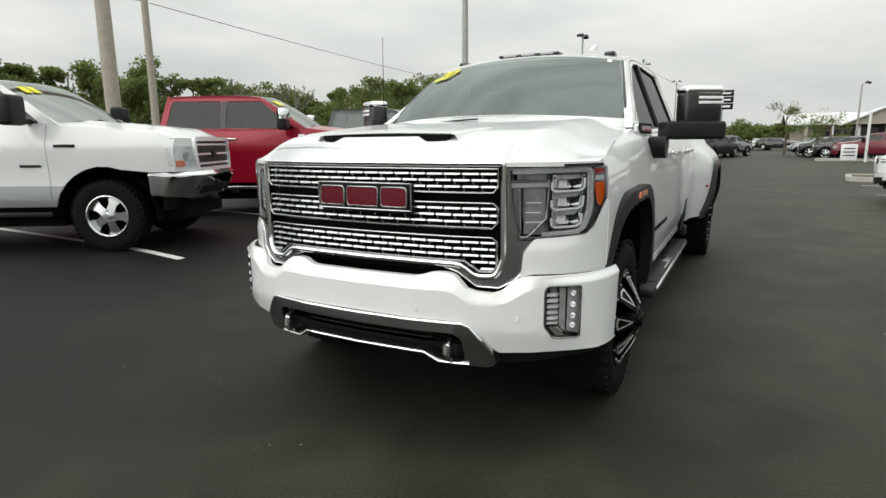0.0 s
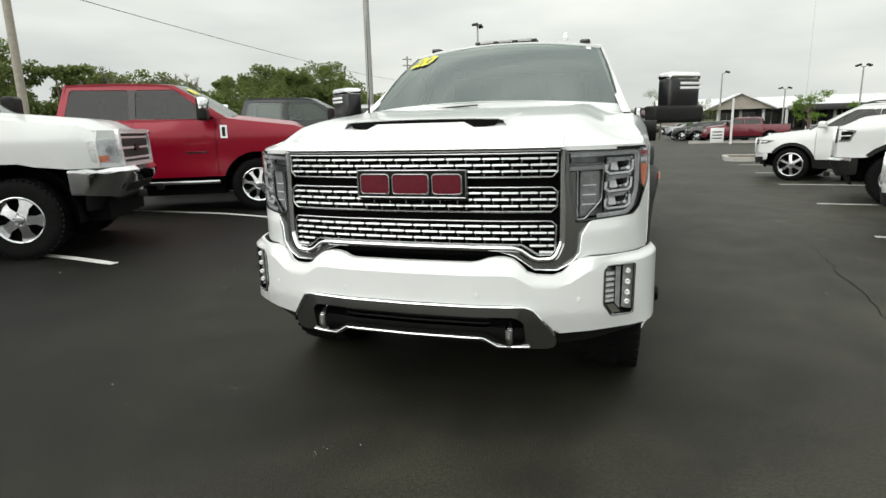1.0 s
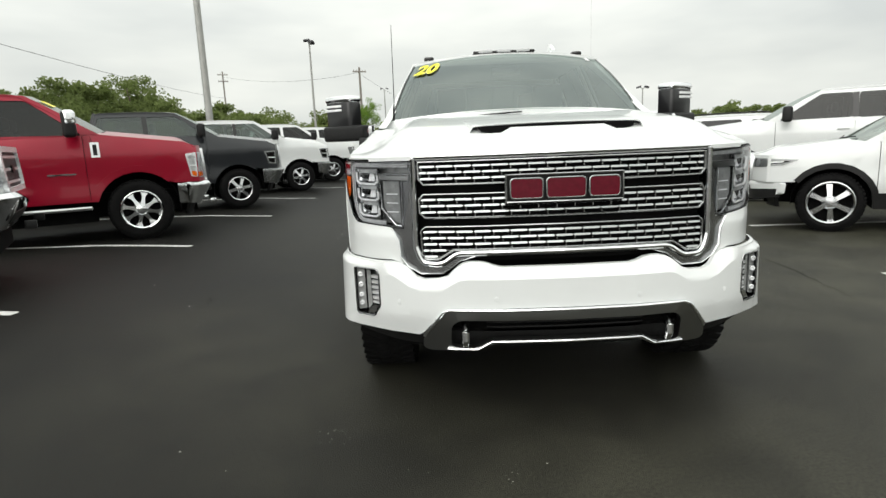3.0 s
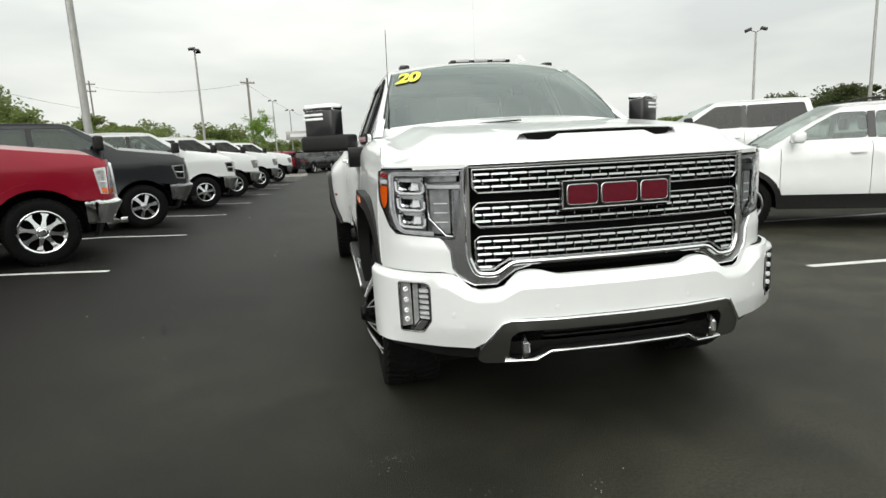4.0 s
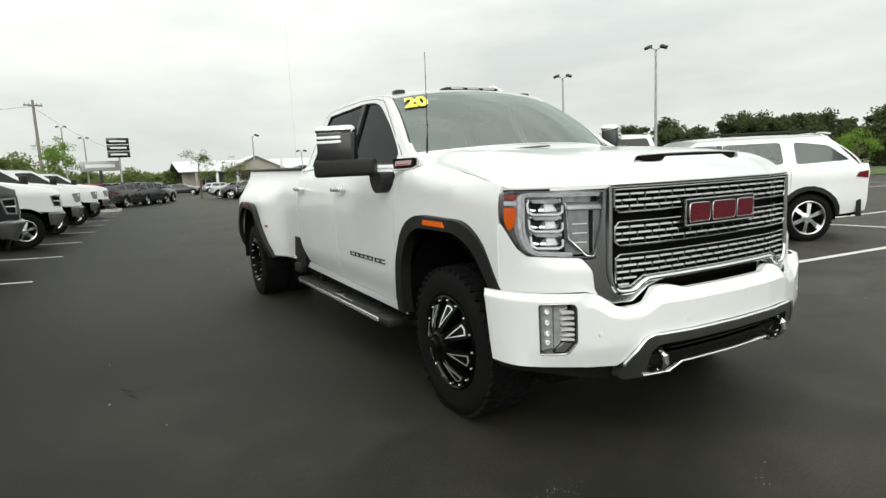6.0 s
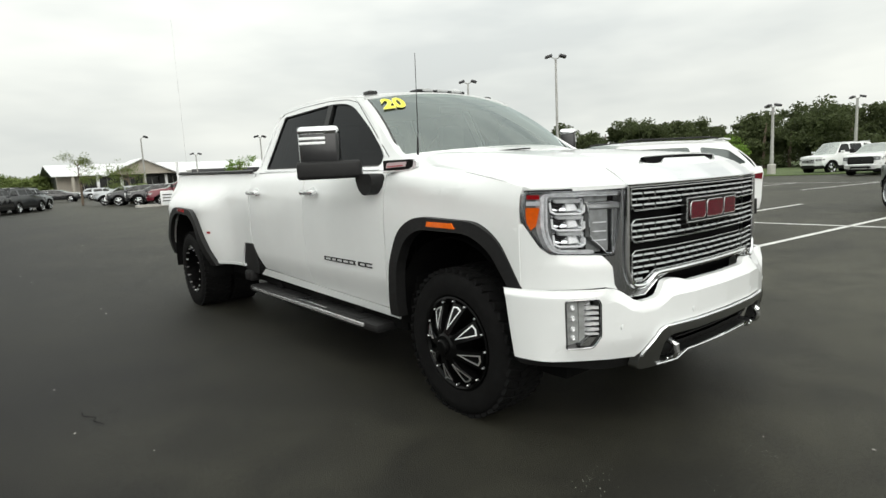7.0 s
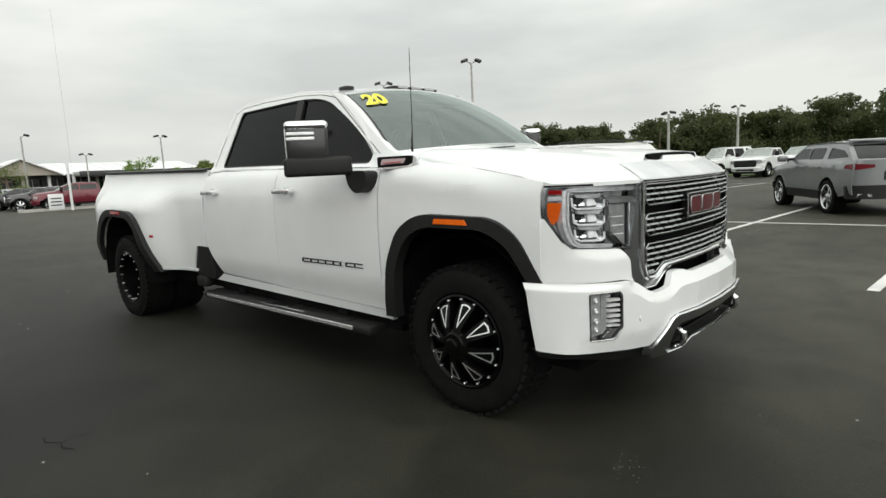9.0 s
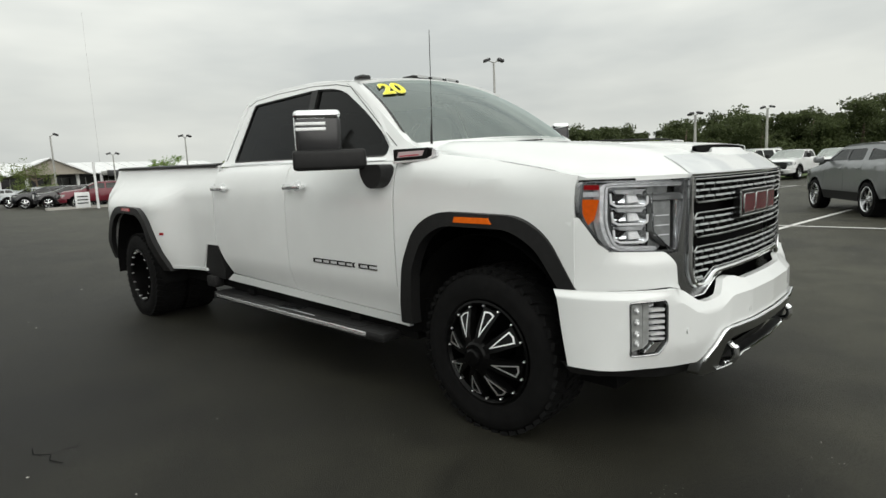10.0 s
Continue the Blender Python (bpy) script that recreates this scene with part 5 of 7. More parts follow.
# ---- parked vehicles ----
def vehicle(kind, P, turn, color, label, category="pickup truck", group="", L=5.9, W=1.0, wy=0.98, wy2=4.55, r=0.40, rim=0.24, style="six", sill=0.48, hood_f=1.14, hood_c=1.32, yc=1.55, belt=1.34, zr=1.88, ax=2.35, yr=3.75, yb=3.95,
            rail=1.36, bumper=None, lower=None, trim=PLASTIC, grille="bars", grille_box=(0.62, 0.72, 1.10), lamp=((0.60, 0.80), (0.92, 0.78), (0.92, 1.08), (0.62, 1.08)), mirror="black", sticker=0, flare=0.0, seam=(1.62, 2.75), boards=True, tail=False, rails=False, glassm=None, z=0.0, far=False, b0=0.42, arch=0.075, badges=(), big=1.0, wrap=(0.34, 0.42), lip=(0.022, 0.007), amber=True, chrome_strip=False):
    """A parked vehicle built from bent panels: its nose lies at P and points down local -y."""
    T = empty(category.replace(" ", "_"), pose(P[0], P[1], z if z else rise(P[0]), 0, 0, turn), label=label, category=category, group=group)
    nose = W - 0.07
    blunt = kind == "pickup"
    y_in = 0.16 if blunt else 0.22
    deep, sharp_ = (0.13, 6) if blunt else (0.20, 4)
    front = lambda off=0.0: (lambda x, zz: Vector((x, 0.02 + deep * (abs(x) / nose) ** sharp_ - off + 0.06 * max(0, zz - 0.75), zz)))
    knee = hood_f + 0.42 * (hood_c - hood_f) if blunt else hood_f + 0.25 * (hood_c - hood_f)
    zt = lambda y: float(np.interp(y, [y_in, 0.34, 0.55, yc, ax, yb, L], [hood_f - 0.02, hood_f + (knee - hood_f) * 0.7, knee, hood_c, belt, belt, rail if kind == "pickup" else belt]))

    def half(y, zz):
        x = W - 0.06 * smooth(0.62 - zz, 0, 0.3)
        top = zt(y)
        if zz <= top:
            x -= 0.06 * smooth(zz, top - 0.16, top) ** 2 + 0.01 * math.sin(max(0, zz - 0.7) * 9)
        else:
            x -= 0.06 + (zz - top) * 0.36
        x -= (0.07 * max(0, 1 - y / 0.50) ** 2) if blunt else (0.16 * max(0, 1 - y / 0.75) ** 2)
        x -= (0.12 if kind != "pickup" else 0.05) * max(0, 1 - (L - y) / 0.7) ** 2
        return x

    on = lambda off=0.0: (lambda y, zz: Vector((-(half(y, zz) + off), y, zz)))
    gap = 0.004
    ra = r + arch

    def arc(yc_, rr, n=12):
        z0 = r
        a0 = math.asin(max(-1, min(1, (sill - z0) / rr)))
        return [(yc_ + rr * math.cos(a), z0 + rr * math.sin(a)) for a in np.linspace(a0, math.pi - a0, n)]

    bt = grille_box[1] - 0.02
    lowedge = [(y_in, bt)] + ([(wy - ra * 0.9, bt)] if bt > r + 0.1 else []) + [p for p in arc(wy, ra)[::-1] if p[1] > (bt if p[0] < wy else 0)] + arc(wy2, ra)[::-1]
    end = [(L - 0.12, sill + 0.05), (L - 0.06, rail if kind == "pickup" else belt)]
    top = [(y, zt(y)) for y in np.linspace(L - 0.1, 0.60, 13)] + [(y, zt(y)) for y in (0.45, 0.34, 0.25)]
    outline = lowedge + end + top[1:] + [(y_in, hood_f - 0.02)]
    yu = ([0.22] if blunt else []) + list(np.arange(0.3, L, 0.3 if not far else 0.9))
    zu = [sill + 0.1, 0.62, 0.8, 0.95, 1.08, 1.16, 1.22, 1.28] if not far else [0.62, 1.0, 1.2]
    two = lower or color
    cuts = [(0, seam[0], "fender"), (seam[0], seam[1], "front_door"), (seam[1], yb - 0.02 if kind == "pickup" else wy2 - 0.30, "rear_door"), (yb if kind == "pickup" else wy2 - 0.30, L, "bed_side" if kind == "pickup" else "rear_quarter")]
    split = 0.80
    for a, b, nm in cuts:
        bm = sheet_from(outline, on(), (0.02, 0, 0), us=yu, vs=zu, lo=a + gap, hi=b - gap)
        got = pair(nm, bm, color, T)
        if lower:
            bm2 = sheet_from(outline, on(0.004), (0.004, 0, 0), us=yu, vs=zu, lo=a + gap, hi=b - gap)
            bmesh.ops.bisect_plane(bm2, geom=bm2.verts[:] + bm2.edges[:] + bm2.faces[:], plane_co=(0, 0, split), plane_no=(0, 0, 1), clear_outer=True)
            for d, s in zip(got, (bm2, mirrored(bm2))):
                part("lower_colour_band", s, lower, d, "contrasting lower band")
        if "door" in nm and not far:
            hy = b - 0.16
            hb = box(-half(hy, belt - 0.14) - 0.03, hy - 0.09, belt - 0.16, -half(hy, belt - 0.14) + 0.01, hy + 0.09, belt - 0.125, 0.01)
            for d, s in zip(got, (hb, mirrored(hb))):
                part("door_handle", s, CHROME if mirror == "chrome" else color, d)
    # wheel arch lips
    for y in (wy, wy2):
        if not lip:
            continue
        o, i = (arc(y, q) for q in (ra + (0.06 if flare else lip[0]), ra - 0.010))
        if y == wy:
            o, i = ([p for p in q if p[0] > wy or p[1] > bt - 0.04] for q in (o, i))
        pair("wheel_arch", sheet_from(o + i[::-1], on(0.012 + flare if flare else lip[1]), (0.05 if flare else lip[1] + 0.008, 0, 0)), trim if flare else color, T)
    if boards:
        pair("running_board", box(-W + 0.0, wy + ra + 0.05, sill - 0.12, -W + 0.16, wy2 - ra - 0.05, sill - 0.06, 0.015), CHROME if mirror == "chrome" and kind == "pickup" else PLASTIC, T)
    # greenhouse
    zb_, ztop = belt, zr - 0.05
    rake = lambda zz: yc + 0.02 + (ax - yc) * (zz - belt) / (ztop - belt)
    back = lambda zz: yb + (yr - yb) * (zz - belt) / (ztop - belt)
    gh = [(yc - 0.05, zt(yc) - 0.01), (rake(ztop), ztop), ((ax + yr) / 2, ztop + 0.03), (back(ztop), ztop), (back(belt), belt - 0.01), (ax, belt - 0.01)]
    w0, w1 = belt + 0.03, ztop - (0.065 if kind == "pickup" else 0.085)
    pill = [seam[1]] if kind == "pickup" else [seam[1], wy2 - 0.28]
    edges = [None] + pill + [None]
    gaps = [0, 0.04, 0.10, 0]
    wins = []
    for k in range(len(edges) - 1):
        lo0, lo1 = (rake(w0) + 0.10, rake(w1) + 0.07) if edges[k] is None else (edges[k] + gaps[k], edges[k] + gaps[k] + 0.01)
        hi0, hi1 = (back(w0) - 0.12, back(w1) - 0.10) if edges[k + 1] is None else (edges[k + 1] - gaps[k + 1], edges[k + 1] - gaps[k + 1])
        drop = 0.07 if kind == "suv" and edges[k + 1] is None else 0.0
        wins.append(round_poly([(lo0, w0), (hi0, w0 + 0.01 + drop * 0.4), (hi1, w1 - drop), (lo1, w1)], 0.06 if kind == "suv" else 0.05, 3))
    gz = [belt + 0.15, belt + 0.3, ztop - 0.1]
    pair("cab_side", sheet_from(gh, on(), (0.04, 0, 0), us=yu, vs=gz, holes=wins), color, T)
    for o in wins:
        pair("side_window", sheet_from(o, on(-0.012), (0, 0, 0), us=yu, vs=gz, face=(-1, 0, 0)), glassm or PRIVACY, T, "dark side window")
    if not far:
        for p in pill[:1]:
            pair("door_pillar", sheet_from([(p - 0.045, w0 + 0.01), (p + 0.045, w0 + 0.01), (p + 0.045, w1), (p - 0.045, w1)], on(0.003), (0.006, 0, 0), vs=gz), GLOSSBLACK, T)
    for y, zz, wide, high, bm_ in badges:
        pair("plain_badge", sheet_from([(y, zz), (y + wide, zz), (y + wide, zz + high), (y, zz + high)], on(0.010), (0.016, 0, 0), vs=[zz + high / 2]), bm_, T, "plain badge")
        if high > 0.1:
            pair("badge_inset", sheet_from([(y + 0.03, zz + 0.03), (y + wide - 0.03, zz + 0.03), (y + wide - 0.03, zz + high - 0.03), (y + 0.03, zz + high - 0.03)], on(0.014), (0.01, 0, 0), vs=[zz + high / 2]), PLASTIC, T)
    te = half(3.0, ztop) + 0.01

    def screen(u, v, d=0.0):
        s = 2 * u - 1
        h = (half(yc, zt(yc)) - 0.03) * (1 - v) + te * v
        bow = 1 - s * s
        return Vector((s * h, (yc - 0.20 * bow) * (1 - v) + (ax - 0.06 * bow) * v + d, (zt(yc) + 0.02 * bow) * (1 - v) + (ztop + 0.035 * bow) * v + 0.025 * math.sin(math.pi * v) - d * 0.5))

    part("windscreen", facing(grid(screen, 10, 6), (0, -1, 1)), PARKSCREEN, T, "pale reflecting windscreen").visible_shadow = False
    pair("a_pillar", grid(lambda u, v: screen(0, v).lerp(Vector((-half(yc + 0.2, screen(0, v).z), screen(0, v).y + 0.09, screen(0, v).z)), u), 2, 6, (0.01, 0.02, -0.01)), color, T)
    part("roof", grid(lambda u, v: ((2 * u - 1) * te, ax - 0.06 * (1 - (2 * u - 1) ** 2) * (1 - v) + (yr - ax) * v, ztop + 0.045 * abs(math.sin(math.pi * v)) ** 0.5 * 0.7 + 0.035 * (1 - (2 * u - 1) ** 2)), 12, 8, (0, 0, -0.03)), color, T)
    if rails:
        pair("roof_rail", tube([(-te + 0.05, y, ztop + 0.055 + 0.03 * smooth(y, ax + 0.1, ax + 0.3) * (1 - smooth(y, yr - 0.35, yr - 0.15))) for y in np.linspace(ax + 0.1, yr - 0.15, 12)], 0.014, 8), trim if rails == 1 else CHROME, T)
    if not far:
        for s in (0.12, 0.50):
            part("wiper", tube([screen(s + 0.30 * k, 0.02 + 0.05 * k, -0.02) for k in (0, 0.35, 0.7, 1)], 0.008, 6), PLASTIC, T)
    # hood
    def hood(u, v):
        s = 2 * u - 1
        y0 = front()(s * nose, hood_f).y + 0.01
        y1 = yc - 0.20 * (1 - s * s) + 0.01
        y = y0 + (y1 - y0) * v
        h = half(max(y, y_in), zt(max(y, y_in))) - 0.003
        zz = zt(max(y, y_in)) - (0.02 * (1 - smooth(y, 0, y_in)) if blunt else 0) + (0.05 * (1 - s ** 4) + 0.02 * (1 - abs(s)) * blunt) * smooth(v, -0.05, 0.25)
        return (s * h, y, zz + 0.02 * math.exp(-((abs(s) - 0.45) / 0.12) ** 2) * smooth(v, 0.02, 0.3))

    part("hood", grid(hood, 20, 16, (0, 0, -0.02)), color, T)
    # front end
    fx = [-0.9, -0.8, -0.7, -0.6, -0.45, -0.3, -0.15, 0, 0.15, 0.3, 0.45, 0.6, 0.7, 0.8, 0.9]
    gx, g0, g1 = grille_box
    panel = [(-nose, bt), (nose, bt), (nose, hood_f - 0.01), (-nose, hood_f - 0.01)]
    part("front_panel", sheet_from(panel, front(), (0, 0.03, 0), us=fx), color, T)
    go = round_poly([(-gx + 0.03, g0), (gx - 0.03, g0), (gx, (g0 + g1) / 2), (gx - 0.02, g1), (-gx + 0.02, g1), (-gx, (g0 + g1) / 2)], 0.03, 3)
    Gr = part("grille", sheet_from(go, front(0.008), (0, 0.03, 0), us=fx), PLASTIC, T)
    part("surround", sheet_from(inset(go, -0.038), front(0.040), (0, 0.06, 0), us=fx, holes=[inset(go, 0.016)]), REFLECTOR if grille != "dark" else GLOSSBLACK, Gr)
    n = 5 if grille == "mesh" else 3
    for k in range(n):
        zz = g0 + (g1 - g0) * (k + 0.5) / n
        hw = 0.010 if grille == "mesh" else 0.013
        part("bar", sheet_from([(-gx + 0.035, zz - hw), (gx - 0.035, zz - hw), (gx - 0.035, zz + hw), (-gx + 0.035, zz + hw)], front(0.016), (0, 0.02, 0), us=fx), REFLECTOR if grille != "dark" else GLOSSBLACK, Gr)
    part("emblem", sheet_from([(0.085 * math.cos(a), (g0 + g1) / 2 + 0.04 * math.sin(a)) for a in np.linspace(0, 2 * math.pi, 17)[:-1]], front(0.03), (0, 0.02, 0)), BADGEBLACK, Gr)
    for sd in (1, -1):
        lo_ = [(sd * a * nose / 0.93, b) for a, b in lamp]
        H = part("headlamp", sheet_from(round_poly(lo_, 0.02, 3), front(0.004), (0, 0.03, 0), us=fx), REFLECTOR if blunt and amber else LAMPBACK, T)
        part("lens", sheet_from(inset(lo_, 0.004), front(0.012), (0, 0, 0), us=fx, face=(0, -1, 0)), LAMPGLASS, H)
        c = Vector((sum(a for a, b in lo_) / 4, sum(b for a, b in lo_) / 4))
        part("projector", sheet_from([tuple(c + Vector((0.05 * math.cos(a), 0.05 * math.sin(a)))) for a in np.linspace(0, 2 * math.pi, 13)[:-1]], front(0.009), (0, 0.02, 0)), LAMPDARK, H)
        corner = [(sd * (nose - 0.005), lamp[1][1] + 0.01), (sd * (nose - 0.10), lamp[1][1] + 0.01), (sd * (nose - 0.10), lamp[1][1] + 0.08), (sd * (nose - 0.005), lamp[1][1] + 0.08)]
        if blunt and amber:
            part("amber_marker", sheet_from(corner, front(0.010), (0, 0.01, 0)), AMBER, H, "amber corner marker")
    # the lamps wrap round the corners
    l0, l1 = lamp[1][1], lamp[2][1]
    wa, wb = wrap if blunt else (0.40, 0.58)
    corner_lamp = [(y_in + 0.015, l0 + 0.005), (wa, l0 + 0.02), (wb, l1 - 0.02), (y_in + 0.015, l1 - 0.004)]
    for sd in (1, -1):
        bm = sheet_from(round_poly(corner_lamp, 0.015, 2), on(0.004), (0.012, 0, 0), us=[0.3, 0.4])
        S = part("side_lamp", bm if sd == 1 else mirrored(bm), REFLECTOR if blunt and amber else LAMPBACK, T, "clear lamp corner")
        if not far and wb > y_in + 0.14:
            bm = sheet_from(inset(corner_lamp, 0.028), on(0.008), (0.006, 0, 0), us=[0.3, 0.4])
            part("dark_cell", bm if sd == 1 else mirrored(bm), GLOSSBLACK if not amber or not blunt else LAMPDARK, S)
            zb2 = l0 + 0.45 * (l1 - l0)
            bm = sheet_from([(y_in + 0.03, zb2), (wa, zb2 + 0.008), (wa + 0.01, zb2 + 0.024), (y_in + 0.03, zb2 + 0.018)], on(0.012), (0.006, 0, 0), us=[0.3, 0.4])
            part("light_guide", bm if sd == 1 else mirrored(bm), LENSWHITE, S, "white light guide")
            if not (blunt and amber):
                continue
            bm = sheet_from([(y_in + 0.03, l0 + 0.015), (wa - 0.02, l0 + 0.03), (wa - 0.01, l0 + 0.10), (y_in + 0.03, l0 + 0.09)], on(0.011), (0.006, 0, 0))
            part("amber_marker", bm if sd == 1 else mirrored(bm), AMBER, S, "amber corner marker")
    bmat = bumper or color
    bo = [(-W + 0.02, b0 + 0.06), (-0.6, b0), (0.6, b0), (W - 0.02, b0 + 0.06), (W - 0.01, bt - 0.005), (-W + 0.01, bt - 0.005)]
    out = 0.09 if kind == "pickup" else 0.03
    tuck, ledge = (0.62, 1.1) if kind == "pickup" else (0.15, 0.3)
    bmid = b0 + (bt - b0) * 0.80
    bf = lambda off=0.0: (lambda x, zz: Vector((x, -out + 0.01 + (0.40 + out) * (abs(x) / W) ** (6 if kind == "pickup" else 4) - off + (tuck * max(0, bmid - zz) + ledge * max(0, zz - bt + 0.05)) * (1 - (abs(x) / W) ** 6), zz)))
    Bu = part("front_bumper", sheet_from(round_poly(bo, 0.03, 3), bf(), (0, 0.10 if kind == "pickup" else 0.06, 0), us=fx + [-0.97, -0.94, 0.94, 0.97], vs=[b0 + 0.05, bmid, bt - 0.05, bt - 0.03]), bmat, T)
    part("lower_intake", sheet_from(round_poly([(-0.5, b0 + 0.05), (0.5, b0 + 0.05), (0.5, b0 + 0.15), (-0.5, b0 + 0.15)], 0.02), bf(0.006), (0, 0.02, 0), us=fx), PLASTIC, Bu)
    if chrome_strip:
        band = [(-W + 0.012, bt - 0.055), (W - 0.012, bt - 0.055), (W - 0.012, bt - 0.012), (-W + 0.012, bt - 0.012)]
        part("chrome_strip", sheet_from(band, bf(0.006), (0, 0.02, 0), us=fx + [-0.97, -0.94, 0.94, 0.97]), CHROME, Bu, "chrome strip along the bumper")
    if kind == "suv":
        skirt = [(-W + 0.05, b0 + 0.02), (-0.6, b0 - 0.04), (0.6, b0 - 0.04), (W - 0.05, b0 + 0.02), (W - 0.04, b0 + 0.13), (0.55, b0 + 0.10), (-0.55, b0 + 0.10), (-W + 0.04, b0 + 0.13)]
        part("lower_skirt", sheet_from(skirt, bf(0.008), (0, 0.06, 0), us=fx), trim, Bu, "black lower skirt")
    if kind == "pickup":
        for sx in (-0.42, 0.42):
            part("tow_hook", box(sx - 0.015, -out - 0.05, b0 - 0.02, sx + 0.015, -out + 0.05, b0 + 0.06, 0.01), CHROME if mirror == "chrome" else PLASTIC, Bu)
    part("valance", sheet_from([(-W + 0.16, b0 - 0.12), (W - 0.16, b0 - 0.12), (W - 0.08, b0 + 0.06), (-W + 0.08, b0 + 0.06)], lambda x, zz: Vector((x, 0.14 + 0.24 * (abs(x) / W) ** 4 + 0.5 * (b0 + 0.06 - zz), zz)), (0, 0.05, 0), us=fx), PLASTIC, T)
    # mirrors
    my = yc + 0.28
    for sd in (1, -1):
        M = empty("door_mirror")
        M.parent = T
        mw, mh = (0.24 * big, 0.27 * big) if kind == "pickup" else (0.21, 0.15)
        shell = box(-W - 0.06 - mw, my - 0.07, belt, -W - 0.06, my + 0.09, belt + mh, 0.045, None, None, 3)
        part("shell", shell if sd == 1 else mirrored(shell), PLASTIC if mirror != "body" else color, M)
        if mirror == "chrome":
            cap = box(-W - 0.065 - mw, my - 0.078, belt + mh * 0.42, -W - 0.055, my + 0.07, belt + mh + 0.008, 0.045, None, None, 3)
            part("cap", cap if sd == 1 else mirrored(cap), CHROME, M, "chrome cap")
        arm = box(-W - 0.10, my - 0.03, belt + 0.02, -W + 0.08, my + 0.04, belt + 0.08, 0.015)
        part("arm", arm if sd == 1 else mirrored(arm), PLASTIC, M)
    # rear end
    if kind == "pickup":
        pair("bed_rail_cap", box(-W + 0.07, yb + 0.04, rail - 0.01, -W + 0.18, L - 0.1, rail + 0.015, 0.006), PLASTIC, T)
        bm = box(-W + 0.12, yb, 0.78, W - 0.12, L - 0.1, 0.84)
        part("bed_box", box(-W + 0.12, yb + 0.0, 0.78, W - 0.12, yb + 0.04, rail, 0, bm), PIT, T)
        part("tailgate", box(-W + 0.10, L - 0.13, 0.66, W - 0.10, L - 0.06, rail, 0.015), color, T)
        part("cab_back", sheet_from([(-te - 0.2, 0.7), (te + 0.2, 0.7), (te + 0.17, belt), (te, ztop + 0.02), (-te, ztop + 0.02), (-te - 0.17, belt)], lambda x, zz: Vector((x, back(max(belt, zz)) - 0.01, zz)), (0, -0.03, 0), vs=[belt]), color, T)
        part("rear_window", sheet_from([(-te - 0.05, belt + 0.05), (te + 0.05, belt + 0.05), (te - 0.06, ztop - 0.06), (-te + 0.06, ztop - 0.06)], lambda x, zz: Vector((x, back(zz) + 0.006, zz)), (0, 0, 0), face=(0, 1, 0)), TINTED, T)
    else:
        rear = lambda off=0.0: (lambda x, zz: Vector((x, (L - 0.06 if zz <= belt else (L - 0.06) + (yr - (L - 0.06)) * ((zz - belt) / (ztop + 0.03 - belt)) ** 1.3) - 0.22 * (abs(x) / W) ** 4 + off, zz)))
        hw = half(L, 0.9)
        o = [(-hw - 0.02, 0.62), (hw + 0.02, 0.62), (hw + 0.02, belt), (te - 0.02, ztop + 0.03), (-te + 0.02, ztop + 0.03), (-hw - 0.02, belt)]
        part("liftgate", sheet_from(o, rear(), (0, -0.03, 0), us=fx, vs=[0.9, belt, belt + 0.1, belt + 0.25]), color, T)
        part("rear_window", sheet_from(round_poly([(-hw + 0.08, belt + 0.03), (hw - 0.08, belt + 0.03), (te - 0.07, ztop - 0.05), (-te + 0.07, ztop - 0.05)], 0.04), rear(0.006), (0, -0.004, 0), us=fx, vs=[belt + 0.1, belt + 0.25]), GLOSSBLACK, T, "black rear window")
        part("rear_spoiler", grid(lambda u, v: ((2 * u - 1) * (te - 0.03), yr + 0.02 + 0.14 * v - 0.08 * (2 * u - 1) ** 2, ztop + 0.065 - 0.02 * v), 8, 2, (0, 0, -0.025)), color, T)
        part("rear_bumper", sheet_from(round_poly([(-W + 0.05, 0.36), (W - 0.05, 0.36), (W - 0.04, 0.64), (-W + 0.04, 0.64)], 0.03), lambda x, zz: Vector((x, L - 0.28 * (abs(x) / W) ** 4, zz)), (0, -0.08, 0), us=fx), trim, T)
        part("plate_recess", sheet_from([(-0.28, 0.74), (0.28, 0.74), (0.28, 0.92), (-0.28, 0.92)], rear(0.005), (0, -0.01, 0)), PLASTIC, T)
        for sd in (1, -1):
            tl = [(sd * (hw + 0.01), 0.95), (sd * 0.45, 1.0), (sd * 0.45, 1.06), (sd * (hw + 0.01), 1.09)]
            part("tail_lamp", sheet_from(tl, rear(0.012), (0, -0.03, 0), us=fx), TAILRED, T, "red tail lamp")
            sl = sheet_from([(L - 0.33, 1.0), (L - 0.10, 0.97), (L - 0.10, 1.09), (L - 0.28, 1.07)], lambda y, zz: Vector((-(half(y, zz) + 0.008), y, zz)), (0.02, 0, 0))
            part("tail_lamp", sl if sd == 1 else mirrored(sl), TAILRED, T, "red tail lamp")
            part("exhaust_trim", sheet_from([(sd * 0.5, 0.40), (sd * 0.75, 0.42), (sd * 0.72, 0.47), (sd * 0.5, 0.46)], lambda x, zz: Vector((x, L + 0.006 - 0.28 * (abs(x) / W) ** 4, zz)), (0, -0.02, 0)), CHROME, T)
        pair("cladding", sheet_from([(wy + ra, sill - 0.1), (wy2 - ra, sill - 0.1), (wy2 - ra + 0.03, sill + 0.10), (wy + ra - 0.03, sill + 0.10)], on(0.012), (0.04, 0, 0), us=yu), trim, T)
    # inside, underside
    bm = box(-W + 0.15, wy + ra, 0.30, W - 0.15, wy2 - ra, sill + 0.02)
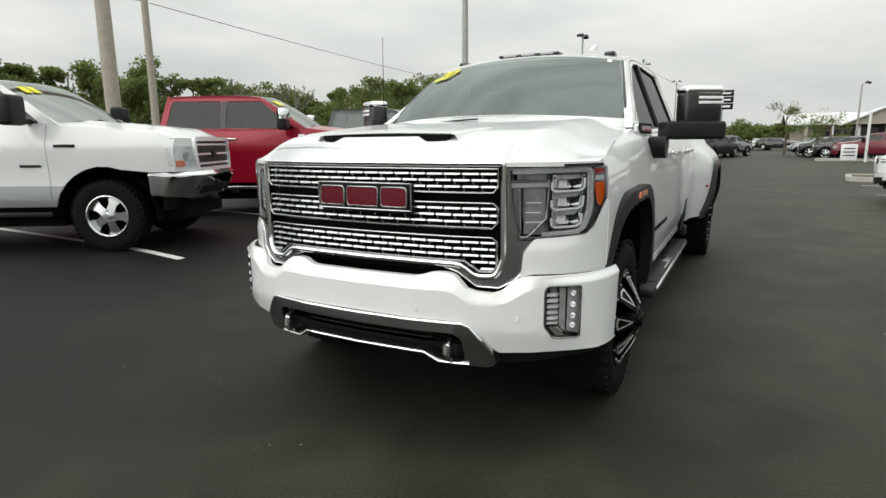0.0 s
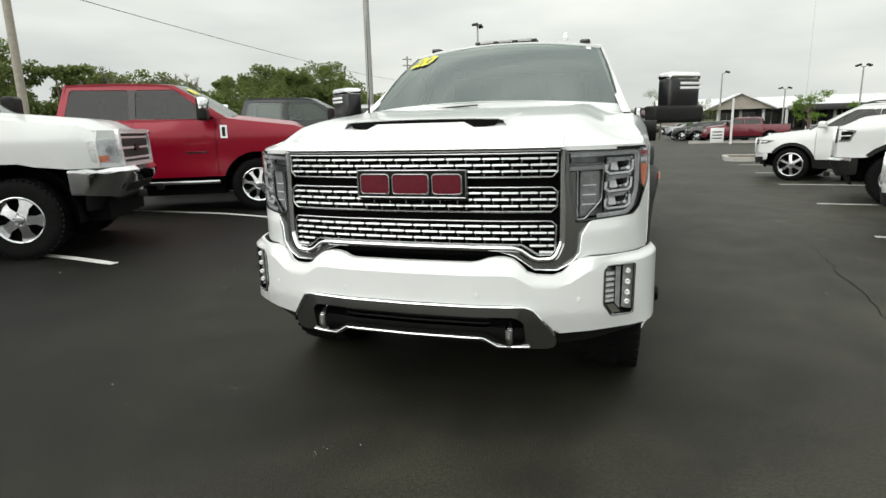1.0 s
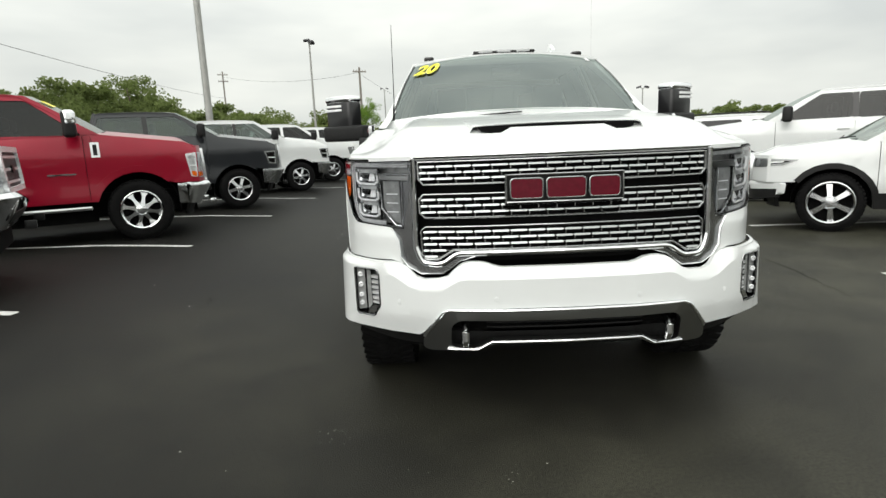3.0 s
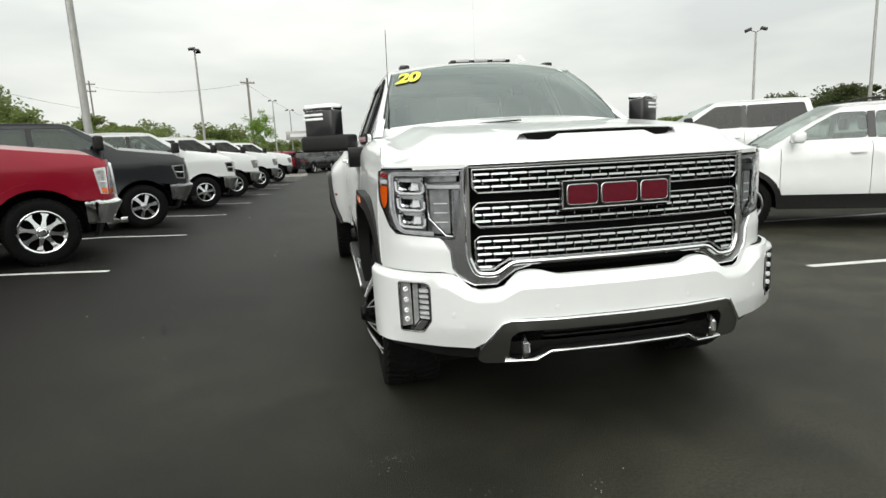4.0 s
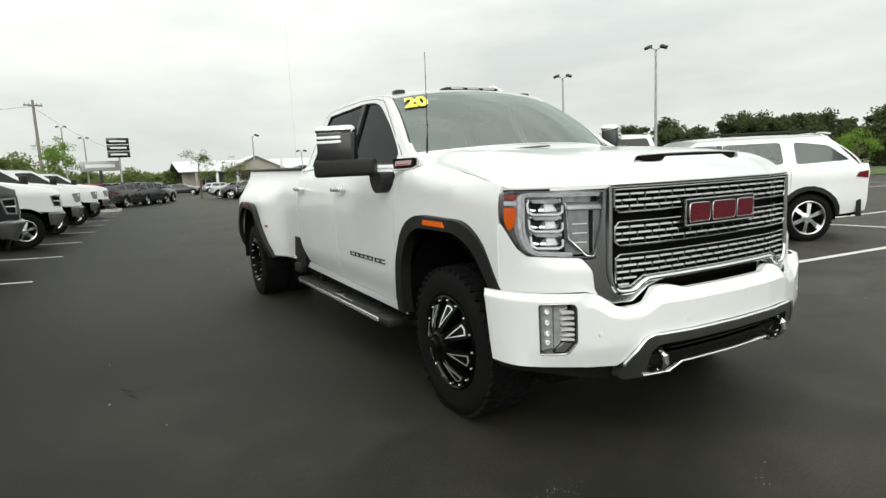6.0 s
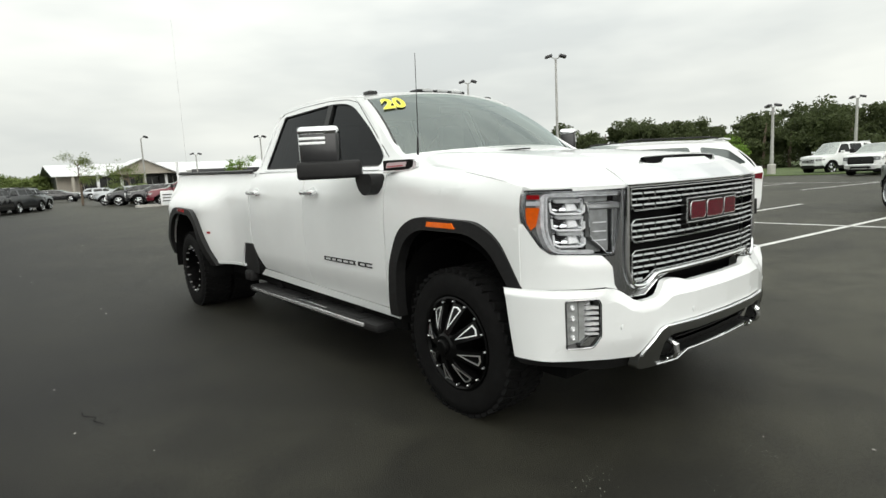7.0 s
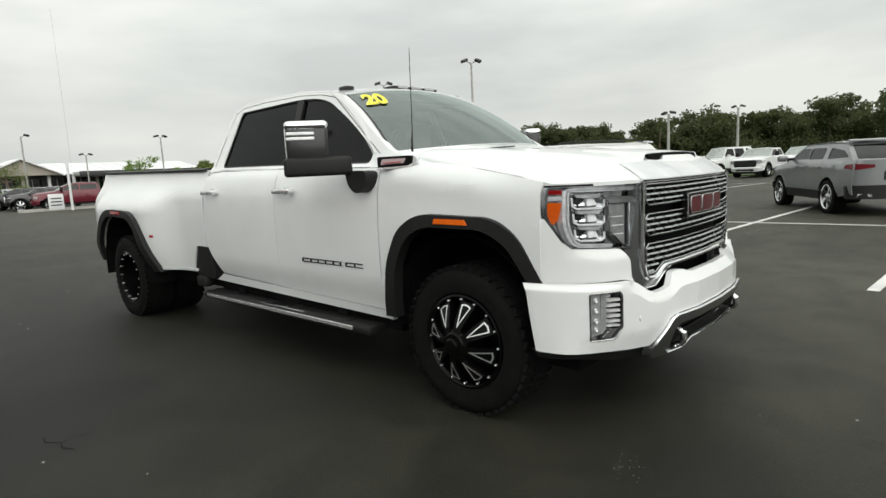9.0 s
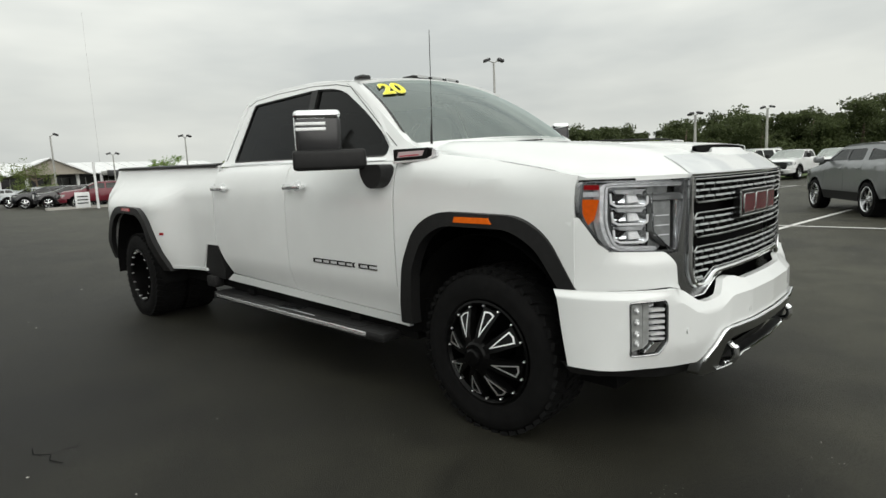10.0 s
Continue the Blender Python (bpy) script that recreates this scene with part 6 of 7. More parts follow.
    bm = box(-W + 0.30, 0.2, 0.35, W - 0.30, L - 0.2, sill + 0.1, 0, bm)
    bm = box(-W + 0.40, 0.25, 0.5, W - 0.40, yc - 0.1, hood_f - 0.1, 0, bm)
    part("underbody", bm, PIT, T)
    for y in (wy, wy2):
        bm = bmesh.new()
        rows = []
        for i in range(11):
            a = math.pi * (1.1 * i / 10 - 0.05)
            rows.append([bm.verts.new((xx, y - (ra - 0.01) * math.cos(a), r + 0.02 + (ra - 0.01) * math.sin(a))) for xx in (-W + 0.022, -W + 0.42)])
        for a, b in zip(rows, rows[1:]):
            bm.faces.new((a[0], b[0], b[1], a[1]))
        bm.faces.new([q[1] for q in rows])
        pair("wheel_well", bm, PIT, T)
    if not far:
        part("dashboard", box(-W + 0.2, yc + 0.1, 0.95, W - 0.2, yc + 0.45, belt - 0.03, 0.06), SEAT, T)
        for x in (-0.42, 0.42):
            for y in (2.45, 3.35):
                if y + 0.4 < yb:
                    S = empty("seat")
                    S.parent = T
                    part("backrest", box(x - 0.25, y, 0.8, x + 0.25, y + 0.16, belt + 0.12, 0.05), SEAT, S)
                    part("headrest", box(x - 0.13, y + 0.03, belt + 0.14, x + 0.13, y + 0.13, belt + 0.32, 0.04), SEAT, S)
    if sticker:
        for k in range(2):
            u0 = 0.09 + 0.085 * k
            part("year_sticker", grid(lambda u, v: screen(u0 + 0.07 * u, 0.68 + 0.17 * v, -0.014), 2, 2), YELLOW, T, "yellow sticker bar on the windscreen")
    wheels(T, [(W - 0.13, wy, r), (W - 0.13, wy2, r)], r, 0.27, rim, style)
    return T


LOT = -2.6
NOSE_RIGHT, NOSE_LEFT = 90 + LOT, -90 + LOT
CLEARTINT = glass("lightly_tinted_glass", (0.85, 0.98, 0.93), 0.45, 0.02, 1.9, (0.8, 0.88, 0.85))
def bay(wheel_at, theta, W, wy, near):
    """Nose place and turn of a vehicle heading theta degrees from +x, whose axle wheel on its near side (-1 or 1) stands at wheel_at."""
    t = radians(theta + 90)
    a, b = near * (W - 0.03), wy
    return (wheel_at[0] - (a * math.cos(t) - b * math.sin(t)), wheel_at[1] - (a * math.sin(t) + b * math.cos(t))), theta + 90


# the row of pickups parked at an angle to the aisle
at, turn = bay((-5.2, 1.97), 30, 0.97, 1.0, -1)
vehicle("pickup", at, turn, WHITE, "older lifted white pickup with silver lower band and chrome bumper", group="parked vehicles", L=5.8, W=0.97, wy=1.0, wy2=4.6, r=0.43, rim=0.245, style="wide", sill=0.55, hood_f=1.36, hood_c=1.52, yc=1.52, belt=1.50, zr=2.08, ax=2.25, yr=3.7, yb=3.85, rail=1.50, z=0.10,
        bumper=CHROME, lower=SILVER, grille_box=(0.60, 0.97, 1.33), lip=None, wrap=(0.23, 0.25), lamp=((0.66, 1.0), (0.92, 1.0), (0.92, 1.25), (0.66, 1.27)), sticker=1, seam=(1.62, 2.85), b0=0.60, arch=0.165, badges=((1.28, 1.25, 0.24, 0.035, PLASTIC), (1.70, 1.02, 0.24, 0.03, PLASTIC)), big=1.25)
at, turn = bay((-4.98, 5.93), 30, 1.02, 1.0, -1)
vehicle("pickup", at, turn, RED, "red crew cab pickup with chrome bumper, mirrors and wheels", group="parked vehicles", L=6.3, W=1.02, wy=1.0, wy2=5.0, r=0.435, rim=0.275, style="chrome", sill=0.60, hood_f=1.35, hood_c=1.54, lip=(0.085, 0.020), wrap=(0.27, 0.33), yc=1.45, belt=1.50, zr=2.13, ax=2.22, yr=3.85, yb=3.98, rail=1.54, z=0.10,
        bumper=CHROME, grille_box=(0.60, 0.82, 1.26), lamp=((0.62, 0.84), (0.92, 0.86), (0.92, 1.24), (0.62, 1.24)), mirror="chrome", sticker=1, seam=(1.62, 2.86), b0=0.42, arch=0.13, badges=((1.43, 1.22, 0.11, 0.21, CHROME), (1.75, 0.99, 0.34, 0.022, CHROME)), big=1.3)
at, turn = bay((-4.85, 9.83), 26, 1.02, 0.98, -1)
vehicle("pickup", at, turn, SLATE, "dark grey crew cab pickup with chrome bumper", group="parked vehicles", L=6.0, W=1.02, wy=0.98, wy2=4.75, r=0.415, rim=0.25, style="six", sill=0.56, hood_f=1.34, hood_c=1.53, yc=1.36, belt=1.52, zr=2.07, ax=2.08, yr=3.55, yb=3.70, rail=1.52, z=0.11,
        bumper=DARKCHROME, grille_box=(0.55, 0.84, 1.26), lamp=((0.58, 0.90), (0.92, 0.90), (0.92, 1.20), (0.58, 1.22)), seam=(1.56, 2.66), glassm=CLEARTINT, b0=0.44, arch=0.11, amber=False)
ram = dict(group="parked vehicles", L=6.0, W=1.02, wy=1.0, wy2=4.75, r=0.41, rim=0.24, style="six", sill=0.54, hood_f=1.30, hood_c=1.50, yc=1.40, belt=1.48, zr=2.06, ax=2.15, yr=3.7, yb=3.85, rail=1.50, bumper=DARKCHROME, grille_box=(0.55, 0.82, 1.22), lamp=((0.58, 0.90), (0.92, 0.90), (0.92, 1.20), (0.58, 1.20)), seam=(1.58, 2.70), z=0.10, arch=0.11, amber=False)
at, turn = bay((-4.57, 14.2), 28, 1.02, 1.0, -1)
vehicle("pickup", at, turn, WHITE, "white crew cab pickup with chrome bumper", glassm=CLEARTINT, **ram)
at, turn = bay((-4.39, 18.4), 28, 1.02, 1.0, -1)
far_pick = vehicle("pickup", at, turn, WHITE, "white pickup in a row of parked trucks", far=True, **ram)
for w in ((-4.09, 23.0), (-3.84, 29.0)):
    at, turn = bay(w, 28, 1.02, 1.0, -1)
    copy_thing(far_pick, pose(at[0], at[1], 0.10, 0, 0, turn))
suv = dict(group="parked vehicles", L=4.92, W=0.955, wy=0.95, wy2=3.84, r=0.375, rim=0.265, style="six", sill=0.40, hood_f=1.00, hood_c=1.13, yc=1.28, belt=1.20, zr=1.72, ax=2.16, yr=4.22, yb=4.68, grille_box=(0.50, 0.66, 0.95), lamp=((0.56, 0.82), (0.92, 0.84), (0.92, 0.95), (0.58, 0.95)),
           mirror="body", seam=(1.42, 2.48), boards=False, rails=1, flare=0.006)
at, turn = bay((4.45, 4.75), 150.5, 0.955, 0.95, 1)
vehicle("suv", at, turn, WHITE, "white mid-size SUV with black lower cladding and roof rails", "suv", glassm=CLEARTINT, **suv)
hd = dict(group="parked vehicles", L=6.2, W=1.03, wy=1.02, wy2=5.0, r=0.42, rim=0.235, style="steel", sill=0.55, hood_f=1.28, hood_c=1.46, yc=1.50, belt=1.44, zr=2.02, ax=2.30, yr=3.9, yb=4.05, rail=1.48, bumper=PLASTIC, chrome_strip=True, amber=False, grille_box=(0.62, 0.78, 1.22), lamp=((0.64, 0.98), (0.92, 1.0), (0.92, 1.22), (0.64, 1.24)), seam=(1.62, 2.8), flare=0.015, arch=0.11)
at, turn = bay((5.05, 8.3), 150, 1.03, 1.02, 1)
vehicle("pickup", at, turn, WHITE, "white heavy-duty pickup with black arch flares and steel wheels", **hd)
at, turn = bay((4.65, 12.85), 150, 0.955, 0.95, 1)
suv_b = vehicle("suv", at, turn, WHITE, "white SUV with dark windows beside the aisle", "suv", **dict(suv, style="star"))
# the silver crossover and the vehicles along the tree line
cross = dict(suv, L=4.65, W=0.94, wy2=3.65, wy=0.92, zr=1.58, yr=4.10, yb=4.50, r=0.37, belt=1.16, hood_c=1.12, flare=0.0, trim=PLASTIC, rails=0)
at, turn = bay((11.77, 1.1), 31, 0.94, 3.65, 1)
vehicle("suv", at, turn, STEELGREY, "silver grey crossover with dark rear window and red tail lamps", "suv", tail=True, **cross)
far_hd = vehicle("pickup", (34.6, 8.6), -97, WHITE, "white pickup with dark grille before the trees", far=True, **dict(hd, grille="dark", bumper=None, chrome_strip=False, style="five", zr=1.76, belt=1.26, hood_f=1.08, hood_c=1.22, rail=1.28, grille_box=(0.60, 0.66, 1.0), lamp=((0.64, 0.82), (0.92, 0.84), (0.92, 1.02), (0.64, 1.04)), L=5.6, wy2=4.4, yb=3.7, yr=3.5, W=0.97, r=0.38, sill=0.48, b0=0.36))
copy_thing(far_hd, pose(38.6, 6.9, 0, 0, 0, -95))
vehicle("suv", (39.8, 12.9), -116, WHITE, "white van-like SUV before the trees", "suv", far=True, **dict(suv, zr=2.0, belt=1.3, hood_f=1.1, hood_c=1.2, ax=1.9, rails=0))


# ---- the lot ----
for k, (xe, y) in enumerate(((-4.20, 2.16), (-4.05, 5.33), (-3.86, 8.58), (-3.74, 12.1), (-3.58, 15.5), (-3.41, 19.3), (-3.25, 22.9), (-3.10, 26.4), (-2.95, 30.0), (-2.80, 33.5))):
    stripe(xe, y, xe - 5.7, y + 0.26)
stripe(3.45, 2.49, 13.6, 1.66)
for x0, y0, x1 in ((3.45, -0.50, 9.4), (3.80, 5.43, 9.3), (4.05, 8.53, 9.5), (4.24, 11.9, 9.7), (4.40, 15.2, 9.8), (4.55, 18.6, 10.0), (9.5, 4.95, 14.6), (9.6, 8.2, 14.8), (9.4, -1.2, 14.4), (21.3, 6.9, 27.0), (21.6, 10.2, 27.2), (21.0, 3.6, 26.8)):
    stripe(x0, y0, x1, y0 - (x1 - x0) * (0.19 if x0 > 20 else 0.08))
stripe(9.40, -9.0, 9.62, 22.0)
stripe(26.9, -6.0, 27.6, 22.0)


def kerb_island(name, pts, label, fillmat=SOIL):
    """A raised island: a concrete kerb with a planted or paved bed."""
    T = empty(name, label=label, category="kerb island", kind="structure")
    bm = sheet_from(round_poly(pts, 0.5, 6), lambda x, y: Vector((x, y, 0.15)), (0, 0, -0.16), holes=[inset(round_poly(pts, 0.5, 6), 0.16)])
    part("kerb", bm, CONCRETE, T)
    part("bed", sheet_from(inset(round_poly(pts, 0.5, 6), 0.16), lambda x, y: Vector((x, y, 0.12)), (0, 0, -0.1)), fillmat, T)


kerb_island("kerb_island", [(4.4, 20.4), (10.2, 19.9), (10.3, 22.2), (4.6, 22.7)], "pale concrete kerb island at the end of a bay")
kerb_island("kerb_island", [(5.2, 41.2), (40, 38.5), (40, 40.2), (5.3, 42.6)], "long concrete kerb before the far cars")
kerb_island("kerb_island", [(-9.5, 36.6), (-2.7, 36.3), (-2.6, 38.4), (-9.4, 38.8)], "concrete kerb island at the end of the truck row")
bm = grid(lambda u, v: (-11.8 - 90 * u, -40 + 130 * v, 0.10), 2, 2, (0, 0, -0.08))
thing("grass_verge", bm, GRASS, "grass verge behind the parked trucks", "grass", kind="structure")
bm = grid(lambda u, v: (46 + 70 * u - 14 * v, -60 + 120 * v, 0.06), 2, 2, (0, 0, -0.05))
thing("grass_verge", bm, GRASS, "grass strip below the trees", "grass", kind="structure")

# scattered bits of grit and pale specks on the asphalt
rng = random.Random(7)
bm = bmesh.new()
for i in range(130):
    x, y = rng.uniform(-6, 7), rng.uniform(-3, 16)
    if abs(x) < 1.2 and 0 < y < 6.6:
        continue
    s = rng.uniform(0.004, 0.010) * (1 + 0.06 * max(0, y))
    c = Vector((x, y, rise(x) + 0.003))
    a = rng.uniform(0, 6.28)
    q = [bm.verts.new(c + Vector((s * rng.uniform(0.5, 1.2) * math.cos(a + k * 1.57), s * rng.uniform(0.5, 1.2) * math.sin(a + k * 1.57), 0))) for k in range(4)]
    t = bm.verts.new(c + Vector((0, 0, s * 0.5)))
    for k in range(4):
        bm.faces.new((q[k], q[(k + 1) % 4], t))
# scuffed patches where small pale stones lie closer together
for cx, cy, spread, count in ((-1.08, 0.0, 0.05, 34), (-0.75, -0.40, 0.04, 10), (-0.32, -0.42, 0.05, 14), (-1.40, 1.30, 0.05, 6)):
    for i in range(count):
        s_ = rng.uniform(0.0012, 0.0028)
        c = Vector((rng.gauss(cx, spread * 1.5), rng.gauss(cy, spread), 0.002))
        c.z += rise(c.x)
        q = [bm.verts.new(c + Vector((s_ * rng.uniform(0.6, 1.3) * math.cos(k * 1.57), s_ * rng.uniform(0.6, 1.3) * math.sin(k * 1.57), 0))) for k in range(4)]
        t = bm.verts.new(c + Vector((0, 0, s_ * 0.6)))
        for k in range(4):
            bm.faces.new((q[k], q[(k + 1) % 4], t))
thing("grit", bm, CONCRETE, "scattered pale grit on the asphalt", "grit", kind="stuff")


# a thin crack wandering over the asphalt
rng = random.Random(12)
pts = []
for i in range(25):
    t = i / 24
    pts.append(Vector((2.95 - 0.28 * t + rng.gauss(0, 0.018), 4.6 - 2.9 * t, 0.004)))
bm = bmesh.new()
rows = [[bm.verts.new(p + Vector((s * (0.0015 + 0.0035 * math.sin(math.pi * k / 24) * rng.uniform(0.5, 1)), 0, 0))) for s in (-1, 1)] for k, p in enumerate(pts)]
for a, b in zip(rows, rows[1:]):
    bm.faces.new((a[0], a[1], b[1], b[0]))
thing("crack", bm, CRACK, "thin dark crack in the asphalt", "crack", kind="structure")
# a short forked crack beside the truck
bm = bmesh.new()
for bends in (((-2.62, 2.30), (-2.66, 2.38), (-2.64, 2.45), (-2.70, 2.52), (-2.69, 2.60)), ((-2.64, 2.45), (-2.57, 2.47), (-2.52, 2.45), (-2.47, 2.48)), ((-2.53, 2.455), (-2.50, 2.50))):
    rows = [[bm.verts.new((x + q * 0.0028, y + q * 0.002, rise(x) + 0.004)) for q in (-1, 1)] for x, y in bends]
    for a, b in zip(rows, rows[1:]):
        bm.faces.new((a[0], a[1], b[1], b[0]))
thing("crack", bm, CRACK, "short forked crack in the asphalt", "crack", kind="structure")


# ---- poles, lamps and wires ----
def lamp_pole(x, y, h, heads=2, turn=0.0, r=0.09, material=GALV):
    T = empty("street_lamp", pose(x, y, 0), label="tall car park lamp on a grey pole", category="street lamp", group="car park lamps")
    part("base", lathe([(0.26, -0.02), (0.26, 0.70), (0.22, 0.75), (0.1, 0.75)], 20, "Z"), CONCRETE, T)
    part("pole", tube([(0, 0, 0.7), (0, 0, h * 0.5), (0, 0, h)], r, 14, taper=[r, r * 0.82, r * 0.6]), material, T)
    for k in range(heads):
        a = math.radians(turn) + math.pi * k
        d = Vector((math.cos(a), math.sin(a), 0))
        A = part("arm", tube([(0, 0, h - 0.05), tuple(d * 0.14 + Vector((0, 0, h + 0.03))), tuple(d * 0.26 + Vector((0, 0, h + 0.08)))], 0.03, 8), material, T)
        H = box(-0.20, -0.17, -0.08, 0.20, 0.17, 0.08, 0.04, None, Matrix.Translation(d * 0.42 + Vector((0, 0, h + 0.12))) @ Matrix.Rotation(a, 4, "Z") @ pose(0, 0, 0, 0, 18, 0))
        part("lamp_head", H, LAMPHEAD, T)
    return T


lamp_pole(-8.86, 37.4, 8.1, 2, 80)
lamp_pole(24.2, 21.0, 7.6, 2, -35)
lamp_pole(24.6, 29.2, 7.4, 2, -35)
lamp_pole(40.0, 15.2, 4.6, 2, 65, 0.13)
lamp_pole(54.8, 14.4, 5.7, 2, 75, 0.15)
lamp_pole(19.4, 54.4, 5.6, 2, 10)
lamp_pole(9.3, 57.4, 5.8, 1, 0)
lamp_pole(-8.4, 87.0, 9.4, 2, 0, 0.12)
lamp_pole(-6.1, 87.6, 8.0, 2, 0, 0.12)
lamp_pole(16.5, 66.0, 4.6, 2, 0)


def round_pole(name, x, y, h, r, material, label, arms=0, lean=0.0):
    T = empty(name, pose(x, y, 0), label=label, category="utility pole")
    part("shaft", tube([(0, 0, -0.1), (lean * 0.5, 0, h * 0.5), (lean, 0, h)], r, 16, taper=[r, r * 0.85, r * 0.7]), material, T)
    for k in range(arms):
        part("crossarm", box(-0.7, -0.05, h - 0.5 - 0.9 * k, 0.7, 0.05, h - 0.38 - 0.9 * k, 0.01, None, pose(0, 0, 0, 0, 0, 25)), POLEWOOD, T)
        for s in (-0.6, -0.3, 0.3, 0.6):
            part("insulator", lathe([(0.03, 0), (0.05, 0.05), (0.03, 0.13), (0.01, 0.15)], 8, "Z", None), CONCRETE, T, m=pose(0, 0, 0, 0, 0, 25) @ Matrix.Translation((s, 0, h - 0.38 - 0.9 * k)))
    return T


round_pole("concrete_pole", -10.35, 5.5, 12.5, 0.16, POLECONC, "thick pale concrete pole behind the trucks")
round_pole("utility_pole", -18.7, 12.5, 12.5, 0.15, POLECONC, "weathered utility pole behind the trucks", 1)
round_pole("concrete_pole", -9.9, 21.6, 13.5, 0.15, GALV, "tall grey lamp column behind the truck row")
round_pole("utility_pole", -30.8, 82.1, 12.3, 0.13, POLEWOOD, "distant wooden utility pole with crossarms", 2)
round_pole("utility_pole", -8.2, 57.4, 9.0, 0.14, POLEWOOD, "wooden utility pole with crossarm and transformer", 1)


def wire(a, b, sag, r=0.014, label="black overhead wire between utility poles"):
    a, b = Vector(a), Vector(b)
    pts = [a.lerp(b, t) + Vector((0, 0, -4 * sag * t * (1 - t))) for t in np.linspace(0, 1, 15)]
    thing("overhead_wire", tube(pts, r, 5), WIRE, label, "wire", "overhead wires")


wire((-18.8, 12.4, 6.62), (-30.9, 82.1, 8.65), 0.45, 0.014)
wire((-31.0, -20.0, 8.0), (-18.8, 12.4, 6.62), 0.3, 0.014)
wire((-30.8, 82.1, 11.6), (-8.2, 57.4, 8.5), 0.8, 0.012)
wire((-8.2, 57.4, 8.4), (-2.0, 110, 8.0), 0.8, 0.012)
bm = tube([(0, 0, 0), (0, 0, 64)], 0.035, 6, taper=[0.04, 0.025])
thing("radio_mast", bm, GALV, "thin distant radio mast", "mast", m=pose(63, 240, 0))


# ---- roadside signs ----
def build_signs():
    T = empty("pylon_sign", pose(-2.28, 85.1, 0, 0, 0, 4), label="tall stacked black and white dealer sign", category="sign")
    part("post", tube([(0, 0, 0), (0, 0, 5.4)], 0.12, 10), GALV, T)
    for k in range(3):
        z = 5.35 + 0.86 * k
        P = part("panel", box(-1.3, -0.15, z, 1.3, 0.15, z + 0.80, 0.02), GLOSSBLACK, T)
        part("plain_bar", box(-0.95, -0.165, z + 0.28, 0.95, -0.15, z + 0.5, 0.0), WHITEVINYL, P)
        part("edge_bar", box(-1.3, -0.155, z + 0.80, 1.3, 0.10, z + 0.86, 0.0), WHITEVINYL, P)
    T = empty("board_sign", pose(-4.6, 86.5, 0, 0, 0, 4), label="wide low dealer sign board on one post", category="sign")
    part("post", tube([(0, 0, 0), (0, 0, 3.8)], 0.2, 10), LAMPHEAD, T)
    P = part("board", box(-2.3, -0.15, 3.7, 2.3, 0.15, 5.0, 0.04), GALV, T)
    part("plain_bar", box(-1.7, -0.17, 4.15, 1.7, -0.15, 4.6, 0.0), WHITEVINYL, P)
    # small white notice in front of the far red pickup
    T = empty("notice_board", pose(6.75, 39.6, 0, 0, 0, 8), label="small white notice board on a post", category="sign")
    P = part("panel", box(-0.42, -0.03, 0.1, 0.42, 0.03, 1.05, 0.02), WHITEVINYL, T)
    for k in range(3):
        part("plain_bar", box(-0.30, -0.036, 0.35 + 0.2 * k, 0.30, -0.03, 0.42 + 0.2 * k), PLASTIC, P)
    T = empty("white_post", pose(7.6, 39.7, 0), label="white painted post beside the far cars", category="post")
    part("shaft", tube([(0, 0, 0), (0, 0, 2.9)], 0.075, 10), ROOFWHITE, T)


build_signs()


# ---- showroom ----
def build_showroom():
    T = empty("showroom", pose(0, 105, 0), label="long low showroom with white metal roof and gables", category="building")
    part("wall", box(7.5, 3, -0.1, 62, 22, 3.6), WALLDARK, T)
    part("end_wall", box(7.0, 2.0, -0.1, 10.0, 3.2, 3.7), WALLTAN, T)

    part("roof", grid(lambda u, v: (6.2 + 42 * u, 24 * v, 3.65 + 2.1 * (1 - abs(2 * v - 1))), 6, 2, (0, 0, -0.15)), ROOFWHITE, T)
    for i in range(22):
        x = 7 + 1.9 * i
        part("roof_seam", tube([(x, 0.0, 3.67), (x, 11.9, 5.77)], 0.04, 4), ROOFWHITE, T)
    for x0, w in ((18.8, 5.0),):
        o = [(x0 - w, 3.5), (x0 + w, 3.5), (x0, 5.9)]
        part("gable", sheet_from(o, lambda x, z: Vector((x, -1.2, z)), (0, 3, 0)), WALLTAN, T)
        for s in (-1, 1):
            part("gable_roof", grid(lambda u, v: (x0 + s * (w + 0.5) * u, -1.8 + 9 * v, 6.1 - 2.6 * u), 1, 1, (0, 0, -0.18)), ROOFWHITE, T)
    part("flat_roof", box(26, -3.5, 3.2, 63, 23, 3.85, 0.05), GALV, T)
    part("fascia", box(25.8, -3.75, 3.0, 63.2, -3.5, 3.9, 0.02), LAMPHEAD, T)
    for i in range(16):
        x = 9.0 + 3.4 * i
        part("column", box(x - 0.2, 0.2, 0, x + 0.2, 0.6, 3.6, 0.02), ROOFWHITE if i % 3 else WALLTAN, T)
        W_ = part("window", box(x + 0.5, 2.85, 0.3, x + 2.9, 2.98, 3.0), GLOSSBLACK, T)
        part("window_frame", box(x + 1.66, 2.8, 0.3, x + 1.74, 2.86, 3.0), GALV, W_)


build_showroom()

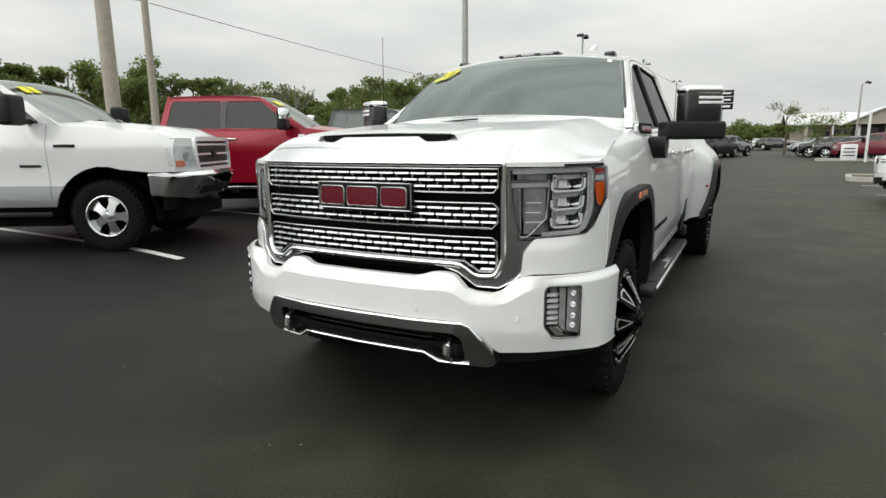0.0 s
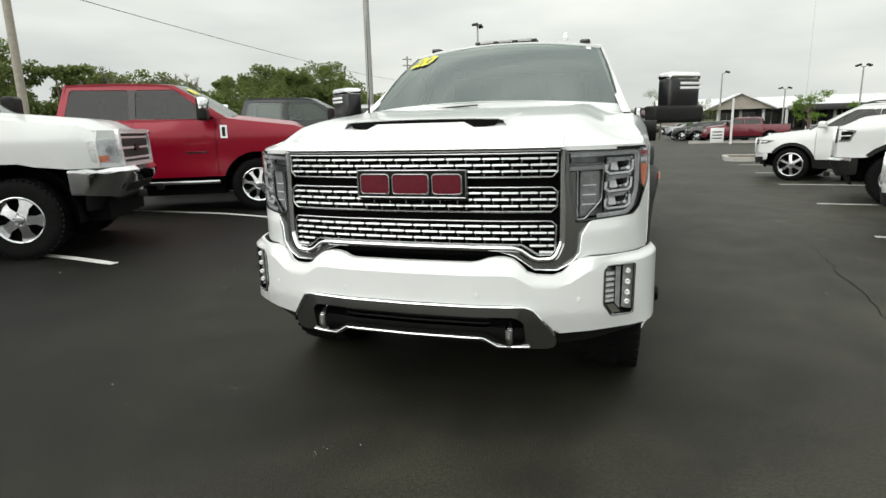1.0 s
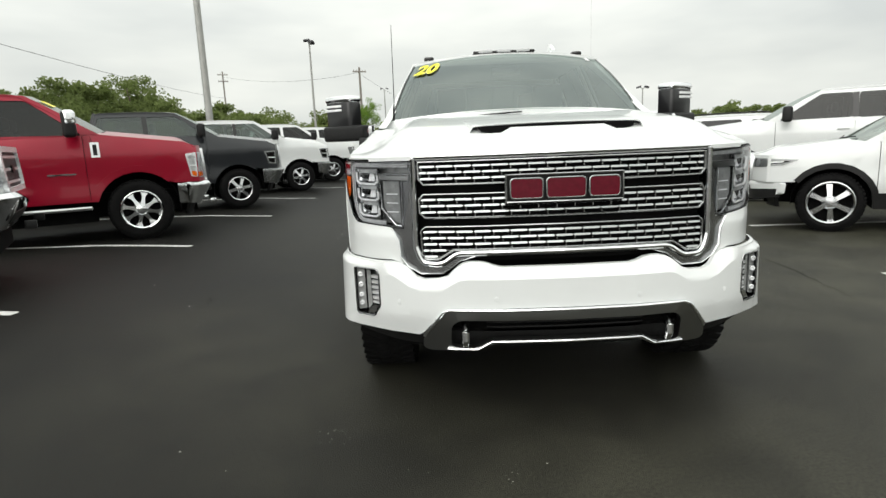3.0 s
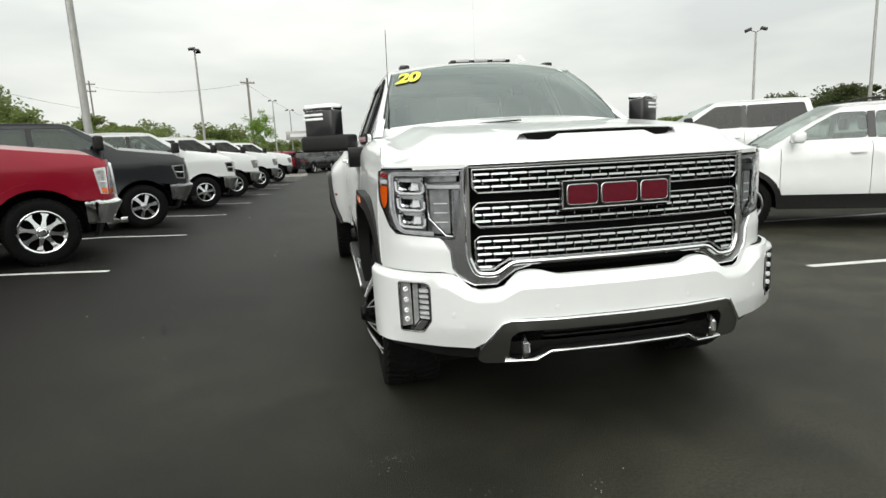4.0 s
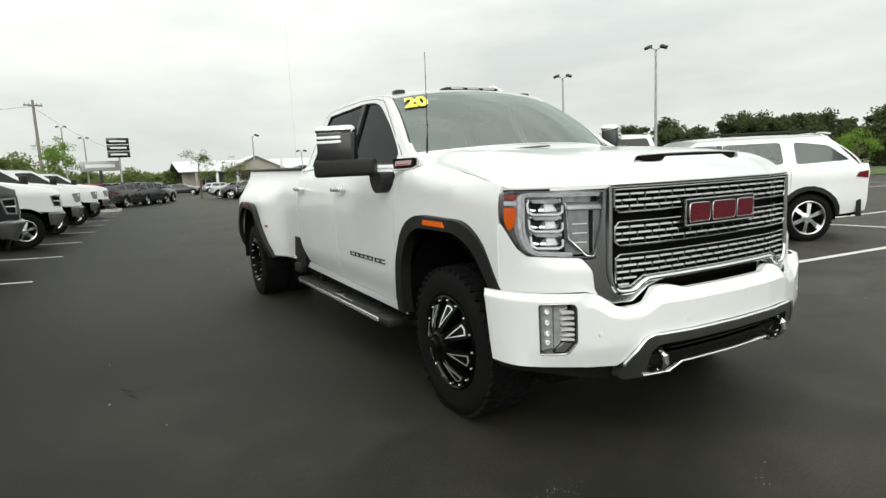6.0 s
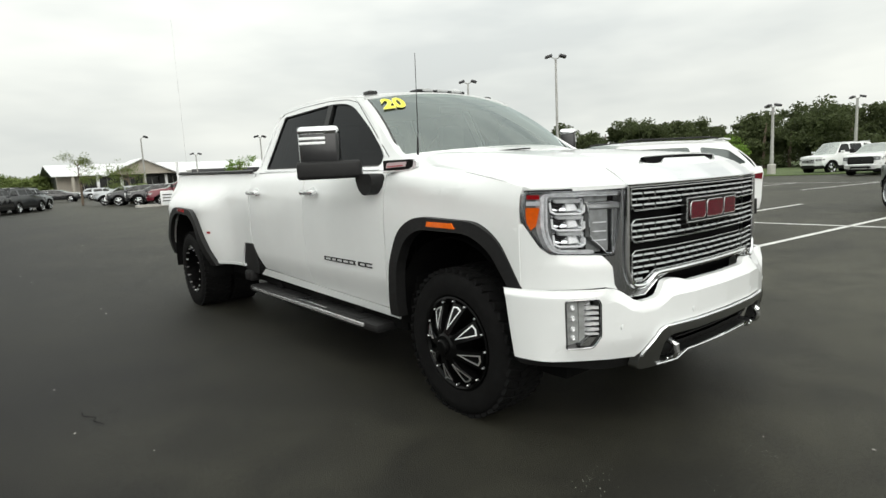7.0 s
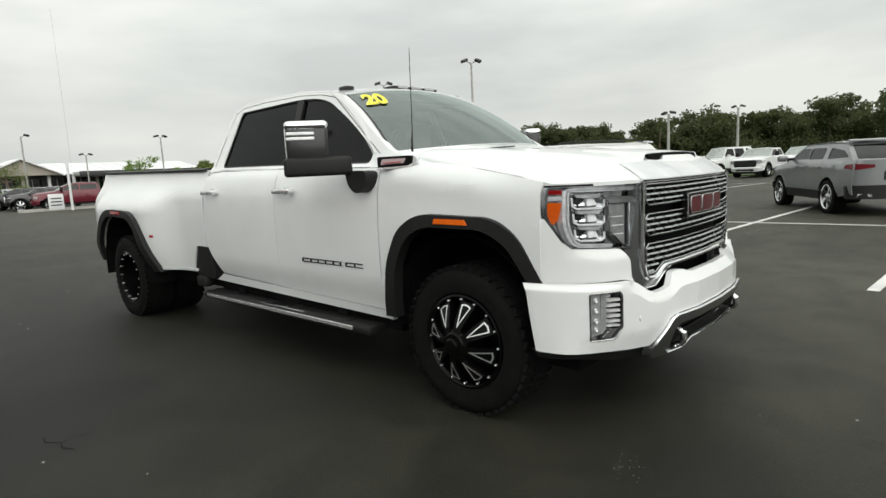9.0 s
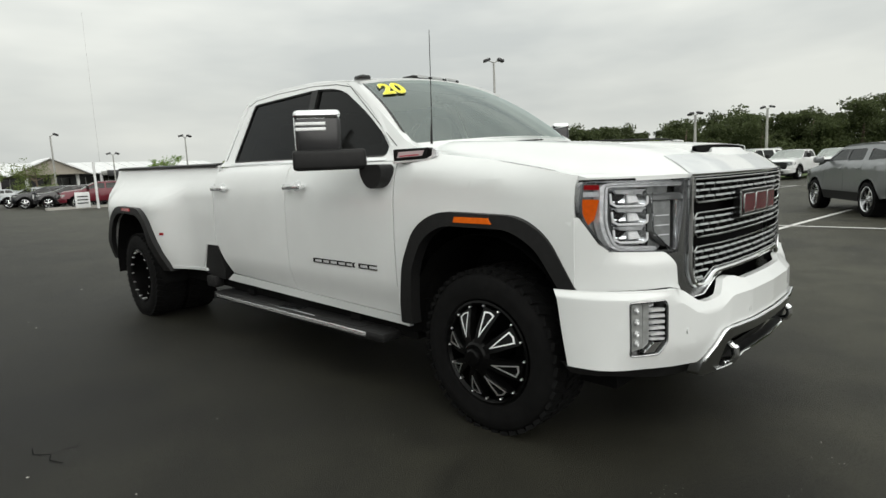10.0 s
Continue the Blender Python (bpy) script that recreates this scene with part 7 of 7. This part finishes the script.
# ---- far vehicles ----
small = dict(far=True, **{k: v for k, v in suv.items()})
for k, (x, y, t, c, lb) in enumerate(((-3.0, 46.5, 150, RED, "dark red SUV beyond the truck row"), (-1.2, 47.6, 150, BLACK, "black SUV beyond the truck row"), (0.2, 50.0, 150, SLATE, "dark grey SUV beyond the truck row"), (1.0, 54.0, 150, SILVER, "silver SUV beyond the truck row"))):
    vehicle("suv", (x, y), t, c, lb, "suv", **small)
vehicle("pickup", (6.3, 43.3), NOSE_LEFT - 12, CRIMSON, "deep red pickup behind the notice board", far=True, **dict(ram, bumper=None, grille="dark", style="five", z=0.0, zr=1.70, belt=1.20, hood_f=1.02, hood_c=1.18, rail=1.20, r=0.37, rim=0.24, sill=0.44, b0=0.36, L=5.5, wy2=4.3, W=0.96, grille_box=(0.55, 0.66, 0.95), lamp=((0.58, 0.76), (0.92, 0.78), (0.92, 0.95), (0.58, 0.96))))
saloons = {}
for x, y, t, c, lb in ((5.6, 46.5, NOSE_LEFT - 20, BLACK, "black car in the far row"), (4.9, 50.0, NOSE_LEFT - 20, SLATE, "dark grey car in the far row"), (4.6, 54.0, NOSE_LEFT - 20, SILVER, "silver car in the far row"), (13.0, 44.0, NOSE_LEFT - 20, SLATE, "dark grey car in the far row"), (17.5, 45.5, NOSE_LEFT, WHITE, "small white car in the far row"), (2.5, 84.0, 0, WHITE, "small white car in the far row"), (-1.5, 88.0, 60, SLATE, "dark grey car in the far row"), (6.8, 80.0, 70, BLACK, "black car in the far row"), (12.0, 82.0, 70, SILVER, "silver car in the far row"), (24.0, 46.0, NOSE_LEFT, RED, "red car in the far row")):
    if lb in saloons:
        copy_thing(saloons[lb], pose(x, y, 0, 0, 0, t))
    else:
        saloons[lb] = vehicle("suv", (x, y), t, c, lb, "car", **dict(small, zr=1.52, belt=1.02, rails=0))


# ---- trees ----
def leaf_cloud(rs, c, rad, n, size, flat=0.75, lumps=9, lump=0.50):
    """Corners of many small leaves strewn in a lumpy crown, thicker near its skin."""
    L = rs.normal(0, 1, (lumps, 3)) * (0.5, 0.5, 0.38)
    d = rs.normal(0, 1, (n, 3))
    d /= np.linalg.norm(d, axis=1)[:, None]
    p = L[np.arange(n) % lumps] * 0.75 + d * (lump * rs.uniform(0.7, 1.15, (lumps, 1))[np.arange(n) % lumps] * rs.rand(n, 1) ** 0.45)
    p = np.array(c) + p * (rad, rad, rad * flat)
    a = rs.normal(0, 1, (n, 3)) * (1, 1, 0.7)
    a /= np.linalg.norm(a, axis=1)[:, None]
    b = np.cross(a, rs.normal(0, 1, (n, 3)))
    b /= np.linalg.norm(b, axis=1)[:, None]
    k = size * rs.uniform(0.6, 1.3, (n, 1))
    return np.stack([p + a * k, p + b * k * 0.6, p - a * k, p - b * k * 0.6], 1)


def leaf_part(name, clouds, material, parent):
    """One mesh of loose leaves under a tree."""
    v = np.concatenate(clouds).reshape(-1, 3)
    me = bpy.data.meshes.new(name)
    me.from_pydata(v.tolist(), [], np.arange(len(v)).reshape(-1, 4).tolist())
    me.materials.append(material)
    ob = new(name, me)
    ob.parent = parent
    return tagged(ob)


def woods(label, spots, leaf, seed, size=0.15, dens=6400):
    """A far belt of trees: crowns of leaves over trunks, one piece of stuff."""
    rs = np.random.RandomState(seed)
    T = empty("woods", label=label, category="trees", kind="stuff")
    clouds, trunks = [], bmesh.new()
    for x, y, h, w in spots:
        h *= rs.uniform(0.85, 1.12)
        tube([(x, y, 0), (x + rs.uniform(-0.4, 0.4), y, h * 0.45), (x + rs.uniform(-0.6, 0.6), y, h * 0.8)], 0.2, 6, trunks, taper=[0.2, 0.14, 0.05])
        for k in range(4):
            clouds.append(leaf_cloud(rs, (x + rs.uniform(-0.4, 0.4) * w, y + rs.uniform(-0.4, 0.4) * w, h * (0.24 + 0.19 * k)), w * (0.66 - 0.07 * k), dens // 4, size, 0.66, 11, 0.40))
    leaf_part("crowns", clouds, leaf, T)
    part("trunks", trunks, BARK, T)


def tree(x, y, h, w, leaf, seed, label, n=900, size=0.09, z0=0.1):
    """A single tree: tapered trunk, limbs and a loose crown of leaves."""
    rng, rs = random.Random(seed), np.random.RandomState(seed)
    T = empty("tree", pose(x, y, z0), label=label, category="tree")
    bm = tube([(0, 0, -0.1), (0.05, 0, h * 0.3), (-0.03, 0.05, h * 0.6), (0, 0, h * 0.9)], 0.1, 10, taper=[0.11, 0.085, 0.05, 0.015])
    clouds = []
    n = int(n * 2.4)
    size *= 0.62
    for k in range(9):
        a = rng.uniform(0, 6.28)
        z = h * rng.uniform(0.32, 0.8)
        e = Vector((math.cos(a) * w * rng.uniform(0.5, 0.9), math.sin(a) * w * rng.uniform(0.5, 0.9), z + h * rng.uniform(0.08, 0.2)))
        tube([(0, 0, z), tuple(e * 0.5 + Vector((0, 0, z * 0.5))), tuple(e)], 0.03, 6, bm, taper=[0.035, 0.022, 0.008])
        clouds.append(leaf_cloud(rs, tuple(e), w * 0.5, n // 10, size, 0.8))
    clouds.append(leaf_cloud(rs, (0, 0, h * 0.85), w * 0.55, n // 8, size, 0.9))
    part("trunk", bm, BARK, T)
    leaf_part("crown", clouds, leaf, T)


def bare_tree(x, y, h, seed):
    rng = random.Random(seed)
    T = empty("bare_tree", pose(x, y, 0), label="leafless grey tree above the woods", category="tree")
    bm = tube([(0, 0, 0), (0.1, 0, h * 0.5), (0, 0, h * 0.85)], 0.2, 8, taper=[0.22, 0.14, 0.05])
    def grow(p, d, l, r, depth):
        q = p + d * l
        tube([tuple(p), tuple((p + q) / 2 + Vector((rng.gauss(0, 0.05), rng.gauss(0, 0.05), 0)) * l), tuple(q)], r, 5, bm, taper=[r, r * 0.8, r * 0.55])
        if depth:
            for _ in range(3):
                grow(q, (d + Vector((rng.gauss(0, 0.5), rng.gauss(0, 0.5), rng.gauss(0.15, 0.3)))).normalized(), l * 0.68, r * 0.6, depth - 1)
    for k in range(6):
        a = 6.28 * k / 6 + rng.uniform(-0.3, 0.3)
        grow(Vector((0, 0, h * rng.uniform(0.45, 0.75))), Vector((math.cos(a), math.sin(a), 0.8)).normalized(), h * 0.17, 0.07, 3)
    part("trunk", bm, TWIG, T)


def belt(az0, az1, d0, d1, n, h, seed, w=5.2):
    """Tree spots along an arc of bearings from the middle of the lot."""
    rng = random.Random(seed)
    out = []
    for i in range(n):
        a = radians(az0 + (az1 - az0) * (i + rng.uniform(-0.4, 0.4)) / (n - 1))
        d = rng.uniform(d0, d1)
        out.append((d * math.sin(a), d * math.cos(a), h(math.degrees(a)) * d / 60 + 1.4, w * rng.uniform(0.7, 1.25)))
    return out


hl = table([(-95, 7.4), (-63, 7.4), (-54, 7.0), (-44, 6.0), (-38, 5.8), (-34, 7.6), (-30, 7.6), (-26, 5.0), (-20, 4.2), (-14, 3.0), (-8, 2.4)])
woods("dense green trees behind the parked trucks", belt(-95, -10, 56, 74, 60, hl, 3), LEAF, 11)
hr = table([(40, 2.6), (50, 4.0), (60, 4.0), (66, 3.5), (74, 4.3), (83, 4.5), (90, 5.2), (120, 5.6)])
woods("dense dark green trees along the far side of the lot", belt(44, 122, 62, 76, 70, hr, 5), LEAFDARK, 13)
woods("low distant trees beyond the aisle", belt(-7, 6, 120, 140, 16, lambda a: 1.3, 8, 6), LEAF, 17, 0.22)
woods("distant trees behind the showroom", belt(24, 44, 100, 120, 22, lambda a: 1.8, 9, 6), LEAF, 19, 0.22)
tree(-6.4, 42.4, 4.4, 1.5, LEAFBRIGHT, 21, "young bright green tree at the end of the truck row", 1500, 0.10)
tree(12.3, 41.0, 3.2, 1.0, LEAFBRIGHT, 23, "small green tree by the far cars", 1000, 0.08)
tree(14.9, 40.2, 2.2, 0.8, LEAFBRIGHT, 24, "small green tree by the far cars", 900, 0.08)
tree(7.1, 53.0, 3.2, 1.6, LEAF, 25, "dull green tree before the showroom", 1000, 0.09)
tree(4.2, 58.2, 4.3, 1.6, LEAF, 26, "tall slender tree before the showroom", 1000, 0.09)
tree(39.0, 17.6, 2.9, 1.3, LEAFBRIGHT, 28, "small bright tree before the woods", 900, 0.09)
bare_tree(-38.6, 42.4, 8.2, 31)
bare_tree(-42.0, 38.0, 7.6, 32)
